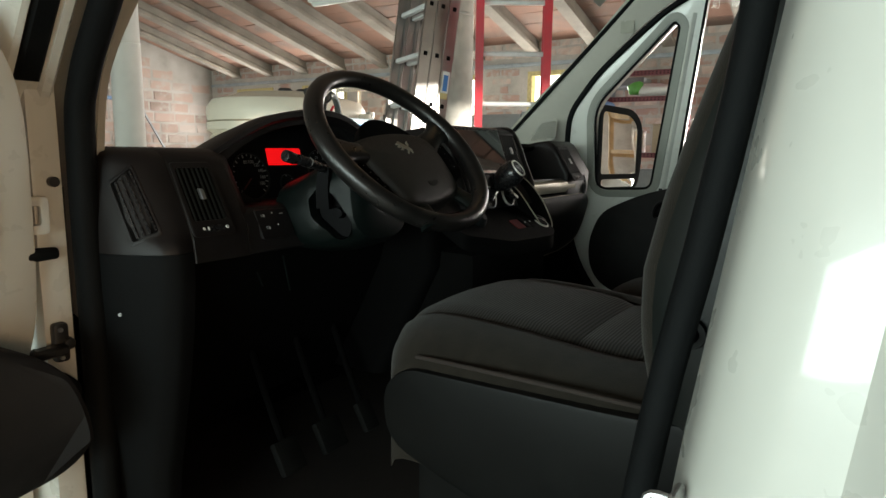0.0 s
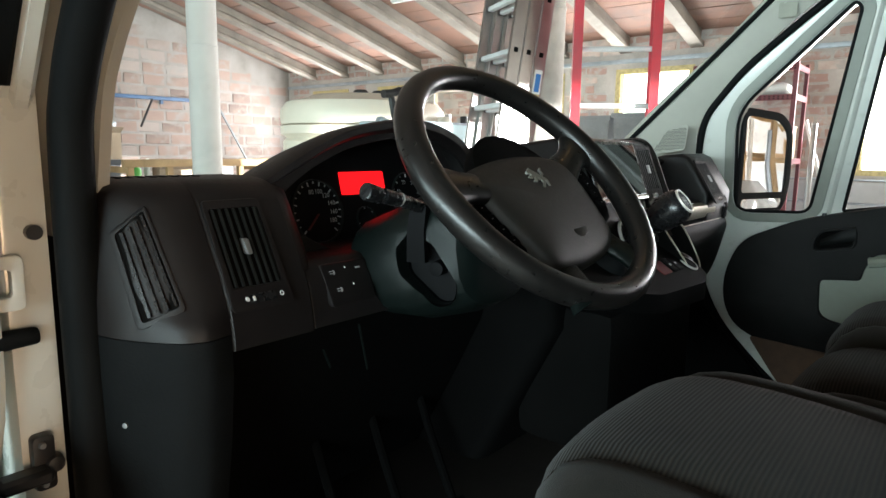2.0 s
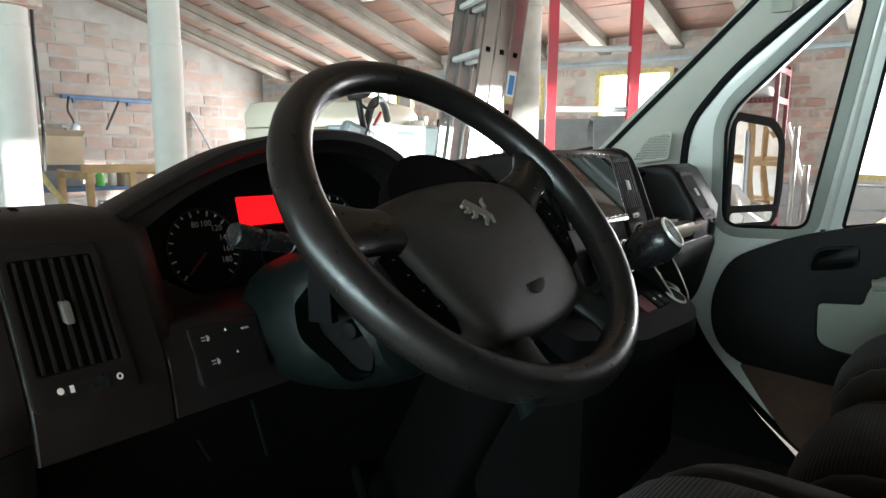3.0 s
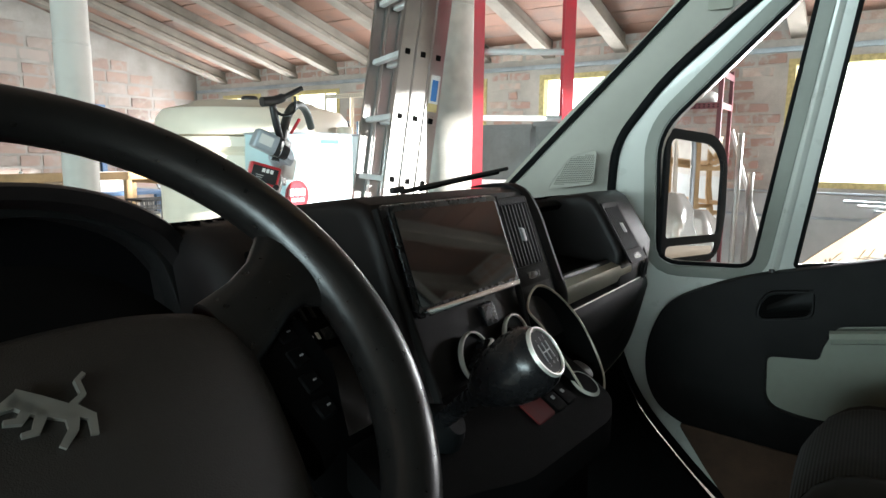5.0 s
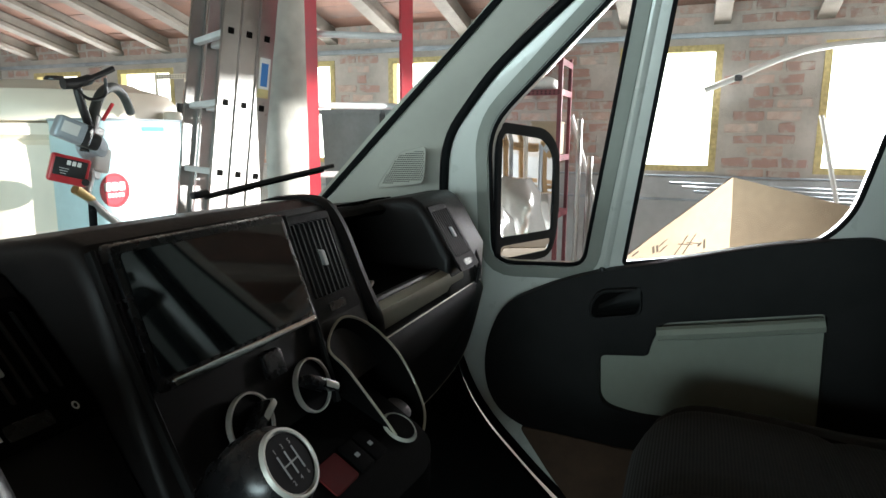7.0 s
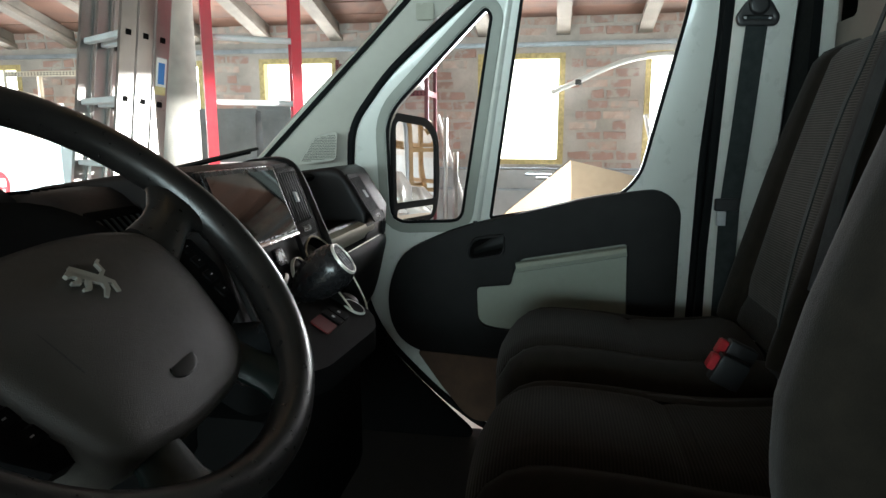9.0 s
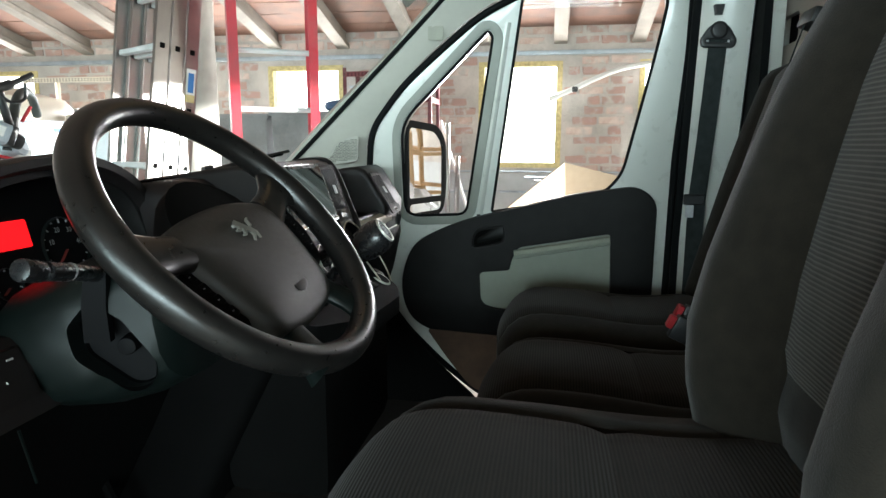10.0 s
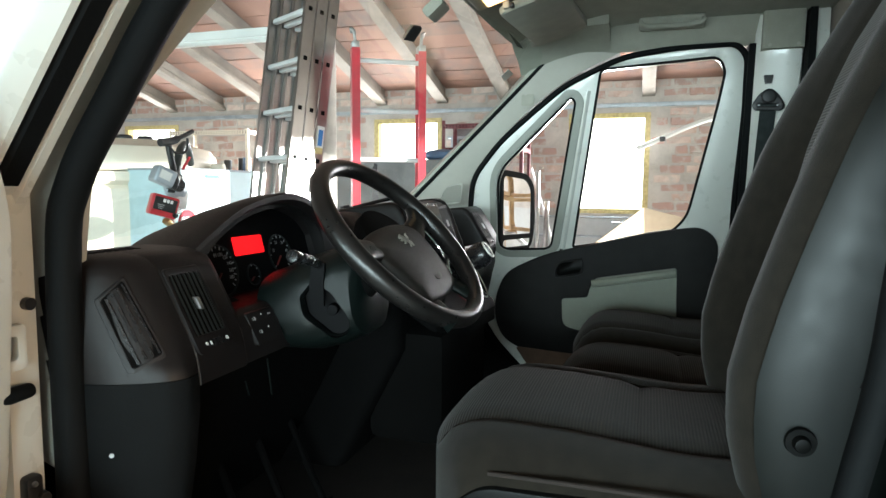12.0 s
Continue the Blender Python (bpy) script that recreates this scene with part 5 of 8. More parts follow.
cover_bm = loft([shroud_ring(0.872, 1.288, 0.058, 0.046), shroud_ring(0.876, 1.262, 0.074, 0.070), shroud_ring(0.882, 1.256, 0.083, 0.079), shroud_ring(0.915, 1.245, 0.094, 0.086), shroud_ring(0.96, 1.232, 0.110, 0.086), shroud_ring(1.0, 1.222, 0.118, 0.078), shroud_ring(1.04, 1.215, 0.116, 0.070)])
# the ignition slot is cut into the side of the cover that faces the door
lobe = Matrix.Translation((-0.503, 0.915, 1.215)) @ pose(0, 0, 0, 0, 0, -73.7)
key_line = rounded([(-0.050, 0.036), (-0.030, 0.062), (0.004, 0.044), (0.037, -0.004), (0.030, -0.032), (0.006, -0.038), (-0.043, 0.002)], [0.006, 0.006, 0.008, 0.014, 0.018, 0.016, 0.008], 5)
key_at = lambda k, w: [lobe @ Vector((q[0] * k, -w, q[1] * k)) for q in key_line]
cover = part("cover", cover_bm, M["shroud"], shroud)
cutter = part("cutter", loft([key_at(1.06, 0.05), key_at(1.0, 0.0), key_at(0.94, -0.032)]), M["dark"])
cut = cover.modifiers.new("slot", "BOOLEAN")
cut.object, cut.operation, cut.solver = cutter, "DIFFERENCE", "EXACT"
bpy.context.view_layer.update()
carved = bpy.data.meshes.new_from_object(cover.evaluated_get(bpy.context.evaluated_depsgraph_get()))
cover.modifiers.remove(cut)
cover.data = carved
bpy.data.objects.remove(cutter)
carved.polygons.foreach_set("use_smooth", [True] * len(carved.polygons))
carved.set_sharp_from_angle(angle=radians(35))
part("recess_liner", loft([key_at(1.0, -0.004), key_at(0.955, -0.024), key_at(0.93, -0.030), key_at(0.05, -0.030)], caps=False), M["dial_black"], shroud, "dark slot round the lock")
part("ignition_barrel", cyl(0.0105, 0.020, 24, 0.0095, lobe @ pose(0.004, 0.018, 0.012, 90), bevel=0.002), M["dial_black"], shroud)
part("lock_collar", loft([[lobe @ Vector((u, w, v)) for u, v in ((a, z), (b, z))] + [lobe @ Vector((b, w + 0.012, z)), lobe @ Vector((a, w + 0.012, z))] for a, b, z, w in ((-0.034, -0.008, 0.020, 0.000), (-0.032, -0.008, 0.060, -0.004), (-0.028, -0.006, 0.094, -0.002))]), M["dial_black"], shroud)
part("screw", cyl(0.004, 0.006, 10, None, pose(-0.438, 0.882, 1.180, 70)), M["steel"], shroud)

# centre: touch screen, bar, heater dials
at_k = lambda u, v, w: (u, face_c(v) - w, v)
tscreen = thing("touch_screen", "black glossy dashboard touch screen with chrome bar", "screen")
part("bezel", plate(rounded(rect(-0.060, 0.158, 1.286, 1.398), 0.006, 3), [], at_k, 0.013, bevel=0.002), M["dash_gloss"], tscreen)
part("glass_face", plate(rounded(rect(-0.053, 0.150, 1.297, 1.392), 0.004, 3), [], at_k, 0.0145), M["screen"], tscreen, "dark glossy glass", 0)
part("chrome_bar", plate(rounded(rect(-0.046, 0.152, 1.2885, 1.2945), 0.002, 2), [], at_k, 0.017, bevel=0.001), M["chrome"], tscreen, "narrow chrome bar")
for s, x in ((1, -0.071), (-1, 0.166)):
    pts = [(x + s * 0.006 * k, face_c(z) - 0.006, z) for k, z in ((0, 1.395), (0.4, 1.33), (1.2, 1.26), (2.2, 1.20))]
    part("stack_rib", tube(curve(pts, 6), 0.0034, 8, flat=1.4), M["door_black"], dash)


def heater_dial(x, z, turn_deg):
    ob = new("heater_dial")
    ob.parent = dash
    ob["label"] = "round heater dial with silver ring"
    m = Matrix.Translation((x, face_c(z) - 0.004, z)) @ pose(0, 0, 0, 90 - 20)
    part("dial_ring", lathe([(0.0278, 0.0), (0.0286, 0.003), (0.0280, 0.006), (0.0262, 0.006), (0.0262, 0.0)], 40, m), M["satin_trim"], ob)
    part("dial_face", cyl(0.0263, 0.005, 40, None, m), M["dial_black"], ob)
    part("dial_grip", box(0.011, 0.044, 0.018, 0.004, 2, m @ pose(0, 0, 0.010, 0, 0, turn_deg)), M["dash_gloss"], ob)
    part("pointer", box(0.008, 0.022, 0.019, 0.0035, 2, m @ pose(0, 0, 0.011, 0, 0, turn_deg) @ pose(0, 0.013, 0)), M["satin_trim"], ob)


heater_dial(0.024, 1.228, -60)
heater_dial(0.121, 1.228, -120)
part("stack_button", plate(rounded(rect(0.066, 0.094, 1.252, 1.276), 0.003, 2), [], at_k, 0.006, bevel=0.001), M["dash_gloss"], dash)

# lower console with gear lever, switches and cup
console = thing("gear_console", "black gear console with switches and cup holder", "console")
part("console_top", plate(rounded([(-0.175, 0.835), (-0.02, 0.792), (0.185, 0.782), (0.235, 0.80), (0.235, 0.895), (-0.175, 0.895)], [0.02, 0.02, 0.02, 0.02, 0.005, 0.005], 4), [], lambda u, v, w: (u, v, 1.137 + 0.62 * (v - 0.80) + w), -0.035), M["shade_black"], console)
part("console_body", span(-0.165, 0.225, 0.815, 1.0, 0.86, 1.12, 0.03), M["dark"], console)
at_t = lambda u, v, w: (u, v, 1.137 + 0.62 * (v - 0.80) + w)
part("hazard_switch", plate(rounded(rect(0.062, 0.104, 0.822, 0.850), 0.003, 2), [], at_t, 0.002), M["dull_red"], console, "dull red switch")
for k in range(2):
    part("switch", plate(rounded(rect(0.109 + 0.027 * k, 0.133 + 0.027 * k, 0.820, 0.850), 0.003, 2), [], at_t, 0.004, bevel=0.001), M["shade_black"], console)
    part("switch_mark", plate(rect(0.118 + 0.027 * k, 0.124 + 0.027 * k, 0.832, 0.836), [], at_t, 0.0046), M["grey_marks"], console)
U = curve([(0.165, 0.893, 1.255), (0.205, 0.900, 1.276), (0.25, 0.890, 1.258), (0.286, 0.865, 1.210), (0.284, 0.832, 1.150), (0.240, 0.815, 1.130), (0.198, 0.812, 1.134), (0.186, 0.838, 1.175), (0.172, 0.872, 1.228)], 6, True)
part("pocket_edge", tube(U, 0.0016, 8, True), M["olive_trim"], console, "thin satin silver edge")
mid = sum(U, Vector()) / len(U)
part("pocket", loft([U, [p.lerp(mid, 0.08) + Vector((0, 0.012, -0.012)) for p in U], [p.lerp(mid, 0.25) + Vector((0, 0.05, -0.04)) for p in U], [p.lerp(mid, 0.95) + Vector((0, 0.055, -0.045)) for p in U]], caps=False), M["dark"], console)
part("cup_ring", lathe([(0.020, 0), (0.023, 0.003), (0.020, 0.006), (0.018, 0.004)], 28, Matrix.Translation((0.207, 0.830, 1.152)) @ pose(0, 0, 0, 30)), M["satin_trim"], console)
part("cup_well", cyl(0.0185, 0.0115, 24, None, Matrix.Translation((0.207, 0.830, 1.152)) @ pose(0, 0, 0, 30)), M["dark"], console)
part("cup_lid", cyl(0.017, 0.006, 24, None, Matrix.Translation((0.240, 0.846, 1.160)) @ pose(0, 0, 0, 30), bevel=0.002), M["dash"], console)

gear = thing("gear_lever", "glossy black gear knob with silver ring", "gear lever")
way = Vector((0.06, -0.78, 0.60)).normalized()
KN = Matrix.Translation((-0.1405, 0.745, 1.2932)) @ way.to_track_quat("Z", "Y").to_matrix().to_4x4()
part("knob", lathe([(0.011, -0.046), (0.015, -0.041), (0.0205, -0.031), (0.0252, -0.016), (0.0272, -0.002), (0.0266, 0.010), (0.0243, 0.018), (0.0208, 0.0225)], 40, KN), M["dash_gloss"], gear)
part("knob_ring", lathe([(0.0178, 0.0235), (0.0184, 0.0255), (0.0198, 0.0255), (0.0206, 0.0228), (0.018, 0.021)], 32, KN), M["satin_trim"], gear, "polished silver ring")
part("shift_face", cyl(0.017, 0.004, 28, None, KN @ pose(0, 0, 0.0225)), M["dial_black"], gear)
face = KN @ pose(0, 0, 0.0247)
pat = bmesh.new()
for x in (-0.007, 0.0, 0.007):
    box(0.0009, 0.014, 0.0005, 0, 1, face @ pose(x, 0, 0), pat)
box(0.0145, 0.0009, 0.0005, 0, 1, face, pat)
part("shift_pattern", pat, M["grey_marks"], gear)
for k, (x, y) in enumerate(((-0.007, 0.0098), (0.0, 0.0098), (0.007, 0.0098), (-0.007, -0.0098), (0.0, -0.0098), (0.007, -0.0098))):
    letters("numeral", "135246"[k], 0.0042, (x, y), lambda u, v, w: face @ Vector((u, v, 0.0004)), gear, M["grey_marks"])
root = Vector((-0.07, 0.868, 1.19))
part("stem", tube([KN @ Vector((0, 0, -0.040)), root], 0.0085, 10), M["dash_gloss"], gear)
part("boot", lathe([(0.048, -0.03), (0.046, 0.0), (0.036, 0.012), (0.030, 0.020), (0.022, 0.034), (0.013, 0.044)], 20, Matrix.Translation((-0.07, 0.885, 1.168)) @ way.to_track_quat("Z", "Y").to_matrix().to_4x4()), M["rubber"], gear)

# satin arch at the edge of the centre stack, down to the strip
arch_line = curve([(0.262, 1.03, 1.404), (0.268, 0.975, 1.406), (0.276, 0.948, 1.378), (0.284, 0.922, 1.310), (0.296, 0.905, 1.255), (0.318, 0.912, 1.222)], 6)
part("console_arch", loft([[p + Vector(q) for q in ((-0.010, -0.002, 0), (0.0, -0.006, 0.002), (0.014, -0.003, 0), (0.016, 0.02, -0.006), (-0.010, 0.02, -0.006))] for p in arch_line]), M["dash"], dash, "satin arched edge")

# passenger side: strip, glove box lid, shelf lip
strip = loft([[Vector((x, y, z)) for y, z in ((0.940, 1.250), (0.925, 1.244), (0.922, 1.228), (0.928, 1.212), (0.945, 1.210), (0.96, 1.24))] for x in (0.318, 0.34, 0.66, 0.676)])
part("trim_strip", strip, M["olive_trim"], dash, "broad satin silver strip")
lid = rounded([(0.315, 1.203), (0.79, 1.203), (0.850, 1.165), (0.845, 1.105), (0.79, 1.045), (0.66, 1.010), (0.33, 1.0)], [0.008, 0.03, 0.03, 0.05, 0.06, 0.08, 0.03], 6)
lid_mid = Vector((0.58, 1.11))


def lid_ring(k, back):
    return [Vector((lid_mid.x + (q[0] - lid_mid.x) * k, 0.922 + back + 0.22 * max(0.0, 1.17 - lid_mid.y - (q[1] - lid_mid.y) * k) + 0.9 * max(0.0, q[0] - 0.72) ** 2, lid_mid.y + (q[1] - lid_mid.y) * (1 - (1 - k) * 1.6))) for q in lid]


part("glove_box_lid", loft([lid_ring(1.0, 0.08), lid_ring(1.0, 0.008), lid_ring(0.992, 0.003), lid_ring(0.975, 0.0), lid_ring(0.85, -0.004), lid_ring(0.6, -0.006)]), M["door_black"], dash, "dark glove box lid")
# pale tube along the lid's rim, a highlight made as a part
part("lid_gap", tube([p - Vector((0, 0.002, 0)) for p in lid_ring(0.988, 0.003)], 0.0012, 6, True), M["olive_trim"], dash, "thin pale line drawn as the lit edge of the lid")
part("shelf_lip", tube(curve([(0.30, 0.948, 1.249), (0.45, 0.945, 1.252), (0.60, 0.945, 1.249)], 6), 0.006, 8), M["dash"], dash)
part("shelf_item", box(0.06, 0.035, 0.006, 0.002, 2, pose(0.40, 0.985, 1.262, 0, 0, 20)), M["olive_trim"], dash)
part("end_trim", loft([[Vector((x, y, z)) for x, y in ((0.742, 0.0 + y0), (0.765, y0 - 0.004), (0.80, y0 + 0.03), (0.80, y0 + 0.06), (0.742, y0 + 0.05))] for y0, z in ((0.99, 1.355), (0.945, 1.29), (0.920, 1.23), (0.93, 1.18), (0.965, 1.10), (1.03, 0.99))]), M["dash"], dash)
part("end_trim_edge", tube(curve([(0.748, 0.985, 1.352), (0.748, 0.940, 1.29), (0.748, 0.917, 1.24), (0.748, 0.922, 1.20)], 5), 0.004, 8), M["dash"], dash)

# slots in the top, by windscreen and corners: dark bars give the shade inside them
for x0, y0, n, dx, dy, ln in ((-0.190, 1.105, 7, 0.0165, 0.003, 0.045), (0.56, 1.10, 9, 0.017, 0.0, 0.04), (0.10, 1.20, 9, 0.02, 0, 0.035), (-0.80, 1.145, 9, 0.0135, 0.0, 0.030)):
    for k in range(n):
        x, y = x0 + dx * k, y0 + dy * k
        zz = 1.3425 if x0 < -0.5 else 1.3812 if x0 < 0 else (1.3635 if x0 > 0.5 else 1.3725)
        part("defrost_slot", box(0.006, ln, 0.004, 0, 1, pose(x, y, zz - (0.0012 if x0 < -0.5 else 0.12 * (y - 1.085)), 0 if x0 < -0.5 else -7 if x0 < 0 else -8, 0, -12)), M["dark"], dash)

# steering wheel
WHEEL = Matrix.Translation((-0.4391, 0.8063, 1.3474)) @ pose(0, 0, 0, 0, 0, -4.5) @ pose(0, 0, 0, 45.7) @ Matrix.Diagonal((0.952, 0.952, 0.952, 1))
wheel = thing("steering_wheel", "worn black leather steering wheel with padded hub", "steering wheel", WHEEL)
TW = pose(0.012, -0.031, -0.018, 0, 0, 10)
rim = [(0.1825 * math.cos(a), 0.1825 * math.sin(a), 0) for a in (2 * math.pi * i / 80 for i in range(80))]
part("rim", tube(rim, [0.0172 + 0.0012 * math.cos(2 * math.pi * i / 40) for i in range(80)], 16, True), M["wheel"], wheel, "worn leather rim")
pad_line = rounded([(-0.144, 0.062), (-0.10, 0.073), (-0.05, 0.077), (0.01, 0.074), (0.058, 0.064), (0.098, 0.046), (0.098, 0.005), (0.086, -0.040), (0.072, -0.080), (0.036, -0.098), (-0.04, -0.097), (-0.100, -0.082), (-0.111, -0.045), (-0.122, 0.036)], [0.010, 0.03, 0.03, 0.03, 0.03, 0.02, 0.03, 0.04, 0.022, 0.03, 0.03, 0.018, 0.04, 0.03], 5)
pad_mid = Vector((-0.016, -0.008))
rings = []
for k, w in ((0.96, -0.030), (1.0, -0.006), (1.0, 0.002), (0.988, 0.009), (0.962, 0.014), (0.90, 0.0175), (0.78, 0.0205), (0.62, 0.023), (0.44, 0.025), (0.25, 0.026), (0.08, 0.0264)):
    rings.append([TW @ Vector((pad_mid.x + (q[0] - pad_mid.x) * k, pad_mid.y + (q[1] - pad_mid.y) * k, w)) for q in pad_line])
part("hub_pad", loft(rings), M["pad"], wheel, "matt black padded hub")


def limb(points, widths, z, thick):
    """A flat tapered bar along points in the plane of the hub."""
    pts = [Vector(p) for p in points]
    left, right = [], []
    for i, p in enumerate(pts):
        d = (pts[min(i + 1, len(pts) - 1)] - pts[max(i - 1, 0)]).normalized()
        n = Vector((-d.y, d.x)) * widths[i] / 2
        left.append(p + n)
        right.append(p - n)
    return plate(left + right[::-1], [], lambda u, v, w: TW @ Vector((u, v, z + w)), thick)


# plain silver badge of crossing bars
bd = bmesh.new()
for pts, wid in ((((-0.011, 0.012), (-0.004, 0.004), (0.006, -0.006)), (0.008, 0.009, 0.007)), (((-0.009, 0.010), (-0.017, 0.009)), (0.007, 0.003)), (((-0.006, 0.006), (-0.013, 0.001), (-0.018, 0.003)), (0.005, 0.0035, 0.002)), (((-0.003, 0.002), (-0.010, -0.006), (-0.015, -0.005)), (0.005, 0.0035, 0.002)), (((0.005, -0.005), (0.002, -0.012), (-0.005, -0.017)), (0.006, 0.004, 0.003)), (((0.006, -0.004), (0.011, -0.010), (0.008, -0.018)), (0.006, 0.004, 0.003)), (((0.006, -0.002), (0.013, 0.001), (0.014, 0.008), (0.018, 0.010)), (0.003, 0.0025, 0.0025, 0.002))):
    merge(bd, limb([(x - 0.012, y + 0.028) for x, y in pts], wid, 0.0245, 0.0032))
part("badge", bd, M["silver"], wheel, "small silver badge")
oval = [(0.016 * math.cos(a), 0.009 * math.sin(a)) for a in (2 * math.pi * k / 24 for k in range(24))]
part("hub_oval", plate(oval, [], lambda u, v, w: TW @ Vector((u - 0.012, v - 0.058, 0.0205 + w)), 0.0035, bevel=0.001), M["wheel"], wheel)
for s in (1, -1):
    part("hub_crease", tube([TW @ Vector((pad_mid.x + s * 0.062, 0.022, 0.0225)), TW @ Vector((pad_mid.x + s * 0.060, -0.02, 0.0222)), TW @ Vector((pad_mid.x + s * 0.056, -0.055, 0.0205))], 0.0011, 6), M["shroud"], wheel)
    # side spokes that widen into the rim, with a switch cluster below
    rows = []
    for x, y0, y1, zc in ((0.075, 0.004, 0.060, 0.004), (0.105, 0.016, 0.064, 0.003), (0.130, 0.026, 0.072, 0.0), (0.152, 0.030, 0.086, -0.003), (0.172, 0.020, 0.108, -0.004)):
        ym, hh = (y0 + y1) / 2, (y1 - y0) / 2
        q = (x - 0.075) / 0.097
        rows.append([TW @ Vector((s * x + (0.013 if s > 0 else 0.010) - 0.020 * q, ym + hh * math.copysign(abs(math.cos(a)) ** 0.7, math.cos(a)), zc + 0.018 * q + 0.011 * math.sin(a))) for a in (2 * math.pi * j / 14 for j in range(14))])
    part("spoke", loft(rows), M["wheel"], wheel)
    part("switch_pod", loft([[TW @ Vector((s * x, y, z)) for y, z in ((y0, 0.000), (y0 + 0.01, 0.006), (y1, 0.007), (y1, -0.014), (y0, -0.014))] for x, y0, y1 in ((0.096, -0.060, 0.036), (0.122, -0.054, 0.034), (0.142, -0.020, 0.024))]), M["dial_black"], wheel)
    for k in range(4):
        part("wheel_switch", box(0.014, 0.013, 0.004, 0.0015, 1, TW @ pose(s * (0.126 - 0.003 * k), 0.020 - 0.017 * k, 0.0058)), M["dial_black"], wheel)
        part("switch_mark", box(0.0026, 0.0011, 0.0008, 0, 1, TW @ pose(s * (0.128 - 0.003 * k), 0.020 - 0.017 * k, 0.0079)), M["grey_marks"], wheel)
    rows = []
    for y, x0, x1, zc in ((-0.060, 0.034, 0.076, -0.006), (-0.092, 0.046, 0.088, -0.006), (-0.116, 0.052, 0.102, -0.004), (-0.138, 0.048, 0.122, -0.002)):
        xm, hh = (x0 + x1) / 2, (x1 - x0) / 2
        q = (-0.060 - y) / 0.078
        rows.append([TW @ Vector((s * xm + 0.008 - 0.020 * q + hh * math.copysign(abs(math.cos(a)) ** 0.7, math.cos(a)), y, zc + 0.018 * q + 0.010 * math.sin(a))) for a in (2 * math.pi * j / 14 for j in range(14))])
    part("lower_spoke", loft(rows), M["shroud"], wheel, "grey-green lower spoke")
part("hub_back", lathe([(0.075, -0.05), (0.085, -0.03), (0.085, -0.012), (0.06, -0.005)], 28), M["dark"], wheel)
part("column", tube([(0, 0, -0.04), (0, 0, -0.16)], 0.035, 14), M["dark"], wheel)

# pedals in the footwell
for x, w in ((-0.52, 0.06), (-0.40, 0.07), (-0.28, 0.045)):
    ped = thing("pedal", "worn rubber pedal on a steel arm", "pedal", group="pedals")
    part("pad", box(w, 0.018, 0.07, 0.006, 2, pose(x, 1.03, 0.73, -30)), M["pedal_rubber"], ped)
    # steel arm coloured near-black for the footwell's shade
    part("arm", tube(curve([(x, 1.04, 0.74), (x, 1.10, 0.86), (x, 1.16, 1.0)], 5), 0.008, 8), M["shade_black"], ped)


# ---- seats ----
def cushion_top(cx, w, zt, y0, y1, crown=0.03, dip=0.012, nose=0.075, bow=0.05):
    def fn(u, v, sink=0.0):
        """u across from -1 to 1, v from back (0) to front (1)."""
        roll = max(0.0, v - 0.72) / 0.28
        edge = abs(u) ** 7
        z = zt + crown * (1 - u * u) - dip * math.exp(-((v - 0.30) / 0.25) ** 2) * (1 - u ** 4) * 1.6 - 0.045 * edge - nose * roll ** 3.4 - sink
        y = y0 + (y1 - y0) * (v - bow * roll ** 2 * abs(u) ** 3)
        return Vector((cx + u * w / 2 * (1 - 0.05 * roll ** 3), y, z))
    return fn


def panel(fn, u0, u1, v0, v1, depth, groove=0.007, nu=14, nv=18):
    def front(i, j):
        d = min(i, 1 - i) * (u1 - u0) * 0.5
        e = min(j, 1 - j) * (v1 - v0)
        g = groove * (math.exp(-(d / 0.025) ** 2) + math.exp(-(e / 0.03) ** 2))
        return fn(u0 + (u1 - u0) * i, v0 + (v1 - v0) * j, g)
    return skin(front, lambda i, j: fn(u0 + (u1 - u0) * i, v0 + (v1 - v0) * j, depth), nu, nv)


def back_front(cx, w, y0, z0, z1, lean, wing, curl):
    def fn(u, v, sink=0.0):
        """u across from -1 to 1, v from bottom (0) to top (1)."""
        z = z0 + (z1 - z0) * v
        taper = 1 - 0.16 * max(0, v - 0.55) ** 1.3 / 0.354
        y = y0 - lean * (z - z0) - curl * max(0, v - 0.55) ** 2 + wing * min(1.0, max(0.0, (abs(u) - 0.46) / 0.3)) * (1 - 0.6 * v) - 0.075 * abs(u) ** 9 - 0.05 * max(0, 0.07 - v) / 0.07 - 0.06 * (max(0, v - 0.93) / 0.07) ** 2
        return Vector((cx + u * w / 2 * taper, y - sink, z))
    return fn


BOLSTER = ((1.00, 0.262), (1.08, 0.288), (1.15, 0.304), (1.22, 0.305), (1.30, 0.288), (1.38, 0.264), (1.43, 0.248), (1.51, 0.221), (1.60, 0.180), (1.72, 0.118), (1.86, 0.035), (1.95, -0.02))


def bolster_y(z):
    """The front line of the driver's side bolsters."""
    for (za, ya), (zb, yb) in zip(BOLSTER, BOLSTER[1:]):
        if z <= zb:
            k = max(0.0, (z - za) / (zb - za))
            return ya + (yb - ya) * k
    return BOLSTER[-1][1]


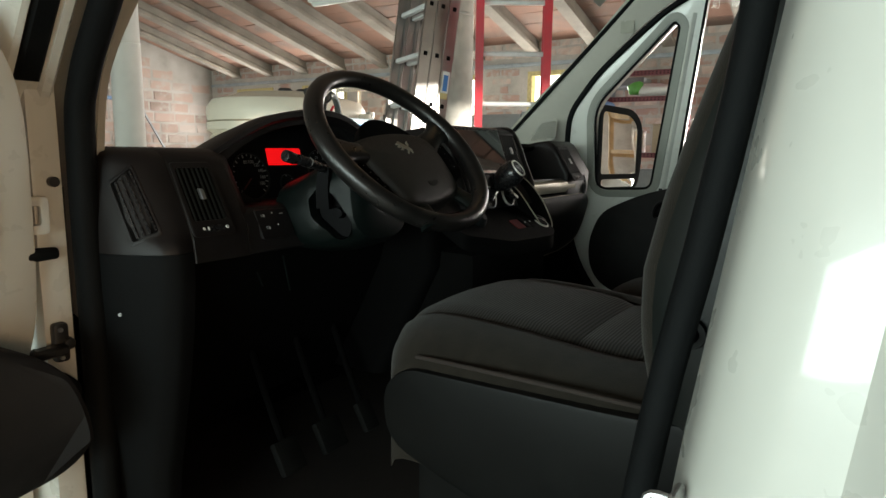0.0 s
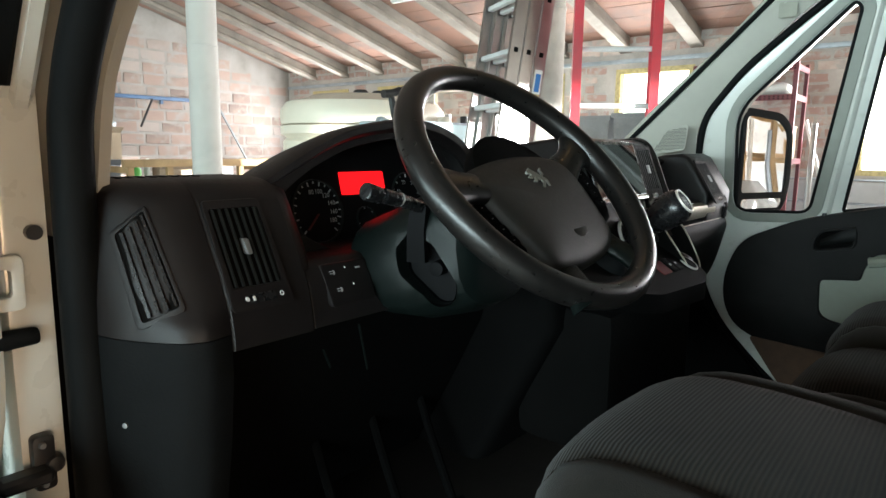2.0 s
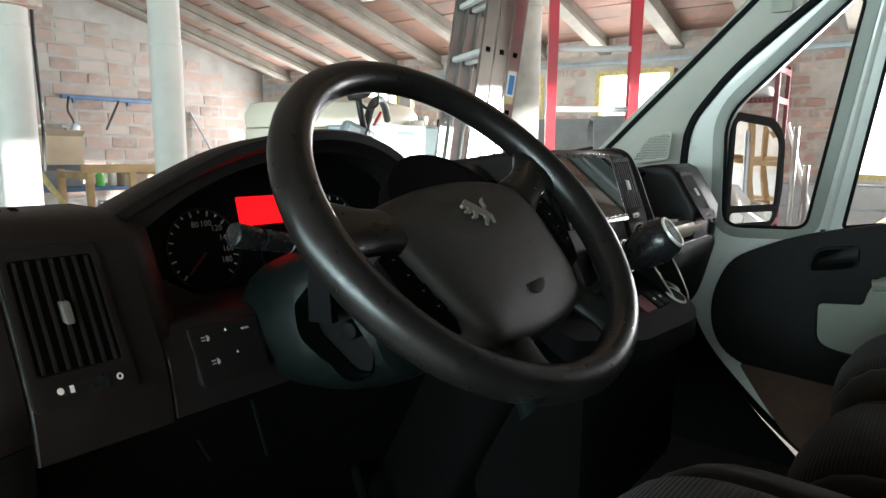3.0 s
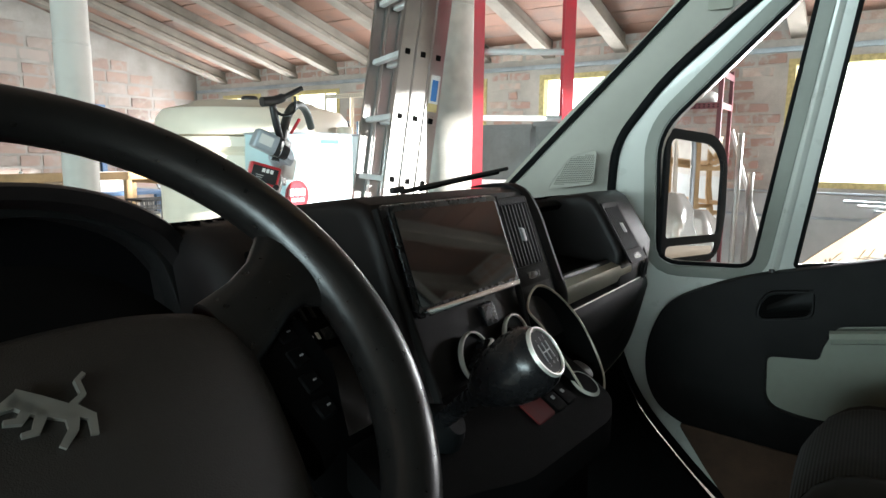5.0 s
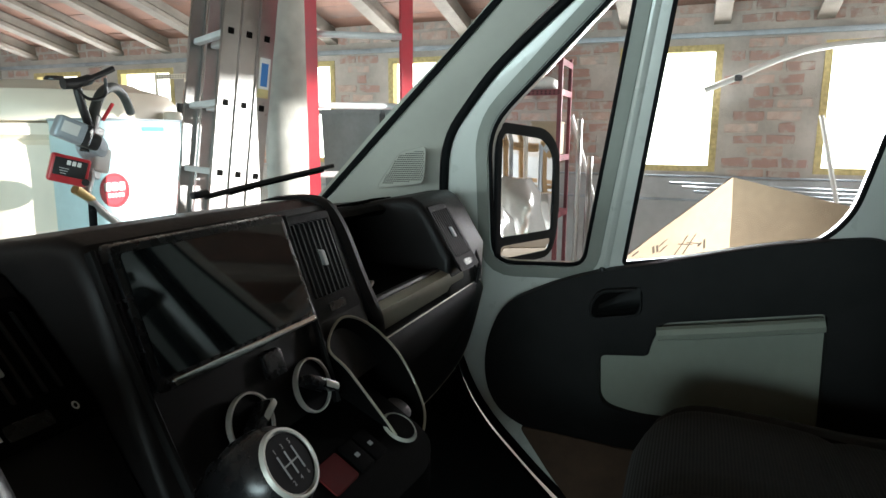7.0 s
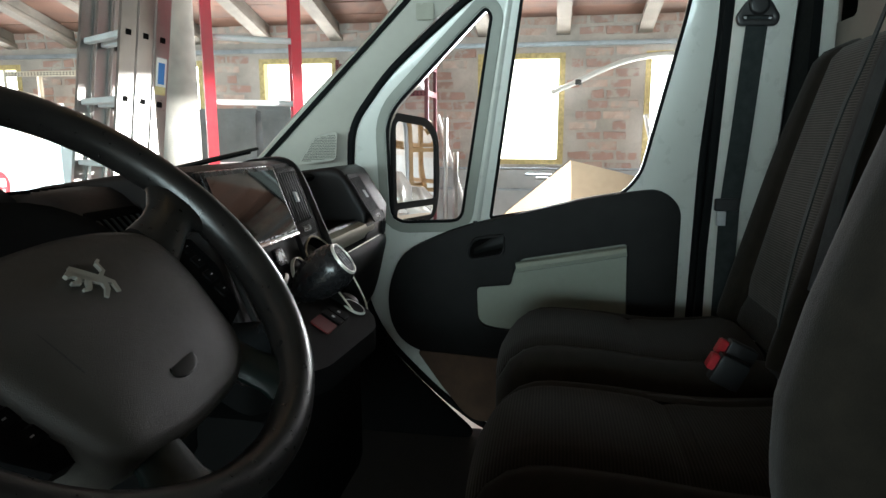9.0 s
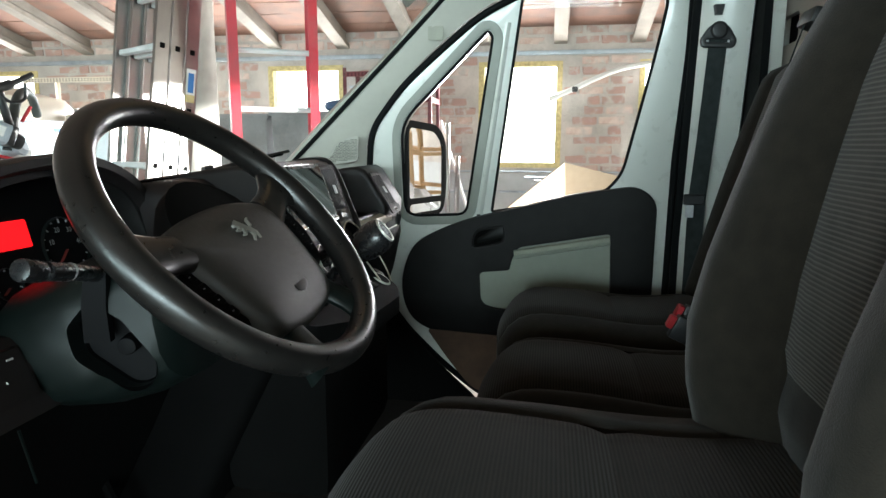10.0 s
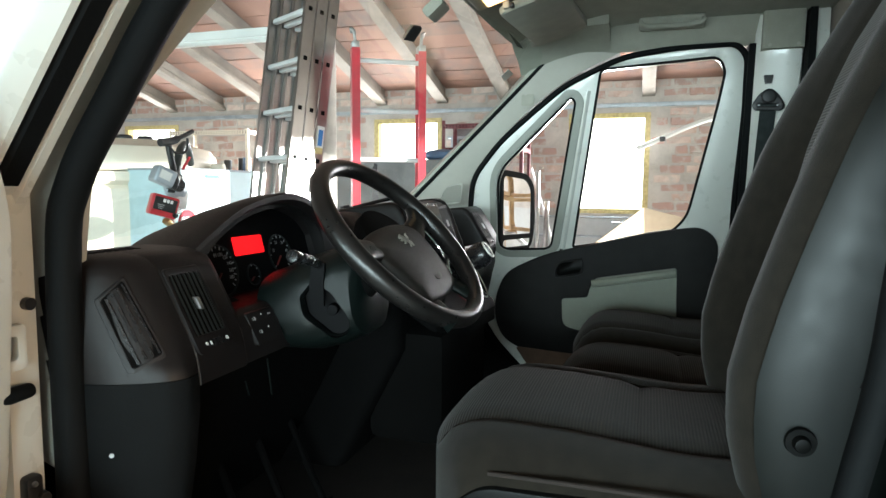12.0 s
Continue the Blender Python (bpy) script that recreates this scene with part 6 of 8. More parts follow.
def winged_front(cx, w, z0, z1):
    def fn(u, v, sink=0.0):
        z = z0 + (z1 - z0) * v
        a = abs(u)
        deep = 0.075 - 0.05 * min(1.0, max(0.0, (z - 1.25) / 0.4))
        k = min(1.0, max(0.0, (a - 0.34) / 0.40))
        y = bolster_y(z) - deep * (1 - k * k * (3 - 2 * k)) - 0.028 * max(0.0, (a - 0.80) / 0.20) ** 2.2 - 0.06 * (max(0, v - 0.93) / 0.07) ** 2
        taper = 1 - 0.22 * max(0, v - 0.55) ** 1.3 / 0.354
        return Vector((cx + u * w / 2 * taper, y - sink, z))
    return fn


def build_seat(name, label, cx, w, zt, y0, y1, by, bz0, bz1, lean, wing, curl, inner=0.56, group="", winged=False, crown=0.03, nose=0.075, bow=0.05):
    ob = thing(name, label, "seat", group=group)
    top = cushion_top(cx, w, zt, y0, y1, crown, 0.012, nose, bow)
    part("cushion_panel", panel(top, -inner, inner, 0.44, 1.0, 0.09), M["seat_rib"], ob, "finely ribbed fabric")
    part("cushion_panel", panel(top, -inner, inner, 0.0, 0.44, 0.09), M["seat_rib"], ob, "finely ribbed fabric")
    for a, b in ((-1.0, -inner), (inner, 1.0)):
        part("bolster", panel(top, a, b, 0.0, 1.0, 0.13), M["seat"], ob, "plain dark fabric")
    fr = winged_front(cx, w, bz0, bz1) if winged else back_front(cx, w, by, bz0, bz1, lean, wing, curl)
    lap, rib = (0.40, 0.20) if winged else (0.5, 0.16)
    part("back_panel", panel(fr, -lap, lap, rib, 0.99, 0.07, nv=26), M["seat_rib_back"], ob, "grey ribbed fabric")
    part("lumbar_panel", panel(fr, -lap, lap, 0.0, rib, 0.07), M["seat"], ob)
    for a, b in ((-1.0, -lap), (lap, 1.0)):
        part("back_bolster", panel(fr, a, b, 0.0, 0.99, 0.075, nv=30, nu=20), M["seat"], ob, "plain dark fabric")
    rear = lambda i, j: fr(-0.97 + 1.94 * i, 0.01 + 0.97 * j, 0.07)
    part("back_shell", skin(rear, lambda i, j: rear(i, j) + Vector((0, -0.045, 0)), 10, 14), M["seat_plastic"], ob, "moulded plastic back shell")
    return ob


ds = build_seat("driver_seat", "dark ribbed fabric driver's seat with plastic side cover", -0.462, 0.49, 1.106, 0.17, 0.703, 0.300, 1.03, 1.86, 0.20, 0.080, 0.10, winged=True, crown=0.018, nose=0.05, bow=0.14)
cover = rounded([(0.16, 1.04), (0.20, 1.075), (0.30, 1.066), (0.595, 1.061), (0.632, 1.030), (0.630, 0.95), (0.45, 0.89), (0.20, 0.89)], [0.02, 0.03, 0.1, 0.03, 0.03, 0.04, 0.1, 0.03], 4)
part("side_cover", plate(cover, [], lambda u, v, w: (-0.712 + 0.05 * max(0, 1.0 - v) + w, u, v), 0.03, bevel=0.006), M["seat_plastic"], ds, "scuffed dark plastic side cover")
part("side_piping", tube(curve([(-0.706, 0.25, 1.079), (-0.708, 0.42, 1.080), (-0.705, 0.53, 1.078), (-0.698, 0.585, 1.074)], 6), 0.0028, 8), M["brown_floor"], ds, "reddish worn piping")
part("seat_base", span(-0.68, -0.24, 0.15, 0.60, 0.60, 0.99, 0.02), M["seat_plastic"], ds)
for k in range(2):
    part("seat_lever", box(0.02, 0.105, 0.045, 0.006, 2, pose(-0.688, 0.42 - 0.115 * k, 0.90, 0, 6)), M["dash_gloss"], ds, "black pull lever")
part("recline_knob", cyl(0.010, 0.020, 18, 0.008, pose(-0.728, 0.240, 1.172, 0, -90), bevel=0.003), M["seat_plastic"], ds)
part("recline_bezel", lathe([(0.011, -0.002), (0.016, 0.0), (0.015, 0.004), (0.011, 0.004)], 24, pose(-0.724, 0.240, 1.172, 0, -90)), M["seat_plastic"], ds)
part("belt_guide", tube([(-0.726, 0.188, 1.242), (-0.726, 0.168, 1.236)], [0.006, 0.005], 10), M["seat_plastic"], ds)
part("belt_stalk", tube([(-0.20, 0.18, 1.04), (-0.19, 0.22, 1.13)], 0.012, 10), M["dash_gloss"], ds)
shield = []
for k in range(19):
    z = 1.05 + 0.80 * k / 18
    yf, taper = bolster_y(z) - 0.022, 0.22 * max(0, (z - 1.03) / 0.83 - 0.55) ** 1.3 / 0.354 * 0.245
    shield.append([Vector((-0.704 + taper - 0.022 * math.sin(math.pi * min(1, q * 1.25)) ** 0.8 * min(1, (1.92 - z) * 6), yf - 0.26 * q, z)) for q in (0, 0.04, 0.10, 0.2, 0.35, 0.5, 0.65, 0.8)] + [Vector((-0.66 + taper, yf - 0.25, z)), Vector((-0.66 + taper, yf - 0.03, z))])
part("side_shield", loft(shield), M["vinyl"], ds, "smooth grey-green vinyl side")

build_seat("passenger_seat", "dark ribbed fabric middle seat of the double bench", 0.045, 0.45, 1.035, 0.10, 0.60, 0.10, 1.00, 1.635, 0.215, 0.035, 0.05, group="passenger seats")
build_seat("passenger_seat", "dark ribbed fabric outer seat of the double bench", 0.515, 0.46, 1.035, 0.10, 0.60, 0.10, 1.00, 1.645, 0.225, 0.035, 0.05, group="passenger seats")
part("seat_base", span(-0.16, 0.72, 0.08, 0.54, 0.60, 0.90, 0.02), M["seat_plastic"], bpy.data.objects["passenger_seat"])

# seat belts
belt = thing("seat_belt", "dark webbing seat belt hanging on the door pillar", "seat belt")
tri = rounded([(0.102, 1.710), (0.096, 1.690), (0.014, 1.688), (0.009, 1.708), (0.036, 1.752), (0.076, 1.752)], [0.008, 0.012, 0.012, 0.008, 0.02, 0.02], 5)
slot = rounded([(0.086, 1.711), (0.026, 1.709), (0.026, 1.702), (0.086, 1.704)], 0.003, 3)
part("anchor_cover", plate(tri, [slot], lambda u, v, w: (0.778 - w, u, v), 0.020, bevel=0.005), M["black_plastic"], belt)
part("anchor_boss", cyl(0.024, 0.006, 24, 0.018, pose(0.756, 0.056, 1.733, 0, -90), bevel=0.003), M["black_plastic"], belt)
part("guide_loop", plate(slot, [], lambda u, v, w: (0.774 - w, u, v), 0.004), M["steel"], belt)
part("adjuster", loft([[Vector((x, 0.059 + k * h, z)) for h, z in ((-0.013, 1.797), (0.013, 1.797), (0.008, 1.772), (-0.008, 1.772))] for x, k in ((0.775, 1.0), (0.758, 1.0), (0.754, 0.8))]), M["black_plastic"], belt)
part("webbing", loft([[Vector((x, y - 0.023, z)), Vector((x, y + 0.023, z)), Vector((x + 0.002, y + 0.023, z)), Vector((x + 0.002, y - 0.023, z))] for x, y, z in ((0.765, 0.055, 1.715), (0.772, 0.060, 1.60), (0.785, 0.066, 1.45), (0.80, 0.075, 1.28), (0.805, 0.075, 0.95))]), M["belt"], belt, "ribbed dark webbing")
part("tongue", box(0.012, 0.055, 0.03, 0.003, 1, pose(0.79, 0.085, 1.285)), M["black_plastic"], belt)
part("tongue_plate", box(0.004, 0.022, 0.035, 0.001, 1, pose(0.79, 0.095, 1.252)), M["steel"], belt)
for x, y, z in ((0.285, 0.18, 1.075), (0.255, 0.20, 1.06)):
    bk = thing("seat_belt_buckle", "black seat belt buckle with red button", "buckle", group="belt buckles")
    part("buckle_body", box(0.026, 0.05, 0.05, 0.005, 2, pose(x, y, z, 25)), M["black_plastic"], bk)
    part("buckle_button", box(0.022, 0.014, 0.028, 0.003, 1, pose(x, y + 0.026, z + 0.018, 25)), M["red_plastic"], bk, "red release button")
strap = thing("shoulder_belt", "dark seat belt strap over the middle backrest", "seat belt")
part("webbing", loft([[Vector((x - 0.023, y, z)), Vector((x + 0.023, y, z)), Vector((x + 0.023, y - 0.003, z)), Vector((x - 0.023, y - 0.003, z))] for x, y, z in ((0.27, -0.08, 1.76), (0.27, -0.02, 1.66), (0.265, 0.015, 1.55), (0.26, 0.05, 1.40), (0.25, 0.085, 1.2))]), M["belt"], strap)

# head restraint tops and partition fittings
for x in (-0.46,):
    hr = thing("head_restraint", "dark fabric head restraint on top of a backrest", "head restraint", group="head restraints")
    part("pad", cushion(0.27, 0.10, 0.17, 8, 3.2, 0, pose(x, 0.02 if x < -0.2 else -0.085, 1.93 if x < -0.2 else 1.80, 8)), M["seat"], hr)
    for s in (1, -1):
        part("post", tube([(x + s * 0.06, (0.03 if x < -0.2 else -0.08), 1.83 if x < -0.2 else 1.66), (x + s * 0.06, (0.025 if x < -0.2 else -0.085), 1.92 if x < -0.2 else 1.78)], 0.006, 8), M["steel"], hr)

# sun visors, lamp, grab handle under the roof
vis = thing("sun_visor", "beige padded sun visor folded up", "sun visor", group="sun visors")
v_line = rounded(rect(-0.20, 0.20, -0.085, 0.085), [0.03, 0.05, 0.02, 0.02], 5)
v_set = pose(0.375, 0.690, 1.917, -16, 0, -5)
part("visor_pad", loft([[v_set @ Vector((q[0] * k, q[1] * (1 - (1 - k) * 2), h)) for q in v_line] for k, h in ((0.975, -0.011), (0.992, -0.008), (1.0, 0.0), (0.992, 0.008), (0.975, 0.011))]), M["headliner"], vis)
part("visor_clip", box(0.03, 0.018, 0.02, 0.005, 2, pose(0.185, 0.765, 1.906)), M["pillar_trim"], vis)
part("visor_pivot", box(0.05, 0.022, 0.02, 0.007, 2, pose(0.585, 0.765, 1.902, 0, 8)), M["headliner"], vis)
copy_thing(vis, pose(-0.76, 0, 0))
lamp = thing("roof_lamp", "lit roof lamp by the windscreen header", "lamp")
part("lamp_housing", box(0.22, 0.13, 0.032, 0.014, 3, pose(0.075, 0.785, 1.928, -18)), M["headliner"], lamp)
part("lamp_lens", box(0.075, 0.055, 0.014, 0.006, 2, pose(0.125, 0.785, 1.912, -18)), M["lamp_glow"], lamp, "warm glowing lens")
part("lamp_lens", box(0.075, 0.055, 0.014, 0.006, 2, pose(0.03, 0.785, 1.912, -18)), M["white_plastic"], lamp, "unlit pale lens")
part("lamp_switch", box(0.022, 0.012, 0.012, 0.004, 2, pose(0.165, 0.748, 1.900)), M["dash"], lamp)
part("sensor_cover", box(0.065, 0.055, 0.03, 0.010, 2, pose(0.07, 0.918, 1.878, -40)), M["headliner"], van, "small beige cover on the windscreen")
part("windscreen_tag", box(0.034, 0.044, 0.010, 0.003, 2, pose(0.075, 0.982, 1.826, -40, 0, -30)), M["black_plastic"], van, "small black tag on the glass")
part("windscreen_sticker", box(0.045, 0.035, 0.0015, 0, 1, pose(0.69, 0.872, 1.822, -43, 12, -8)), M["pillar_trim"], van, "small pale sticker on the glass")
grab = thing("grab_handle", "beige grab handle folded against the roof lining", "handle")
part("handle_base", box(0.022, 0.20, 0.045, 0.010, 3, pose(0.742, 0.35, 1.972, 0, -32)), M["headliner"], grab)
part("handle_bar", tube(curve([(0.722, 0.445, 1.975), (0.712, 0.42, 1.957), (0.712, 0.28, 1.957), (0.722, 0.255, 1.975)], 6), 0.008, 8), M["headliner"], grab)

# beige lining on the partition and the middle seat's belt
part("partition_lining", plate(rounded(rect(0.02, 0.88, 1.10, 1.985), 0.02, 4), [rounded(rect(0.655, 0.80, 1.688, 1.758), 0.015, 3)], lambda u, v, w: (u, -0.100 - w, v), 0.02, bevel=0.004), M["beige_lining"], van, "beige moulded lining")
part("lining_recess", plate(rect(0.64, 0.815, 1.675, 1.77), [], lambda u, v, w: (u, -0.135 - w, v), 0.004), M["dark"], van)
strap_line = curve([(0.170, 0.055, 1.640), (0.178, 0.080, 1.543), (0.196, 0.100, 1.455), (0.204, 0.132, 1.285), (0.200, 0.150, 1.16)], 6)
part("belt_webbing", loft([[p + Vector((dx, dy, 0)) for dx, dy in ((-0.021, 0.006), (0.021, -0.006), (0.021, -0.0085), (-0.021, 0.0035))] for p in strap_line]), M["belt"], bpy.data.objects["passenger_seat"], "dark grey belt webbing")
part("belt_outlet", box(0.07, 0.05, 0.03, 0.008, 2, pose(0.165, 0.03, 1.648, 20)), M["black_plastic"], bpy.data.objects["passenger_seat"])

# ---- large garage things ----
tank = thing("water_tank", "large cream plastic barrel tank with a lid", "tank", pose(2.45, 4.20, 0))
part("barrel", lathe([(0.48, 0.0), (0.55, 0.03), (0.60, 0.30), (0.625, 0.80), (0.632, 1.30), (0.625, 1.42), (0.60, 1.445), (0.625, 1.465), (0.645, 1.475), (0.645, 1.535), (0.60, 1.54)], 64), M["poly_tank"], tank)
part("lid", lathe([(0.60, 1.54), (0.640, 1.548), (0.648, 1.61), (0.642, 1.66), (0.60, 1.715), (0.44, 1.755), (0.40, 1.775), (0.0, 1.785)], 64), M["poly_tank"], tank)
for k, (x, y) in enumerate(((-0.12, -0.10), (0.02, -0.16), (0.12, -0.06))):
    part("lid_cap", lathe([(0.055, 1.775), (0.058, 1.80), (0.045, 1.815), (0.0, 1.818)], 18, pose(x, y, 0)), M["black_plastic"], tank)

fuel = thing("fuel_tank", "pale blue steel fuel tank with a sticker", "tank", pose(2.42, 3.52, 0))
body_line = rounded(rect(-0.44, 0.46, -0.26, 0.30), 0.16, 8)
part("tank_body", plate(body_line, [], lambda u, v, w: (u, v, w), 1.56, bevel=0.008), M["blue_steel"], fuel)
part("tank_rim", tube([(u, v, 1.553) for u, v in body_line], 0.008, 6, True), M["galvanised"], fuel)
part("sticker", span(-0.27, -0.12, -0.2635, -0.2605, 1.36, 1.52), M["paper"], fuel)
part("sticker_band", span(-0.27, -0.12, -0.2655, -0.2632, 1.495, 1.52), M["blue_print"], fuel)
for k in range(4):
    part("sticker_line", span(-0.26, -0.15 + 0.01 * (k % 2), -0.2655, -0.2632, 1.47 - 0.022 * k, 1.475 - 0.022 * k), M["grey_marks"], fuel)
part("filler_neck", lathe([(0.05, 1.56), (0.055, 1.58), (0.05, 1.61), (0.03, 1.615)], 18, pose(0.22, 0.0, 0)), M["poly_tank"], fuel)
# roundel with a red ring
ring = [[(0.085 * k * math.cos(a), 0.085 * k * math.sin(a)) for a in (2 * math.pi * i / 40 for i in range(40))] for k in (1.0, 0.82)]
disc_at = lambda u, v, w: (-0.50 + u, -0.30 - w, 1.205 + v)
part("roundel", plate(ring[0], [], disc_at, 0.006), M["red_paint"], fuel, "red round sign with a white band")
part("roundel_ring", plate(ring[0], [ring[1]], disc_at, 0.008), M["red_plastic"], fuel)
for k in range(3):
    part("roundel_mark", plate(rounded(rect(-0.062 + 0.042 * k, -0.026 + 0.042 * k, -0.002, 0.040), 0.008, 2), [], disc_at, 0.009), M["paper"], fuel)
for k in range(5):
    part("roundel_bar", plate(rect(-0.045 + 0.02 * k, -0.032 + 0.02 * k, -0.034, -0.014), [], disc_at, 0.009), M["paper"], fuel)
part("roundel_bracket", span(-0.53, -0.43, -0.30, -0.255, 1.19, 1.22), M["galvanised"], fuel)

pump = thing("fuel_pump", "fuel transfer pump with hose, nozzle and red meter", "pump", pose(-0.12, 0, 0))
part("bracket", tube([(1.99, 3.24, 1.56), (1.93, 3.20, 1.52), (1.86, 3.18, 1.40)], 0.022, 10), M["black_plastic"], pump)
MO = Matrix.Translation((1.80, 3.17, 1.492)) @ pose(0, 0, 0, 0, 0, -25) @ pose(0, 0, 0, 0, 24)
part("motor", box(0.15, 0.10, 0.10, 0.016, 3, MO), M["galvanised"], pump, "grey boxed motor")
part("motor_label", box(0.07, 0.003, 0.05, 0.001, 1, MO @ pose(-0.02, -0.0515, 0.004)), M["paper"], pump)
part("motor_band", box(0.035, 0.104, 0.104, 0.012, 2, MO @ pose(0.055, 0, 0)), M["black_plastic"], pump)
part("motor_cap", cyl(0.042, 0.05, 20, 0.036, MO @ pose(0.095, 0, -0.01, 0, 90), bevel=0.008), M["black_plastic"], pump)
part("union_nut", lathe([(0.026, -0.02), (0.034, -0.016), (0.034, 0.016), (0.026, 0.02)], 6, Matrix.Translation((1.955, 3.205, 1.49)) @ pose(0, 0, 0, 0, 20)), M["steel"], pump)
part("union_nut", lathe([(0.024, -0.02), (0.031, -0.016), (0.031, 0.016), (0.024, 0.02)], 6, Matrix.Translation((1.905, 3.19, 1.29)) @ pose(0, 0, 0, 0, 15)), M["steel"], pump)
part("pump_head", lathe([(0.05, -0.05), (0.065, -0.03), (0.065, 0.03), (0.045, 0.05)], 20, Matrix.Translation((1.92, 3.20, 1.42)) @ pose(0, 0, 0, 65, 0, 20)), M["galvanised"], pump)
part("valve_body", box(0.09, 0.08, 0.12, 0.02, 3, pose(1.935, 3.19, 1.36, 0, 15)), M["white_plastic"], pump)
part("upright", tube(curve([(1.92, 3.20, 1.50), (1.88, 3.19, 1.60), (1.86, 3.19, 1.70), (1.88, 3.18, 1.72)], 5), 0.020, 10), M["black_plastic"], pump)
part("nozzle_grip", tube(curve([(1.79, 3.19, 1.70), (1.86, 3.18, 1.71), (1.92, 3.16, 1.735), (2.02, 3.14, 1.785)], 5), [0.026] * 5 + [0.024] * 5 + [0.014] * 6, 10), M["black_plastic"], pump)
part("nozzle_guard", tube(curve([(1.84, 3.18, 1.69), (1.90, 3.17, 1.64), (1.97, 3.15, 1.66), (1.98, 3.15, 1.74)], 5), 0.008, 8), M["black_plastic"], pump)
part("hose", tube(curve([(1.92, 3.20, 1.50), (1.97, 3.22, 1.60), (2.05, 3.26, 1.68), (2.18, 3.33, 1.715), (2.33, 3.43, 1.68), (2.43, 3.50, 1.60)], 8), 0.024, 12), M["hose_rubber"], pump, "thick black rubber hose")
part("hose_fitting", tube([(1.915, 3.198, 1.47), (1.955, 3.212, 1.56)], [0.030, 0.026], 12), M["steel"], pump)
part("lever", tube([(1.99, 3.20, 1.545), (2.045, 3.19, 1.625)], 0.009, 8), M["red_plastic"], pump, "red shut-off lever")
part("down_pipe", tube(curve([(1.90, 3.19, 1.38), (1.87, 3.17, 1.28), (1.84, 3.16, 1.20), (1.90, 3.15, 1.12), (2.02, 3.15, 1.02)], 6), 0.019, 10), M["steel"], pump)
part("brass_fitting", tube([(1.77, 3.15, 1.235), (1.86, 3.155, 1.175)], [0.024, 0.018], 10), M["brass"], pump, "brass hose coupling")
MT = Matrix.Translation((1.74, 3.14, 1.322)) @ pose(0, 0, 0, 0, 0, -32) @ pose(0, 0, 0, 0, 16) @ Matrix.Scale(0.78, 4)
part("meter", box(0.20, 0.10, 0.16, 0.018, 3, MT), M["red_plastic"], pump, "red flow meter")
part("meter_face", box(0.165, 0.006, 0.10, 0.004, 2, MT @ pose(0, -0.052, 0.012)), M["black_plastic"], pump)
for k in range(3):
    part("digit_window", box(0.020, 0.004, 0.026, 0.002, 1, MT @ pose(-0.012 + 0.026 * k, -0.056, 0.040)), M["paper"], pump)
part("meter_knob", cyl(0.022, 0.03, 16, 0.020, MT @ pose(0.09, -0.05, -0.05, 90), bevel=0.004), M["black_plastic"], pump)
for k in range(3):
    part("face_bar", box(0.05 - 0.01 * k, 0.003, 0.006, 0, 1, MT @ pose(-0.03, -0.056, 0.004 - 0.014 * k)), M["grey_marks"], pump)
drop = tube(curve([(1.86, 3.16, 1.18), (1.855, 3.16, 0.9), (1.87, 3.16, 0.4), (1.86, 3.14, 0.0)], 5), 0.018, 10)
part("suction_hose", drop, M["rubber"], pump)


def c_rail(x, depth, height, wide=0.022):
    """A channel-section ladder rail, open to the side."""
    sec = [(-wide / 2, -depth / 2), (wide / 2, -depth / 2), (wide / 2, -depth / 2 + 0.004), (-wide / 2 + 0.004, -depth / 2 + 0.004), (-wide / 2 + 0.004, depth / 2 - 0.004), (wide / 2, depth / 2 - 0.004), (wide / 2, depth / 2), (-wide / 2, depth / 2)]
    s = -1 if x > 0 else 1
    return loft([[Vector((x + s * a, b, z)) for a, b in sec] for z in (0, height)])


red = thing("red_ladder", "red fibreglass ladder with aluminium rungs", "ladder", pose(1.886, 1.806, 0, 0, 0, -57.5))
for s in (1, -1):
    r = part("rail", c_rail(s * 0.185, 0.085, 2.20, 0.044), M["red_paint"], red, "faded red rail")
    part("rail_cap", span(s * 0.185 - 0.02, s * 0.185 + 0.02, -0.042, 0.042, 2.20, 2.235, 0.006), M["steel"], r)
    part("top_hook", tube(curve([(s * 0.185, 0, 2.23), (s * 0.190, 0.0, 2.29), (s * 0.205, 0.015, 2.31), (s * 0.20, 0.03, 2.29)], 4), 0.009, 8), M["steel"], r)
    part("foot", span(s * 0.185 - 0.022, s * 0.185 + 0.022, -0.042, 0.042, 0.0, 0.04, 0.008), M["black_plastic"], r)
for k in range(8):
    part("rung", tube([(-0.18, 0, 0.243 + 0.271 * k), (0.18, 0, 0.243 + 0.271 * k)], 0.0145, 10, flat=0.9), M["skylit_alloy"], red, "aluminium rung paled for the sky light on it")

# triple extension ladder leaning slightly
ALU = Matrix.Translation((1.518, 2.517, 0.0)) @ pose(0, 0, 0, 0, 0, -120) @ pose(0, 0, 0, -7.7)
alu = thing("aluminium_ladder", "three-part aluminium extension ladder standing upright", "ladder", ALU)
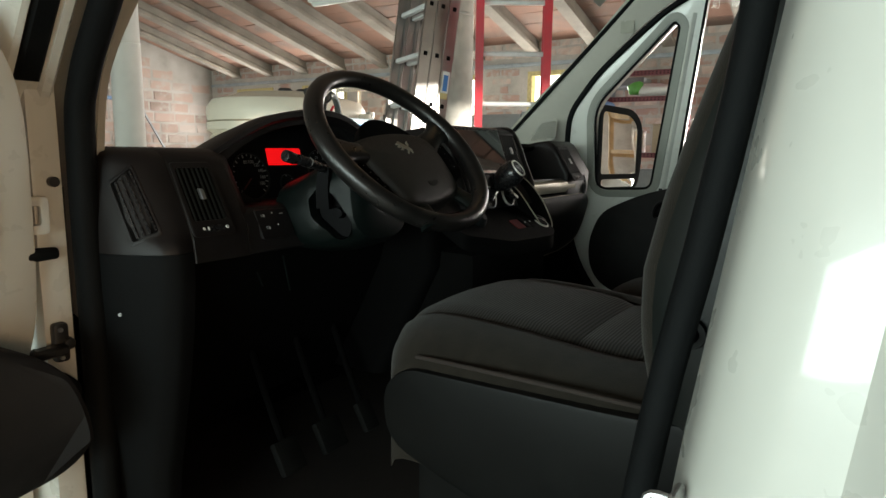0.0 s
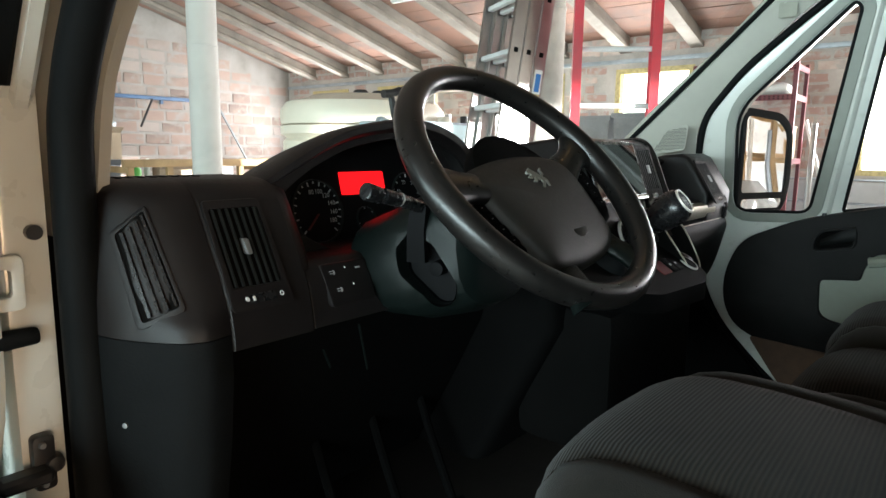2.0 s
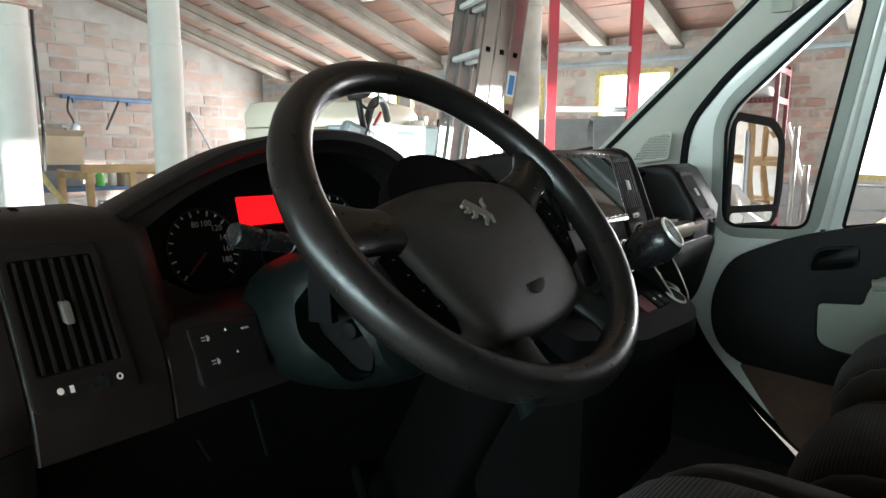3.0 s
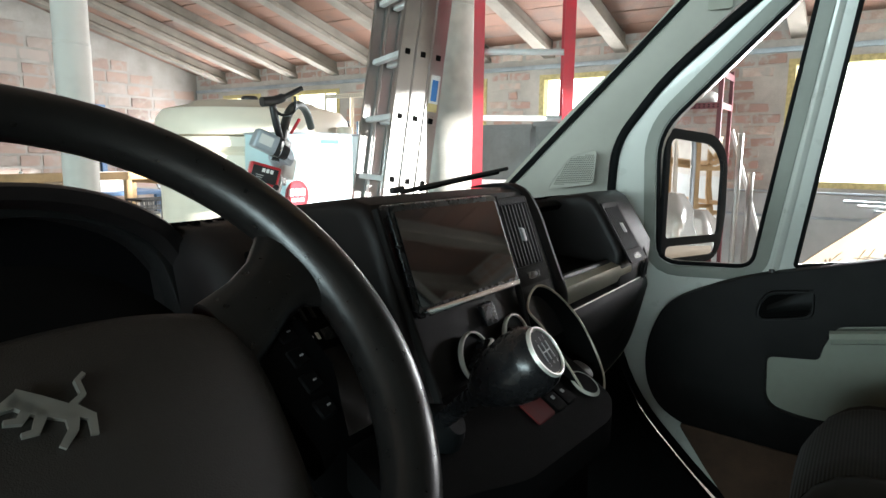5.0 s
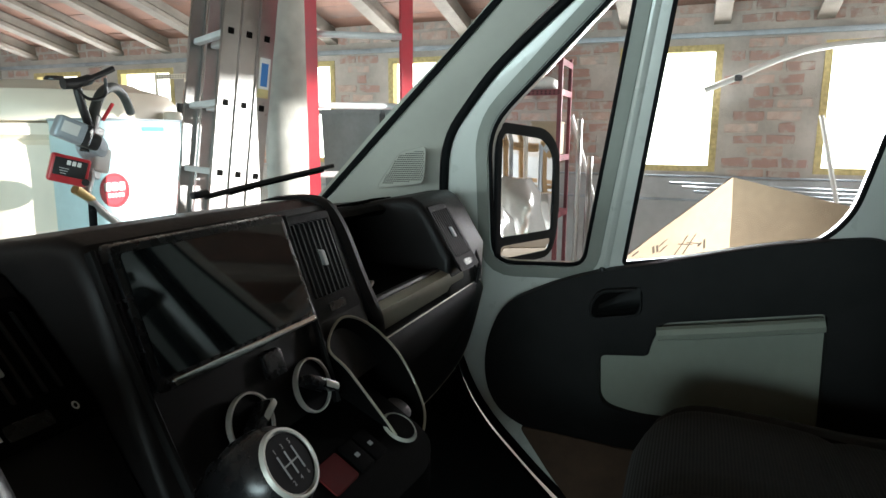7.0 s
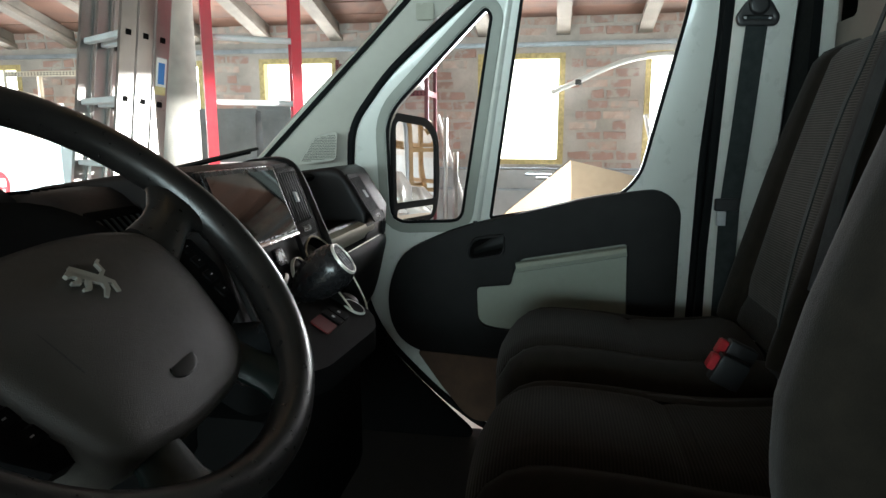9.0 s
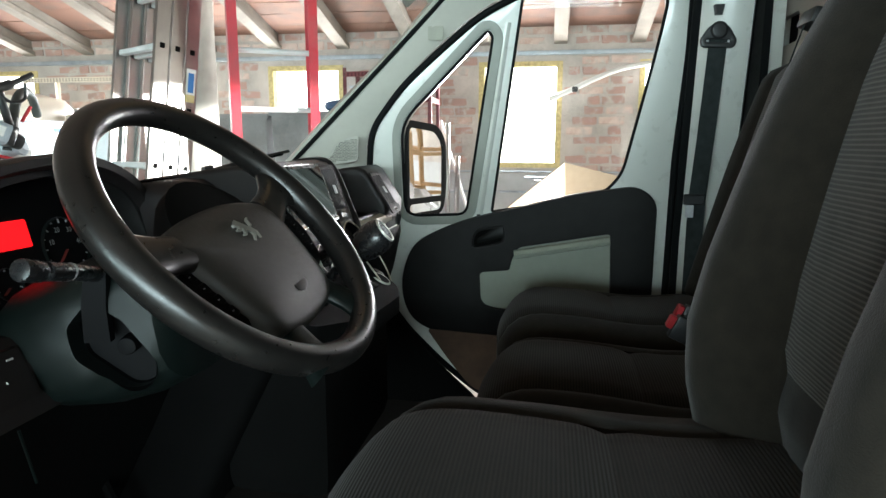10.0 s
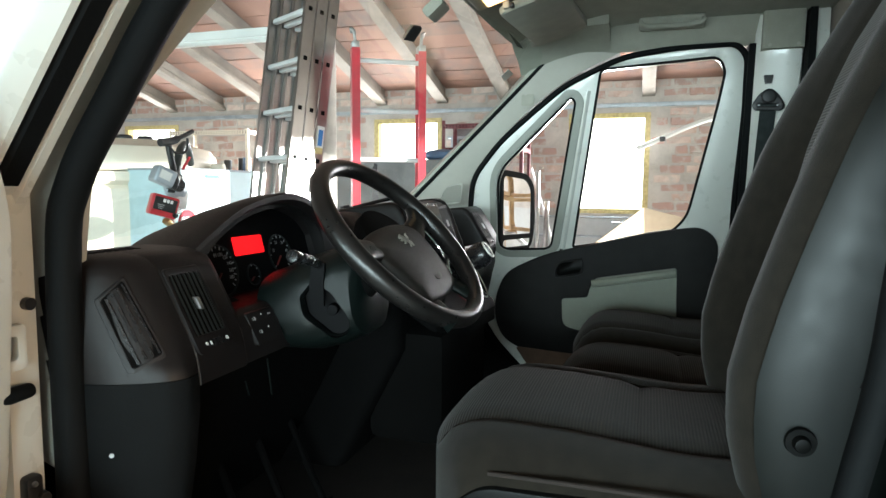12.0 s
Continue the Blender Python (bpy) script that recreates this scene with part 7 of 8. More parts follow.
for sec_i, (dy, wd, hgt) in enumerate(((0.0, 0.36, 3.35), (0.072, 0.36, 3.30), (0.144, 0.36, 3.25))):
    for s in (1, -1):
        rr = part("rail", c_rail(s * wd / 2 - (0.045 if s < 0 else 0), 0.062, hgt, 0.026), M["aluminium"], alu)
        for k in range(11):
            part("rung_end", box(0.006, 0.026, 0.026, 0.003, 1, pose(s * (wd / 2 + 0.012) - (0.045 if s < 0 else 0), dy, 0.264 + 0.271 * k)), M["dark"], rr)
        rr.location.y = dy
        for ch in rr.children:
            ch.location.y = -dy
    for k in range(11):
        part("rung", box(wd + 0.025, 0.030, 0.026, 0.004, 1, pose(-0.0225, dy, 0.264 + 0.271 * k)), M["skylit_alloy"], alu, "square aluminium rung")
lab = thing("ladder_label", "yellow and blue maker's label on the ladder rail", "label", ALU)
part("label_plate", span(0.1932, 0.1945, 0.122, 0.166, 1.66, 1.815), M["foam"], lab)
part("label_bar", span(0.1942, 0.1955, 0.122, 0.166, 1.695, 1.815), M["paper"], lab)
part("label_word", span(0.1952, 0.1965, 0.130, 0.158, 1.705, 1.795), M["blue_print"], lab)

column(2.62, 2.66, False, "stained_column")

# batten lamp hanging over the tanks
bat = thing("batten_lamp", "unlit white fluorescent batten hung below the beams", "lamp")
part("batten_body", span(2.40, 2.50, 2.45, 3.90, 2.47, 2.53, 0.01), M["white_plastic"], bat)
part("tube_cover", tube([(2.45, 2.48, 2.465), (2.45, 3.87, 2.465)], 0.035, 12, flat=0.7), M["white_plastic"], bat)
for y in (2.7, 3.6):
    part("hanger", tube([(2.45, y, 2.52), (2.45, y, roof_z(2.45) + 0.17)], 0.004, 6), M["steel"], bat)


# ---- along the long wall ----
def angle_shelf(name, label, x0, x1, y0, y1, levels, top, material):
    """Slotted-angle shelving: four uprights and sheet shelves with holed edges."""
    ob = thing(name, label, "shelf")
    for x in (x0, x1):
        for y in (y0, y1):
            sx, sy = (1 if x == x0 else -1), (1 if y == y0 else -1)
            up = new("upright")
            up.parent = ob
            part("angle", span(min(x, x + sx * 0.035), max(x, x + sx * 0.035), min(y, y + sy * 0.003), max(y, y + sy * 0.003), 0, top), material, up)
            part("angle", span(min(x, x + sx * 0.003), max(x, x + sx * 0.003), min(y, y + sy * 0.035), max(y, y + sy * 0.035), 0, top), material, up)
    for z in levels:
        sh = part("shelf_board", span(x0 + 0.004, x1 - 0.004, y0 + 0.004, y1 - 0.004, z, z + 0.004), material, ob)
        part("shelf_edge", span(x0 - 0.002, x0 + 0.002, y0, y1, z - 0.045, z + 0.004), material, sh)
        part("shelf_edge", span(x0, x1, y0 - 0.002, y0 + 0.002, z - 0.045, z + 0.004), material, sh)
        hb = bmesh.new()
        n = int((y1 - y0) / 0.035)
        for k in range(n):
            for dz in (-0.012, -0.030):
                span(x0 - 0.0035, x0 - 0.002, y0 + 0.02 + 0.035 * k, y0 + 0.034 + 0.035 * k, z + dz - 0.004, z + dz + 0.004, bm=hb)
        part("slot", hb, M["dark"], sh, smooth=0)
    return ob


angle_shelf("maroon_shelf", "maroon slotted-angle shelving by the brick wall", 4.85, 5.28, 1.60, 2.45, (0.35, 0.85, 1.33, 1.86, 2.10), 2.14, M["maroon"])
angle_shelf("beige_shelf", "pale slotted-angle shelving with small tins", 4.75, 5.2, 4.72, 5.80, (0.5, 1.0, 1.62, 2.08), 2.10, M["poly_tank"])
bag = thing("plastic_bag", "crumpled white and green plastic bag on the shelf", "bag")
bb = cushion(0.30, 0.42, 0.12, 10, 2.4, 0.2, pose(5.03, 1.86, 1.92))
for v in bb.verts:
    v.co += 0.03 * noise.noise_vector(v.co * 9)
part("bag_body", bb, M["white_plastic"], bag)
g2 = cushion(0.16, 0.16, 0.14, 8, 2.2, 0, pose(4.98, 2.06, 1.95))
for v in g2.verts:
    v.co += 0.03 * noise.noise_vector(v.co * 11)
part("bag_print", g2, M["green_plastic"], bag, "bright green part")
for y, z, w, h, col in ((1.75, 1.334, 0.22, 0.26, "cardboard"), (2.15, 1.334, 0.3, 0.2, "white_plastic"), (1.9, 0.854, 0.4, 0.3, "grey_bin")):
    cb = thing("storage_box", "plain box standing on a maroon shelf", "box", group="boxes on the maroon shelf")
    part("box_body", span(4.92, 5.2, y - w / 2, y + w / 2, z, z + h, 0.006), M[col], cb)
    part("box_lid", span(4.915, 5.205, y - w / 2 - 0.005, y + w / 2 + 0.005, z + h, z + h + 0.015, 0.004), M[col], cb)
rng = random.Random(11)
for k in range(7):
    y = 4.84 + 0.13 * k
    tin = thing("tin", "small dark tin on the pale shelf", "tin", pose(4.9 + 0.1 * (k % 2), y, 1.625), group="tins on the pale shelf")
    h, r = rng.uniform(0.10, 0.2), rng.uniform(0.035, 0.055)
    part("tin_body", lathe([(r, 0), (r, h), (r * 0.9, h + 0.01), (0.01, h + 0.012)], 16), M[rng.choice(("steel", "black_plastic", "grey_bin", "blue_paint"))], tin)
for y0, y1, z, col, lbl in ((2.32, 3.0, 1.72, "grey_bin", "large dark grey plastic tub"), (3.05, 3.62, 1.70, "grey_bin", "large dark grey plastic tub")):
    tub = thing("plastic_tub", lbl + " standing in front of the wall", "tub", group="grey tubs")
    part("tub_body", loft([[Vector((x, y, zz)) for x, y in ((4.45 + k, y0 + k), (5.0 - k, y0 + k), (5.0 - k, y1 - k), (4.45 + k, y1 - k))] for k, zz in ((0.05, 0.0), (0.0, z - 0.04), (-0.02, z - 0.04), (-0.02, z))]), M[col], tub)
bl = thing("blue_lid", "blue plastic lid lying on a tub", "lid")
part("lid_body", cushion(0.45, 0.34, 0.10, 8, 3.5, 0.3, pose(4.72, 2.38, 1.77)), M["blue_paint"], bl)
sh = thing("wire_shelf", "grey wall shelf with small boxes", "shelf")
part("board", span(5.35, 5.63, 1.95, 2.55, 2.0, 2.02), M["galvanised"], sh)
part("side_tray", span(5.35, 5.63, 2.10, 2.45, 2.021, 2.10, 0.01), M["grey_bin"], sh)
for y in (2.0, 2.5):
    part("bracket", span(5.36, 5.648, y - 0.01, y + 0.01, 1.90, 2.0), M["galvanised"], sh)

# poles leaning, white pipe on the wall, bars in the rack
for a, b, r, lbl in (((5.0, 1.47, 0.0), (5.12, 1.49, 1.62), 0.022, "tall aluminium profile leaning on the wall"), ((5.2, 1.06, 0.0), (5.35, 1.60, 1.66), 0.018, "white plastic pole leaning on the wall"), ((5.2, -0.72, 0.0), (5.42, -0.34, 1.65), 0.020, "white plastic pole leaning on the wall"), ((4.85, 1.36, 0.0), (5.3, 1.42, 1.30), 0.025, "tall aluminium profile leaning on the wall")):
    pl = thing("pole", lbl, "pole", group="leaning poles")
    part("shaft", tube([a, b], r, 8), M["aluminium" if "alum" in lbl else "white_plastic"], pl)
    part("end_cap", tube([b, Vector(b) + (Vector(b) - Vector(a)).normalized() * 0.01], r * 1.1, 8), M["steel"], pl)
wp = thing("white_pipe", "bent white plastic pipe clipped across the wall", "pipe")
part("pipe", tube(curve([(5.46, 0.53, 1.87), (5.46, 0.28, 1.975), (5.46, 0.05, 2.08), (5.46, -0.20, 2.165), (5.46, -0.5, 2.205), (5.46, -1.0, 2.215), (5.46, -1.8, 2.18)], 7), 0.026, 10), M["white_plastic"], wp)
part("clip", box(0.06, 0.06, 0.05, 0.008, 1, pose(5.46, 0.28, 1.965)), M["black_plastic"], wp)
part("clip_stand", span(5.46, 5.648, 0.27, 0.29, 1.955, 1.975), M["black_plastic"], wp)
rack = thing("bar_rack", "rack of steel bars along the wall foot", "rack")
for k in range(5):
    part("bar", tube([(5.38 + 0.03 * (k % 2), 0.75 - 0.1 * k, 1.10 - 0.035 * k), (5.38 + 0.03 * (k % 2), -3.0, 1.04 - 0.035 * k)], 0.013, 8), M["steel" if k % 2 else "galvanised"], rack)
for y in (0.1, -1.2, -2.5):
    part("rack_arm", span(5.30, 5.648, y - 0.02, y + 0.02, 0.83, 0.88), M["grey_bin"], rack)
    part("rack_post", span(5.28, 5.31, y - 0.02, y + 0.02, 0.83, 1.12), M["grey_bin"], rack)
tubeline = thing("wall_conduit", "thin grey conduit along the rendered wall", "conduit")
part("conduit_run", tube([(5.63, 5.4, 0.95), (5.63, -2.0, 0.93)], 0.012, 8), M["galvanised"], tubeline)
part("conduit_run", tube([(5.63, 5.4, 1.155), (5.63, -2.0, 1.145)], 0.010, 8), M["galvanised"], tubeline)
tagged(new("wall_render", finish("wall_render", span(WALL_X - 0.02, WALL_X - 0.002, -9, GABLE_Y - 0.01, 0.0, 1.13), M["render_grey"])), "grey cement render on the lower wall", "wall", kind="structure")

# torn cardboard sheets beside the van
card = thing("cardboard_sheets", "torn flattened cardboard boxes leaning in a heap", "cardboard")


def bent(p0, p1, p2, p3, sag, n=10):
    p0, p1, p2, p3 = map(Vector, (p0, p1, p2, p3))
    nrm = (p1 - p0).cross(p3 - p0).normalized()
    def fn(u, v):
        q = p0.lerp(p1, u).lerp(p3.lerp(p2, u), v)
        return q + nrm * (sag * math.sin(math.pi * u) * math.sin(math.pi * v) + 0.006 * noise.noise(q * 6))
    return skin(fn, lambda u, v: fn(u, v) - nrm * 0.005, n, n)


part("sheet_panel", bent((1.45, 0.82, 0.70), (1.98, 0.40, 0.80), (2.0, 0.42, 1.35), (1.50, 0.82, 1.04), 0.02), M["cardboard"], card)
part("sheet_panel", bent((1.98, 0.41, 0.80), (2.10, -0.14, 0.85), (2.12, -0.10, 1.22), (2.0, 0.42, 1.35), -0.02), M["cardboard"], card)
part("sheet_panel", bent((1.70, 0.55, 0.97), (1.66, -0.50, 1.00), (2.2, -0.5, 1.04), (2.2, 0.3, 1.0), 0.02), M["cardboard"], card)
# printed arrows and bars on the sunny sheet
corners = [Vector(p) for p in ((1.45, 0.82, 0.70), (1.98, 0.40, 0.80), (2.0, 0.42, 1.35), (1.50, 0.82, 1.04))]
sheet_out = (corners[1] - corners[0]).cross(corners[3] - corners[0]).normalized()


def on_sheet(u, v, w):
    q = corners[0].lerp(corners[1], u).lerp(corners[3].lerp(corners[2], u), v)
    return q + sheet_out * (0.02 * math.sin(math.pi * u) * math.sin(math.pi * v) + 0.006 * noise.noise(q * 6) + w)


for u, v, lean, wd, ht in ((0.42, 0.90, 0.0, 0.012, 0.05), (0.445, 0.89, 0.0, 0.012, 0.05), (0.48, 0.86, 0.02, 0.03, 0.012), (0.48, 0.90, 0.02, 0.03, 0.012), (0.60, 0.80, 0.05, 0.010, 0.07), (0.63, 0.79, -0.05, 0.010, 0.07), (0.66, 0.77, 0.05, 0.010, 0.07), (0.69, 0.76, -0.05, 0.010, 0.07), (0.74, 0.72, 0.0, 0.03, 0.014), (0.78, 0.70, 0.0, 0.012, 0.06), (0.30, 0.97, 0.0, 0.04, 0.010)):
    part("print_mark", plate([(u - wd / 2 - lean, v - ht / 2), (u + wd / 2 - lean, v - ht / 2), (u + wd / 2 + lean, v + ht / 2), (u - wd / 2 + lean, v + ht / 2)], [], on_sheet, 0.0015), M["print_brown"], card)
part("stack", span(1.66, 2.25, -0.55, 0.35, 0.0, 0.95, 0.015), M["cardboard"], card)
# dark printed marks on the main sheet
p_a, p_b, p_c = Vector((1.45, 0.82, 0.70)), Vector((1.98, 0.40, 0.80)), Vector((1.50, 0.82, 1.04))
e_u, e_v = (p_b - p_a).normalized(), (p_c - p_a).normalized()
out = e_u.cross(e_v).normalized()
if out.x > 0:
    out = -out
for u0, v0, w0, h0 in ((0.20, 0.30, 0.010, 0.08), (0.225, 0.31, 0.010, 0.06), (0.25, 0.30, 0.05, 0.012), (0.25, 0.34, 0.05, 0.012), (0.34, 0.31, 0.012, 0.09), (0.37, 0.31, 0.08, 0.012), (0.37, 0.35, 0.08, 0.012), (0.37, 0.39, 0.06, 0.012), (0.47, 0.31, 0.012, 0.09)):
    at_card = lambda u, v, w: p_a + e_u * u + e_v * v + out * (0.009 + w + 0.02 * math.sin(math.pi * u / 0.68) * math.sin(math.pi * min(1.0, v / (0.34 + 0.3 * u))))
    part("print_mark", plate(rect(u0, u0 + w0, v0, v0 + h0), [], at_card, 0.002), M["grey_bin"], card, smooth=0)
# wooden trestle, crate, boxes and clutter by the gable wall
tre = thing("timber_rack", "rough pine rack with uprights near the gable wall", "rack")
for x in (1.66, 2.05, 2.45, 2.85, 3.25):
    part("upright", span(x - 0.03, x + 0.03, 6.58, 6.63, 0.0, 1.18, 0.004), M["wood"], tre)
part("top_rail", span(1.58, 3.35, 6.55, 6.60, 1.16, 1.235, 0.005), M["wood"], tre)
part("low_rail", span(1.58, 3.35, 6.60, 6.645, 0.62, 0.70, 0.005), M["wood"], tre)
for x in (1.66, 3.25):
    part("back_upright", span(x - 0.03, x + 0.03, 7.2, 7.25, 0.0, 1.18, 0.004), M["wood"], tre)
    part("cross_rail", span(x - 0.025, x + 0.025, 6.6, 7.24, 1.10, 1.16, 0.004), M["wood"], tre)
part("shelf_board", span(1.58, 3.35, 6.65, 7.2, 0.70, 0.725, 0.004), M["wood"], tre)
crate = thing("wire_crate", "black plastic lattice crate", "crate", pose(2.98, 6.40, 0.62))
for z in (0.02, 0.10, 0.18, 0.26, 0.34):
    part("band", plate(rect(-0.2, 0.2, -0.14, 0.14), [rect(-0.193, 0.193, -0.133, 0.133)], lambda u, v, w, z=z: (u, v, z + w), 0.02), M["black_plastic"], crate)
for k in range(9):
    for y in (-0.137, 0.137):
        part("bar", box(0.012, 0.006, 0.36, 0, 1, pose(-0.19 + 0.0475 * k, y, 0.18)), M["black_plastic"], crate)
part("crate_floor", span(-0.195, 0.195, -0.135, 0.135, 0.0, 0.01), M["black_plastic"], crate)
bench = thing("white_cabinet", "low white cabinet with a cluttered top", "cabinet")
part("cabinet_body", span(1.35, 4.2, 5.95, 6.55, 0.0, 0.60, 0.01), M["white_plastic"], bench)
part("cabinet_top", span(1.32, 4.23, 5.92, 6.56, 0.60, 0.625, 0.005), M["white_plastic"], bench)
table = thing("work_table", "blue-topped work table under the wall rail", "table")
part("table_top", span(1.15, 3.9, 7.6, 8.3, 0.93, 0.97, 0.006), M["blue_paint"], table)
for x in (1.22, 3.8):
    for y in (7.66, 8.24):
        part("leg", span(x - 0.03, x + 0.03, y - 0.03, y + 0.03, 0.0, 0.93), M["blue_paint"], table)
for x, y, w, h, z, col, nm in ((1.85, 8.0, 0.55, 0.36, 1.18, "cardboard", "cardboard_box"), (1.85, 8.0, 0.5, 0.21, 0.97, "grey_bin", "grey_box"), (2.7, 7.9, 0.4, 0.16, 0.97, "cardboard", "cardboard_box"), (3.3, 8.0, 0.45, 0.2, 0.97, "white_plastic", "white_box")):
    bx = thing(nm, nm.replace("_", " ") + " standing among clutter on the work table", "box", group="boxes on the table")
    part("box_body", span(x - w / 2, x + w / 2, y - 0.18, y + 0.18, z, z + h, 0.006), M[col], bx)
    part("box_flap", box(w, 0.16, 0.006, 0, 1, pose(x, y - 0.2, z + h - 0.02, -35)), M[col], bx)
for x, y, col, h in ((1.48, 7.75, "blue_paint", 0.26), (1.60, 7.72, "red_plastic", 0.2), (2.25, 7.75, "green_plastic", 0.18), (2.40, 7.8, "white_plastic", 0.24)):
    bt = thing("bottle", "small coloured plastic bottle on the work table", "bottle", pose(x, y, 0.97), group="bottles on the table")
    part("bottle_body", lathe([(0.04, 0), (0.045, 0.02), (0.045, h * 0.65), (0.018, h * 0.85), (0.018, h * 0.9)], 16), M[col], bt)
    part("bottle_cap", lathe([(0.02, h * 0.9), (0.02, h), (0.012, h + 0.005)], 12), M["white_plastic"], bt)
rng = random.Random(21)
for k in range(16):
    x, w, d, h = 1.05 + 0.19 * k + rng.uniform(-0.04, 0.04), rng.uniform(0.10, 0.22), rng.uniform(0.10, 0.2), rng.uniform(0.08, 0.30)
    col, lbl = rng.choice((("cardboard", "small brown cardboard carton"), ("white_plastic", "small white plastic tub"), ("white_plastic", "white plastic canister"), ("poly_tank", "cream plastic bin"), ("blue_paint", "blue metal can"), ("red_plastic", "red plastic case")))
    it = thing("workshop_item", lbl + " on the cluttered cabinet", "container", pose(x, 6.22 + rng.uniform(-0.12, 0.12), 0.625, 0, 0, rng.uniform(-25, 25)), group="things on the cabinet")
    part("item_body", span(-w / 2, w / 2, -d / 2, d / 2, 0, h, 0.006), M[col], it)
    part("item_lid", span(-w / 2 - 0.004, w / 2 + 0.004, -d / 2 - 0.004, d / 2 + 0.004, h, h + 0.014, 0.004), M["grey_bin" if col != "grey_bin" else "white_plastic"], it)
for k in range(5):
    x = 1.3 + 0.32 * k
    hk = thing("hand_tool", "dark hand tool hanging on the gable wall", "tool", group="tools on the wall")
    part("tool_handle", tube([(x, GABLE_Y - 0.05, 1.62), (x + 0.03 * (k % 2), GABLE_Y - 0.05, 1.40)], 0.016, 8), M["wood" if k % 2 else "black_plastic"], hk)
    part("tool_head", box(0.09, 0.03, 0.04, 0.006, 1, pose(x, GABLE_Y - 0.05, 1.64, 0, 20 * (k % 3))), M["steel"], hk)
    part("tool_hook", tube([(x, GABLE_Y - 0.002, 1.66), (x, GABLE_Y - 0.06, 1.66)], 0.005, 6), M["steel"], hk)
rail = thing("wall_rail", "blue steel rail fixed to the gable wall", "rail")
part("rail_bar", span(2.55, 4.15, GABLE_Y - 0.09, GABLE_Y - 0.03, 2.0, 2.05, 0.006), M["blue_paint"], rail)
part("rail_upright", span(4.05, 4.12, GABLE_Y - 0.10, GABLE_Y - 0.04, 0.0, 1.99, 0.006), M["blue_paint"], rail)
for x in (2.7, 3.4):
    part("rail_bracket", span(x, x + 0.04, GABLE_Y - 0.04, GABLE_Y - 0.001, 1.95, 2.05), M["blue_paint"], rail)
part("rail_brace", tube([(3.25, GABLE_Y - 0.1, 2.0), (2.98, GABLE_Y - 0.3, 1.62)], 0.015, 8), M["black_plastic"], rail)
rope = thing("hanging_tools", "cables and a grey tool hanging from the rail", "cable")
part("cable", tube(curve([(2.62, GABLE_Y - 0.12, 2.02), (2.58, GABLE_Y - 0.16, 1.85), (2.64, GABLE_Y - 0.16, 1.70), (2.60, GABLE_Y - 0.18, 1.5)], 6), 0.014, 8), M["black_plastic"], rope)
part("tool", box(0.09, 0.08, 0.16, 0.02, 2, pose(2.64, GABLE_Y - 0.18, 1.60, 0, 12)), M["galvanised"], rope)
plank = thing("leaning_plank", "dark narrow plank leaning on the gable wall", "plank")
part("board", tube([(4.72, GABLE_Y - 0.35, 0.9), (4.33, GABLE_Y - 0.03, 1.92)], 0.035, 4, flat=0.5), M["grey_bin"], plank)
part("board_end", tube([(4.72, GABLE_Y - 0.35, 0.9), (4.74, GABLE_Y - 0.36, 0.0)], 0.035, 4, flat=0.5), M["grey_bin"], plank)
frame_o = thing("tube_stand", "grey steel tube stand with a white board", "stand")
for x in (0.35, 1.13):
    part("post", tube([(x, 6.6, 0), (x, 6.6, 1.62)], 0.022, 8), M["galvanised"], frame_o)
for z in (1.20, 1.49):
    part("bar", tube([(0.35, 6.6, z), (1.13, 6.6, z)], 0.020, 8), M["galvanised"], frame_o)
part("board", span(0.38, 1.10, 6.605, 6.625, 0.55, 1.47, 0.003), M["white_plastic"], frame_o)
strap_y = thing("yellow_strap", "yellow lifting strap hanging over a post", "strap")
part("strap", loft([[Vector((x - 0.03, y, z)), Vector((x + 0.03, y, z)), Vector((x + 0.03, y + 0.006, z)), Vector((x - 0.03, y + 0.006, z))] for x, y, z in ((1.20, 6.55, 1.24), (1.25, 6.5, 1.12), (1.34, 6.5, 0.98), (1.43, 6.52, 0.84))]), M["foam"], strap_y)
part("strap_hook", tube([(1.13, 6.58, 1.23), (1.21, 6.55, 1.24)], 0.012, 6), M["steel"], strap_y)

# racks seen in the wing mirror, behind the van on its right
mr = thing("pine_rack", "open pine rack with poles standing in it", "rack")
for x in (3.95, 4.55):
    for y in (-4.2, -5.0, -5.8):
        part("rack_post", span(x - 0.022, x + 0.022, y - 0.022, y + 0.022, 0, 1.95, 0.004), M["wood"], mr)
for z in (0.9, 1.35, 1.8):
    for x in (3.95, 4.55):
        part("rack_rail", span(x - 0.015, x + 0.015, -5.8, -4.2, z - 0.025, z + 0.025, 0.004), M["wood"], mr)
    for y in (-4.2, -5.0, -5.8):
        part("cross_rail", span(3.95, 4.55, y - 0.015, y + 0.015, z - 0.07, z - 0.025, 0.004), M["wood"], mr)
for k in range(4):
    y = -4.05 - 0.3 * k
    part("pole", tube([(3.82 - 0.03 * k, y, 0), (3.87, y - 0.08, 1.0), (3.92, y - 0.16, 1.62 + 0.08 * (k % 3))], 0.022, 8), M["white_plastic" if k % 2 else "galvanised"], mr)
rng = random.Random(8)
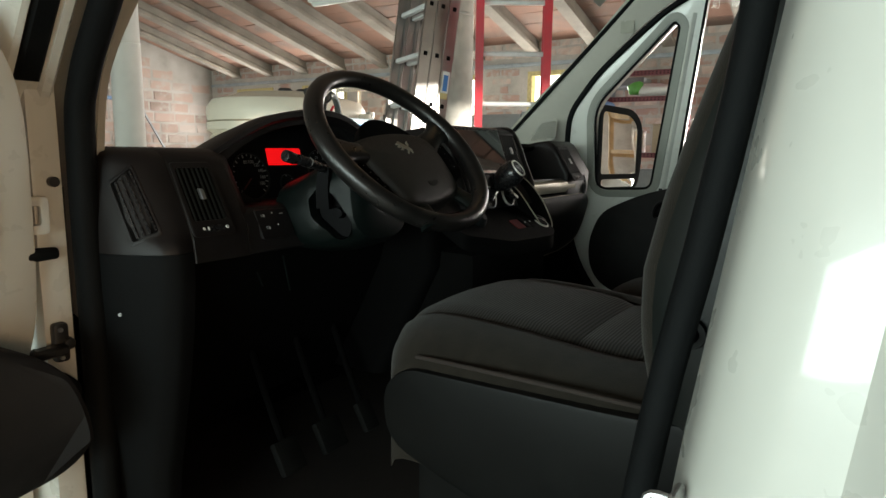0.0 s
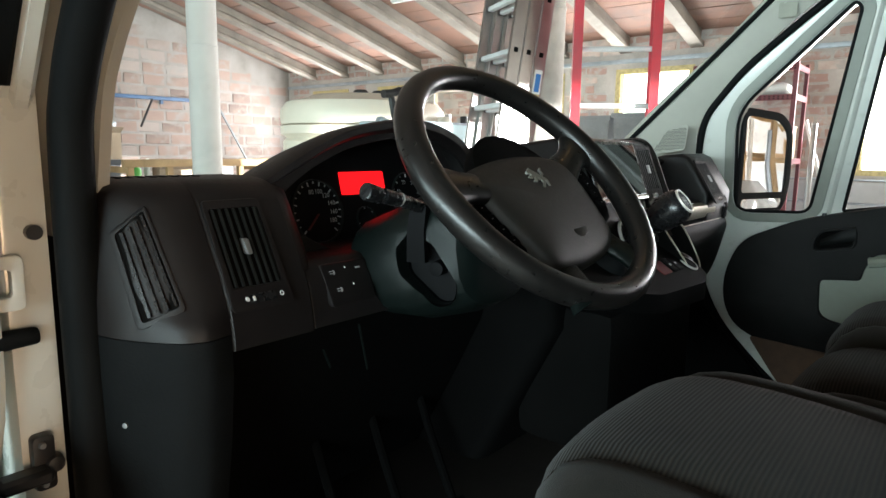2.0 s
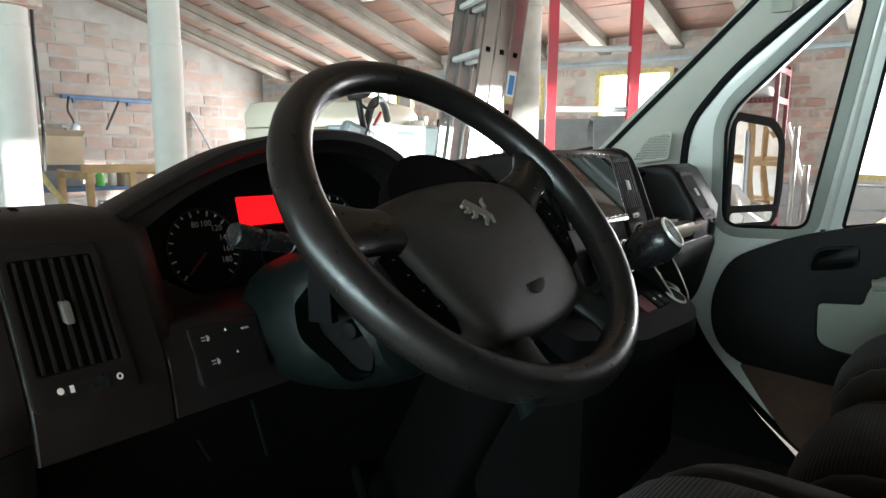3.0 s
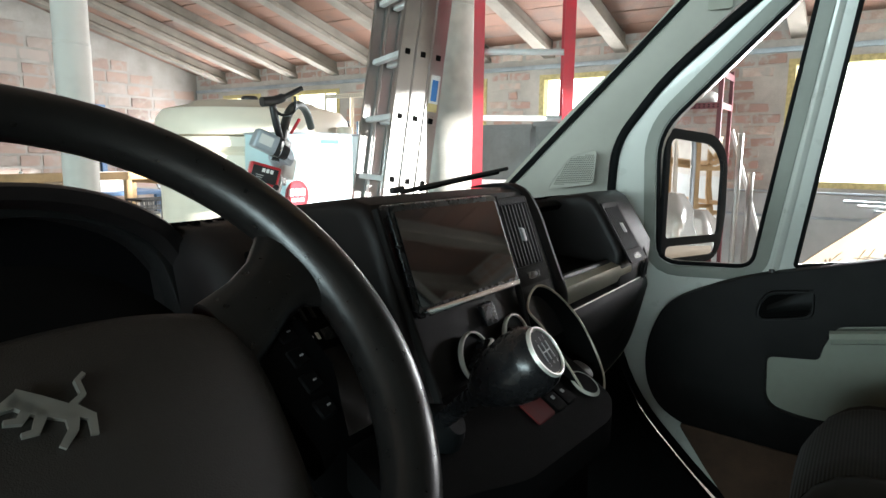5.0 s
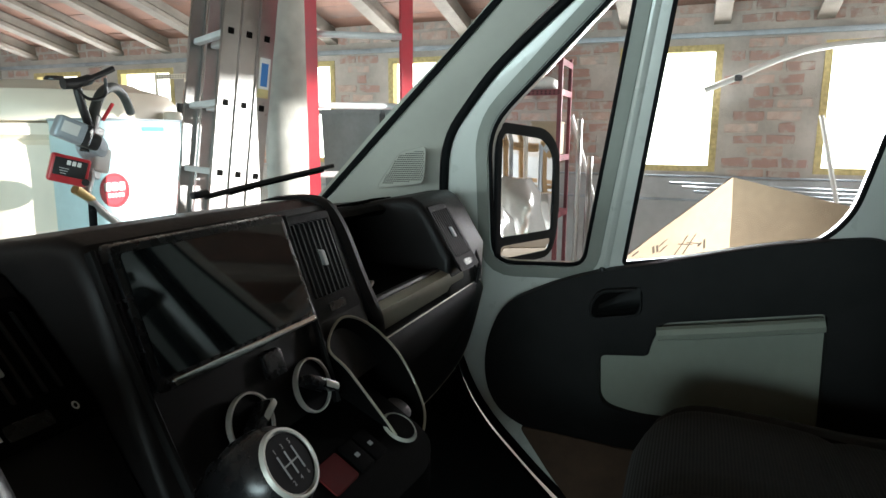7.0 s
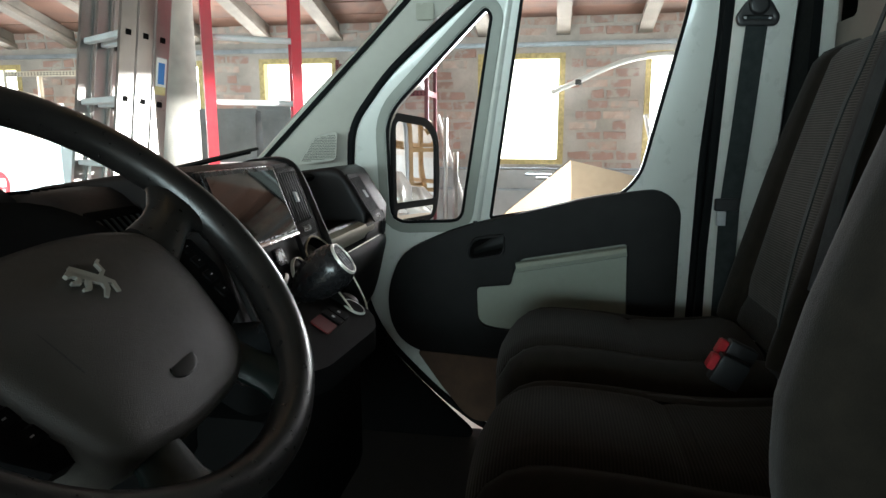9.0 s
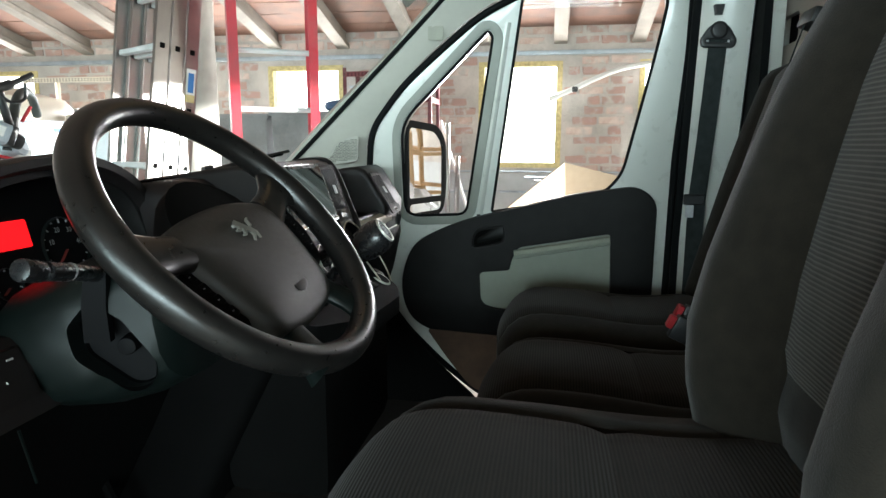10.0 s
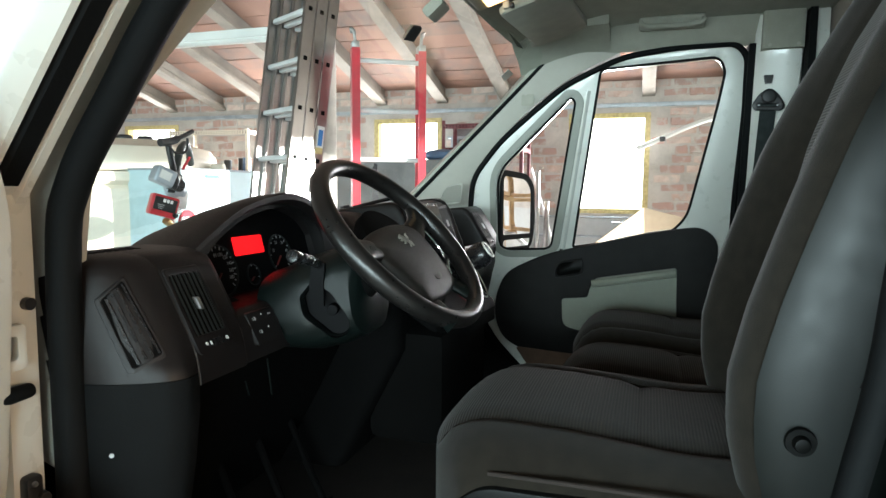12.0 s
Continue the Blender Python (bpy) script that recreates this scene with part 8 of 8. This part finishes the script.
for x, y, r, h in ((2.20, -1.75, 0.13, 1.02), (2.50, -2.0, 0.15, 1.18), (2.80, -2.2, 0.13, 1.06), (1.95, -2.1, 0.12, 0.92), (2.75, -1.7, 0.10, 0.85)):
    bundle = thing("wrapped_bundle", "tall bundle wrapped in crumpled shiny plastic film", "bundle", pose(x, y, 0), group="wrapped bundles")
    wb = lathe([(r * 0.9, 0)] + [(r * (1 + 0.12 * math.sin(7 * i + x)), h * i / 12) for i in range(1, 12)] + [(r * 0.5, h)], 28)
    for v in wb.verts:
        d = noise.noise_vector(Vector((v.co.x * 9, v.co.y * 9, v.co.z * 3 + x * 7)))
        v.co += Vector((d.x, d.y, 0.3 * d.z)) * 0.05 * (1 if v.co.z > 0.02 else 0)
    part("film", wb, M["foil"], bundle, "clear shiny wrapping film")
    part("tie_band", tube([(r * 1.15 * math.cos(a), r * 1.15 * math.sin(a), h * 0.62) for a in (math.pi * j / 10 for j in range(20))], 0.010, 6, True), M["white_plastic"], bundle)

# ---- bricks of the walls ----
def block_mesh(sx, sy, sz, seed, material):
    r = random.Random(seed)
    b = bmesh.new()
    bmesh.ops.create_cube(b, size=1, matrix=Matrix.Diagonal((sx, sy, sz, 1)))
    bmesh.ops.bevel(b, geom=b.edges[:], offset=0.009, segments=2, affect="EDGES")
    for v in b.verts:
        v.co += Vector((r.uniform(-1, 1), r.uniform(-1, 1), r.uniform(-1, 1))) * 0.0055
    return finish("brick", b, material, 0)


rng = random.Random(3)
kinds = [block_mesh(0.022, w, 0.082, i, M["brick_pale" if i % 5 in (0, 3) else "brick"]) for i, w in enumerate((0.27, 0.25, 0.22, 0.28, 0.24, 0.26, 0.20, 0.13, 0.27, 0.12, 0.25, 0.23))]
widths = [0.27, 0.25, 0.22, 0.28, 0.24, 0.26, 0.20, 0.13, 0.27, 0.12, 0.25, 0.23]
rest = bmesh.new()
count = 0
z, row = 1.175, 0
while z < 2.72:
    y = -5.2 + 0.13 * (row % 2) - rng.uniform(0, 0.05)
    while y < GABLE_Y - 0.1:
        k = rng.randrange(12)
        w = widths[k]
        y0, y1 = y, y + w
        blocked = any(a - 0.005 < y1 and y0 < b + 0.005 and WIN_Z[0] - 0.02 < z + 0.041 and z - 0.041 < WIN_Z[1] + 0.02 for a, b in WINDOWS) or y1 > GABLE_Y - 0.02 or (2.29 < z < 2.39)
        if not blocked and rng.random() > 0.06:
            m = Matrix.Translation((WALL_X + 0.005 - rng.uniform(0, 0.004), (y0 + y1) / 2, z)) @ pose(0, 0, 0, rng.uniform(-1.2, 1.2), rng.uniform(-1, 1), 0)
            if count < 300 and -1.8 < y0 and y1 < 6.2:
                ob = new("brick", kinds[k])
                ob.parent, ob.matrix_basis = wall_long, m
                count += 1
            else:
                bm1 = bmesh.new()
                bm1.from_mesh(kinds[k])
                merge(rest, bm1, m)
        y = y1 + rng.uniform(0.012, 0.022)
    z += 0.099
    row += 1
ob = part("brick_rest", rest, M["brick_rest"], wall_long, smooth=0)
ob["kind"] = "stuff"

widths2 = [0.34, 0.32, 0.30, 0.35, 0.24]
kinds2 = [block_mesh(w, 0.03, 0.136, 40 + i, M["block"]) for i, w in enumerate(widths2)] + [block_mesh(w, 0.03, 0.136, 60 + i, M["block_pale"]) for i, w in enumerate(widths2)]
z, row = 0.80, 0
while z < 4.2:
    x = 0.10 + 0.17 * (row % 2)
    while x < WALL_X - 0.06:
        k = rng.randrange(5)
        w = widths2[k]
        if x + w < WALL_X - 0.01 and z + 0.08 < roof_z(x + w) + 0.02 and rng.random() > 0.03:
            ob = new("block", kinds2[k + (5 if rng.random() < min(0.55, 0.12 + 0.2 * max(0.0, z - 1.4)) else 0)])
            ob.parent, ob.matrix_basis = wall_gable, Matrix.Translation((x + w / 2, GABLE_Y + 0.010 - rng.uniform(0, 0.006), z)) @ pose(0, 0, 0, 0, rng.uniform(-0.8, 0.8), 0)
        x += w + rng.uniform(0.018, 0.032)
    z += 0.164
    row += 1
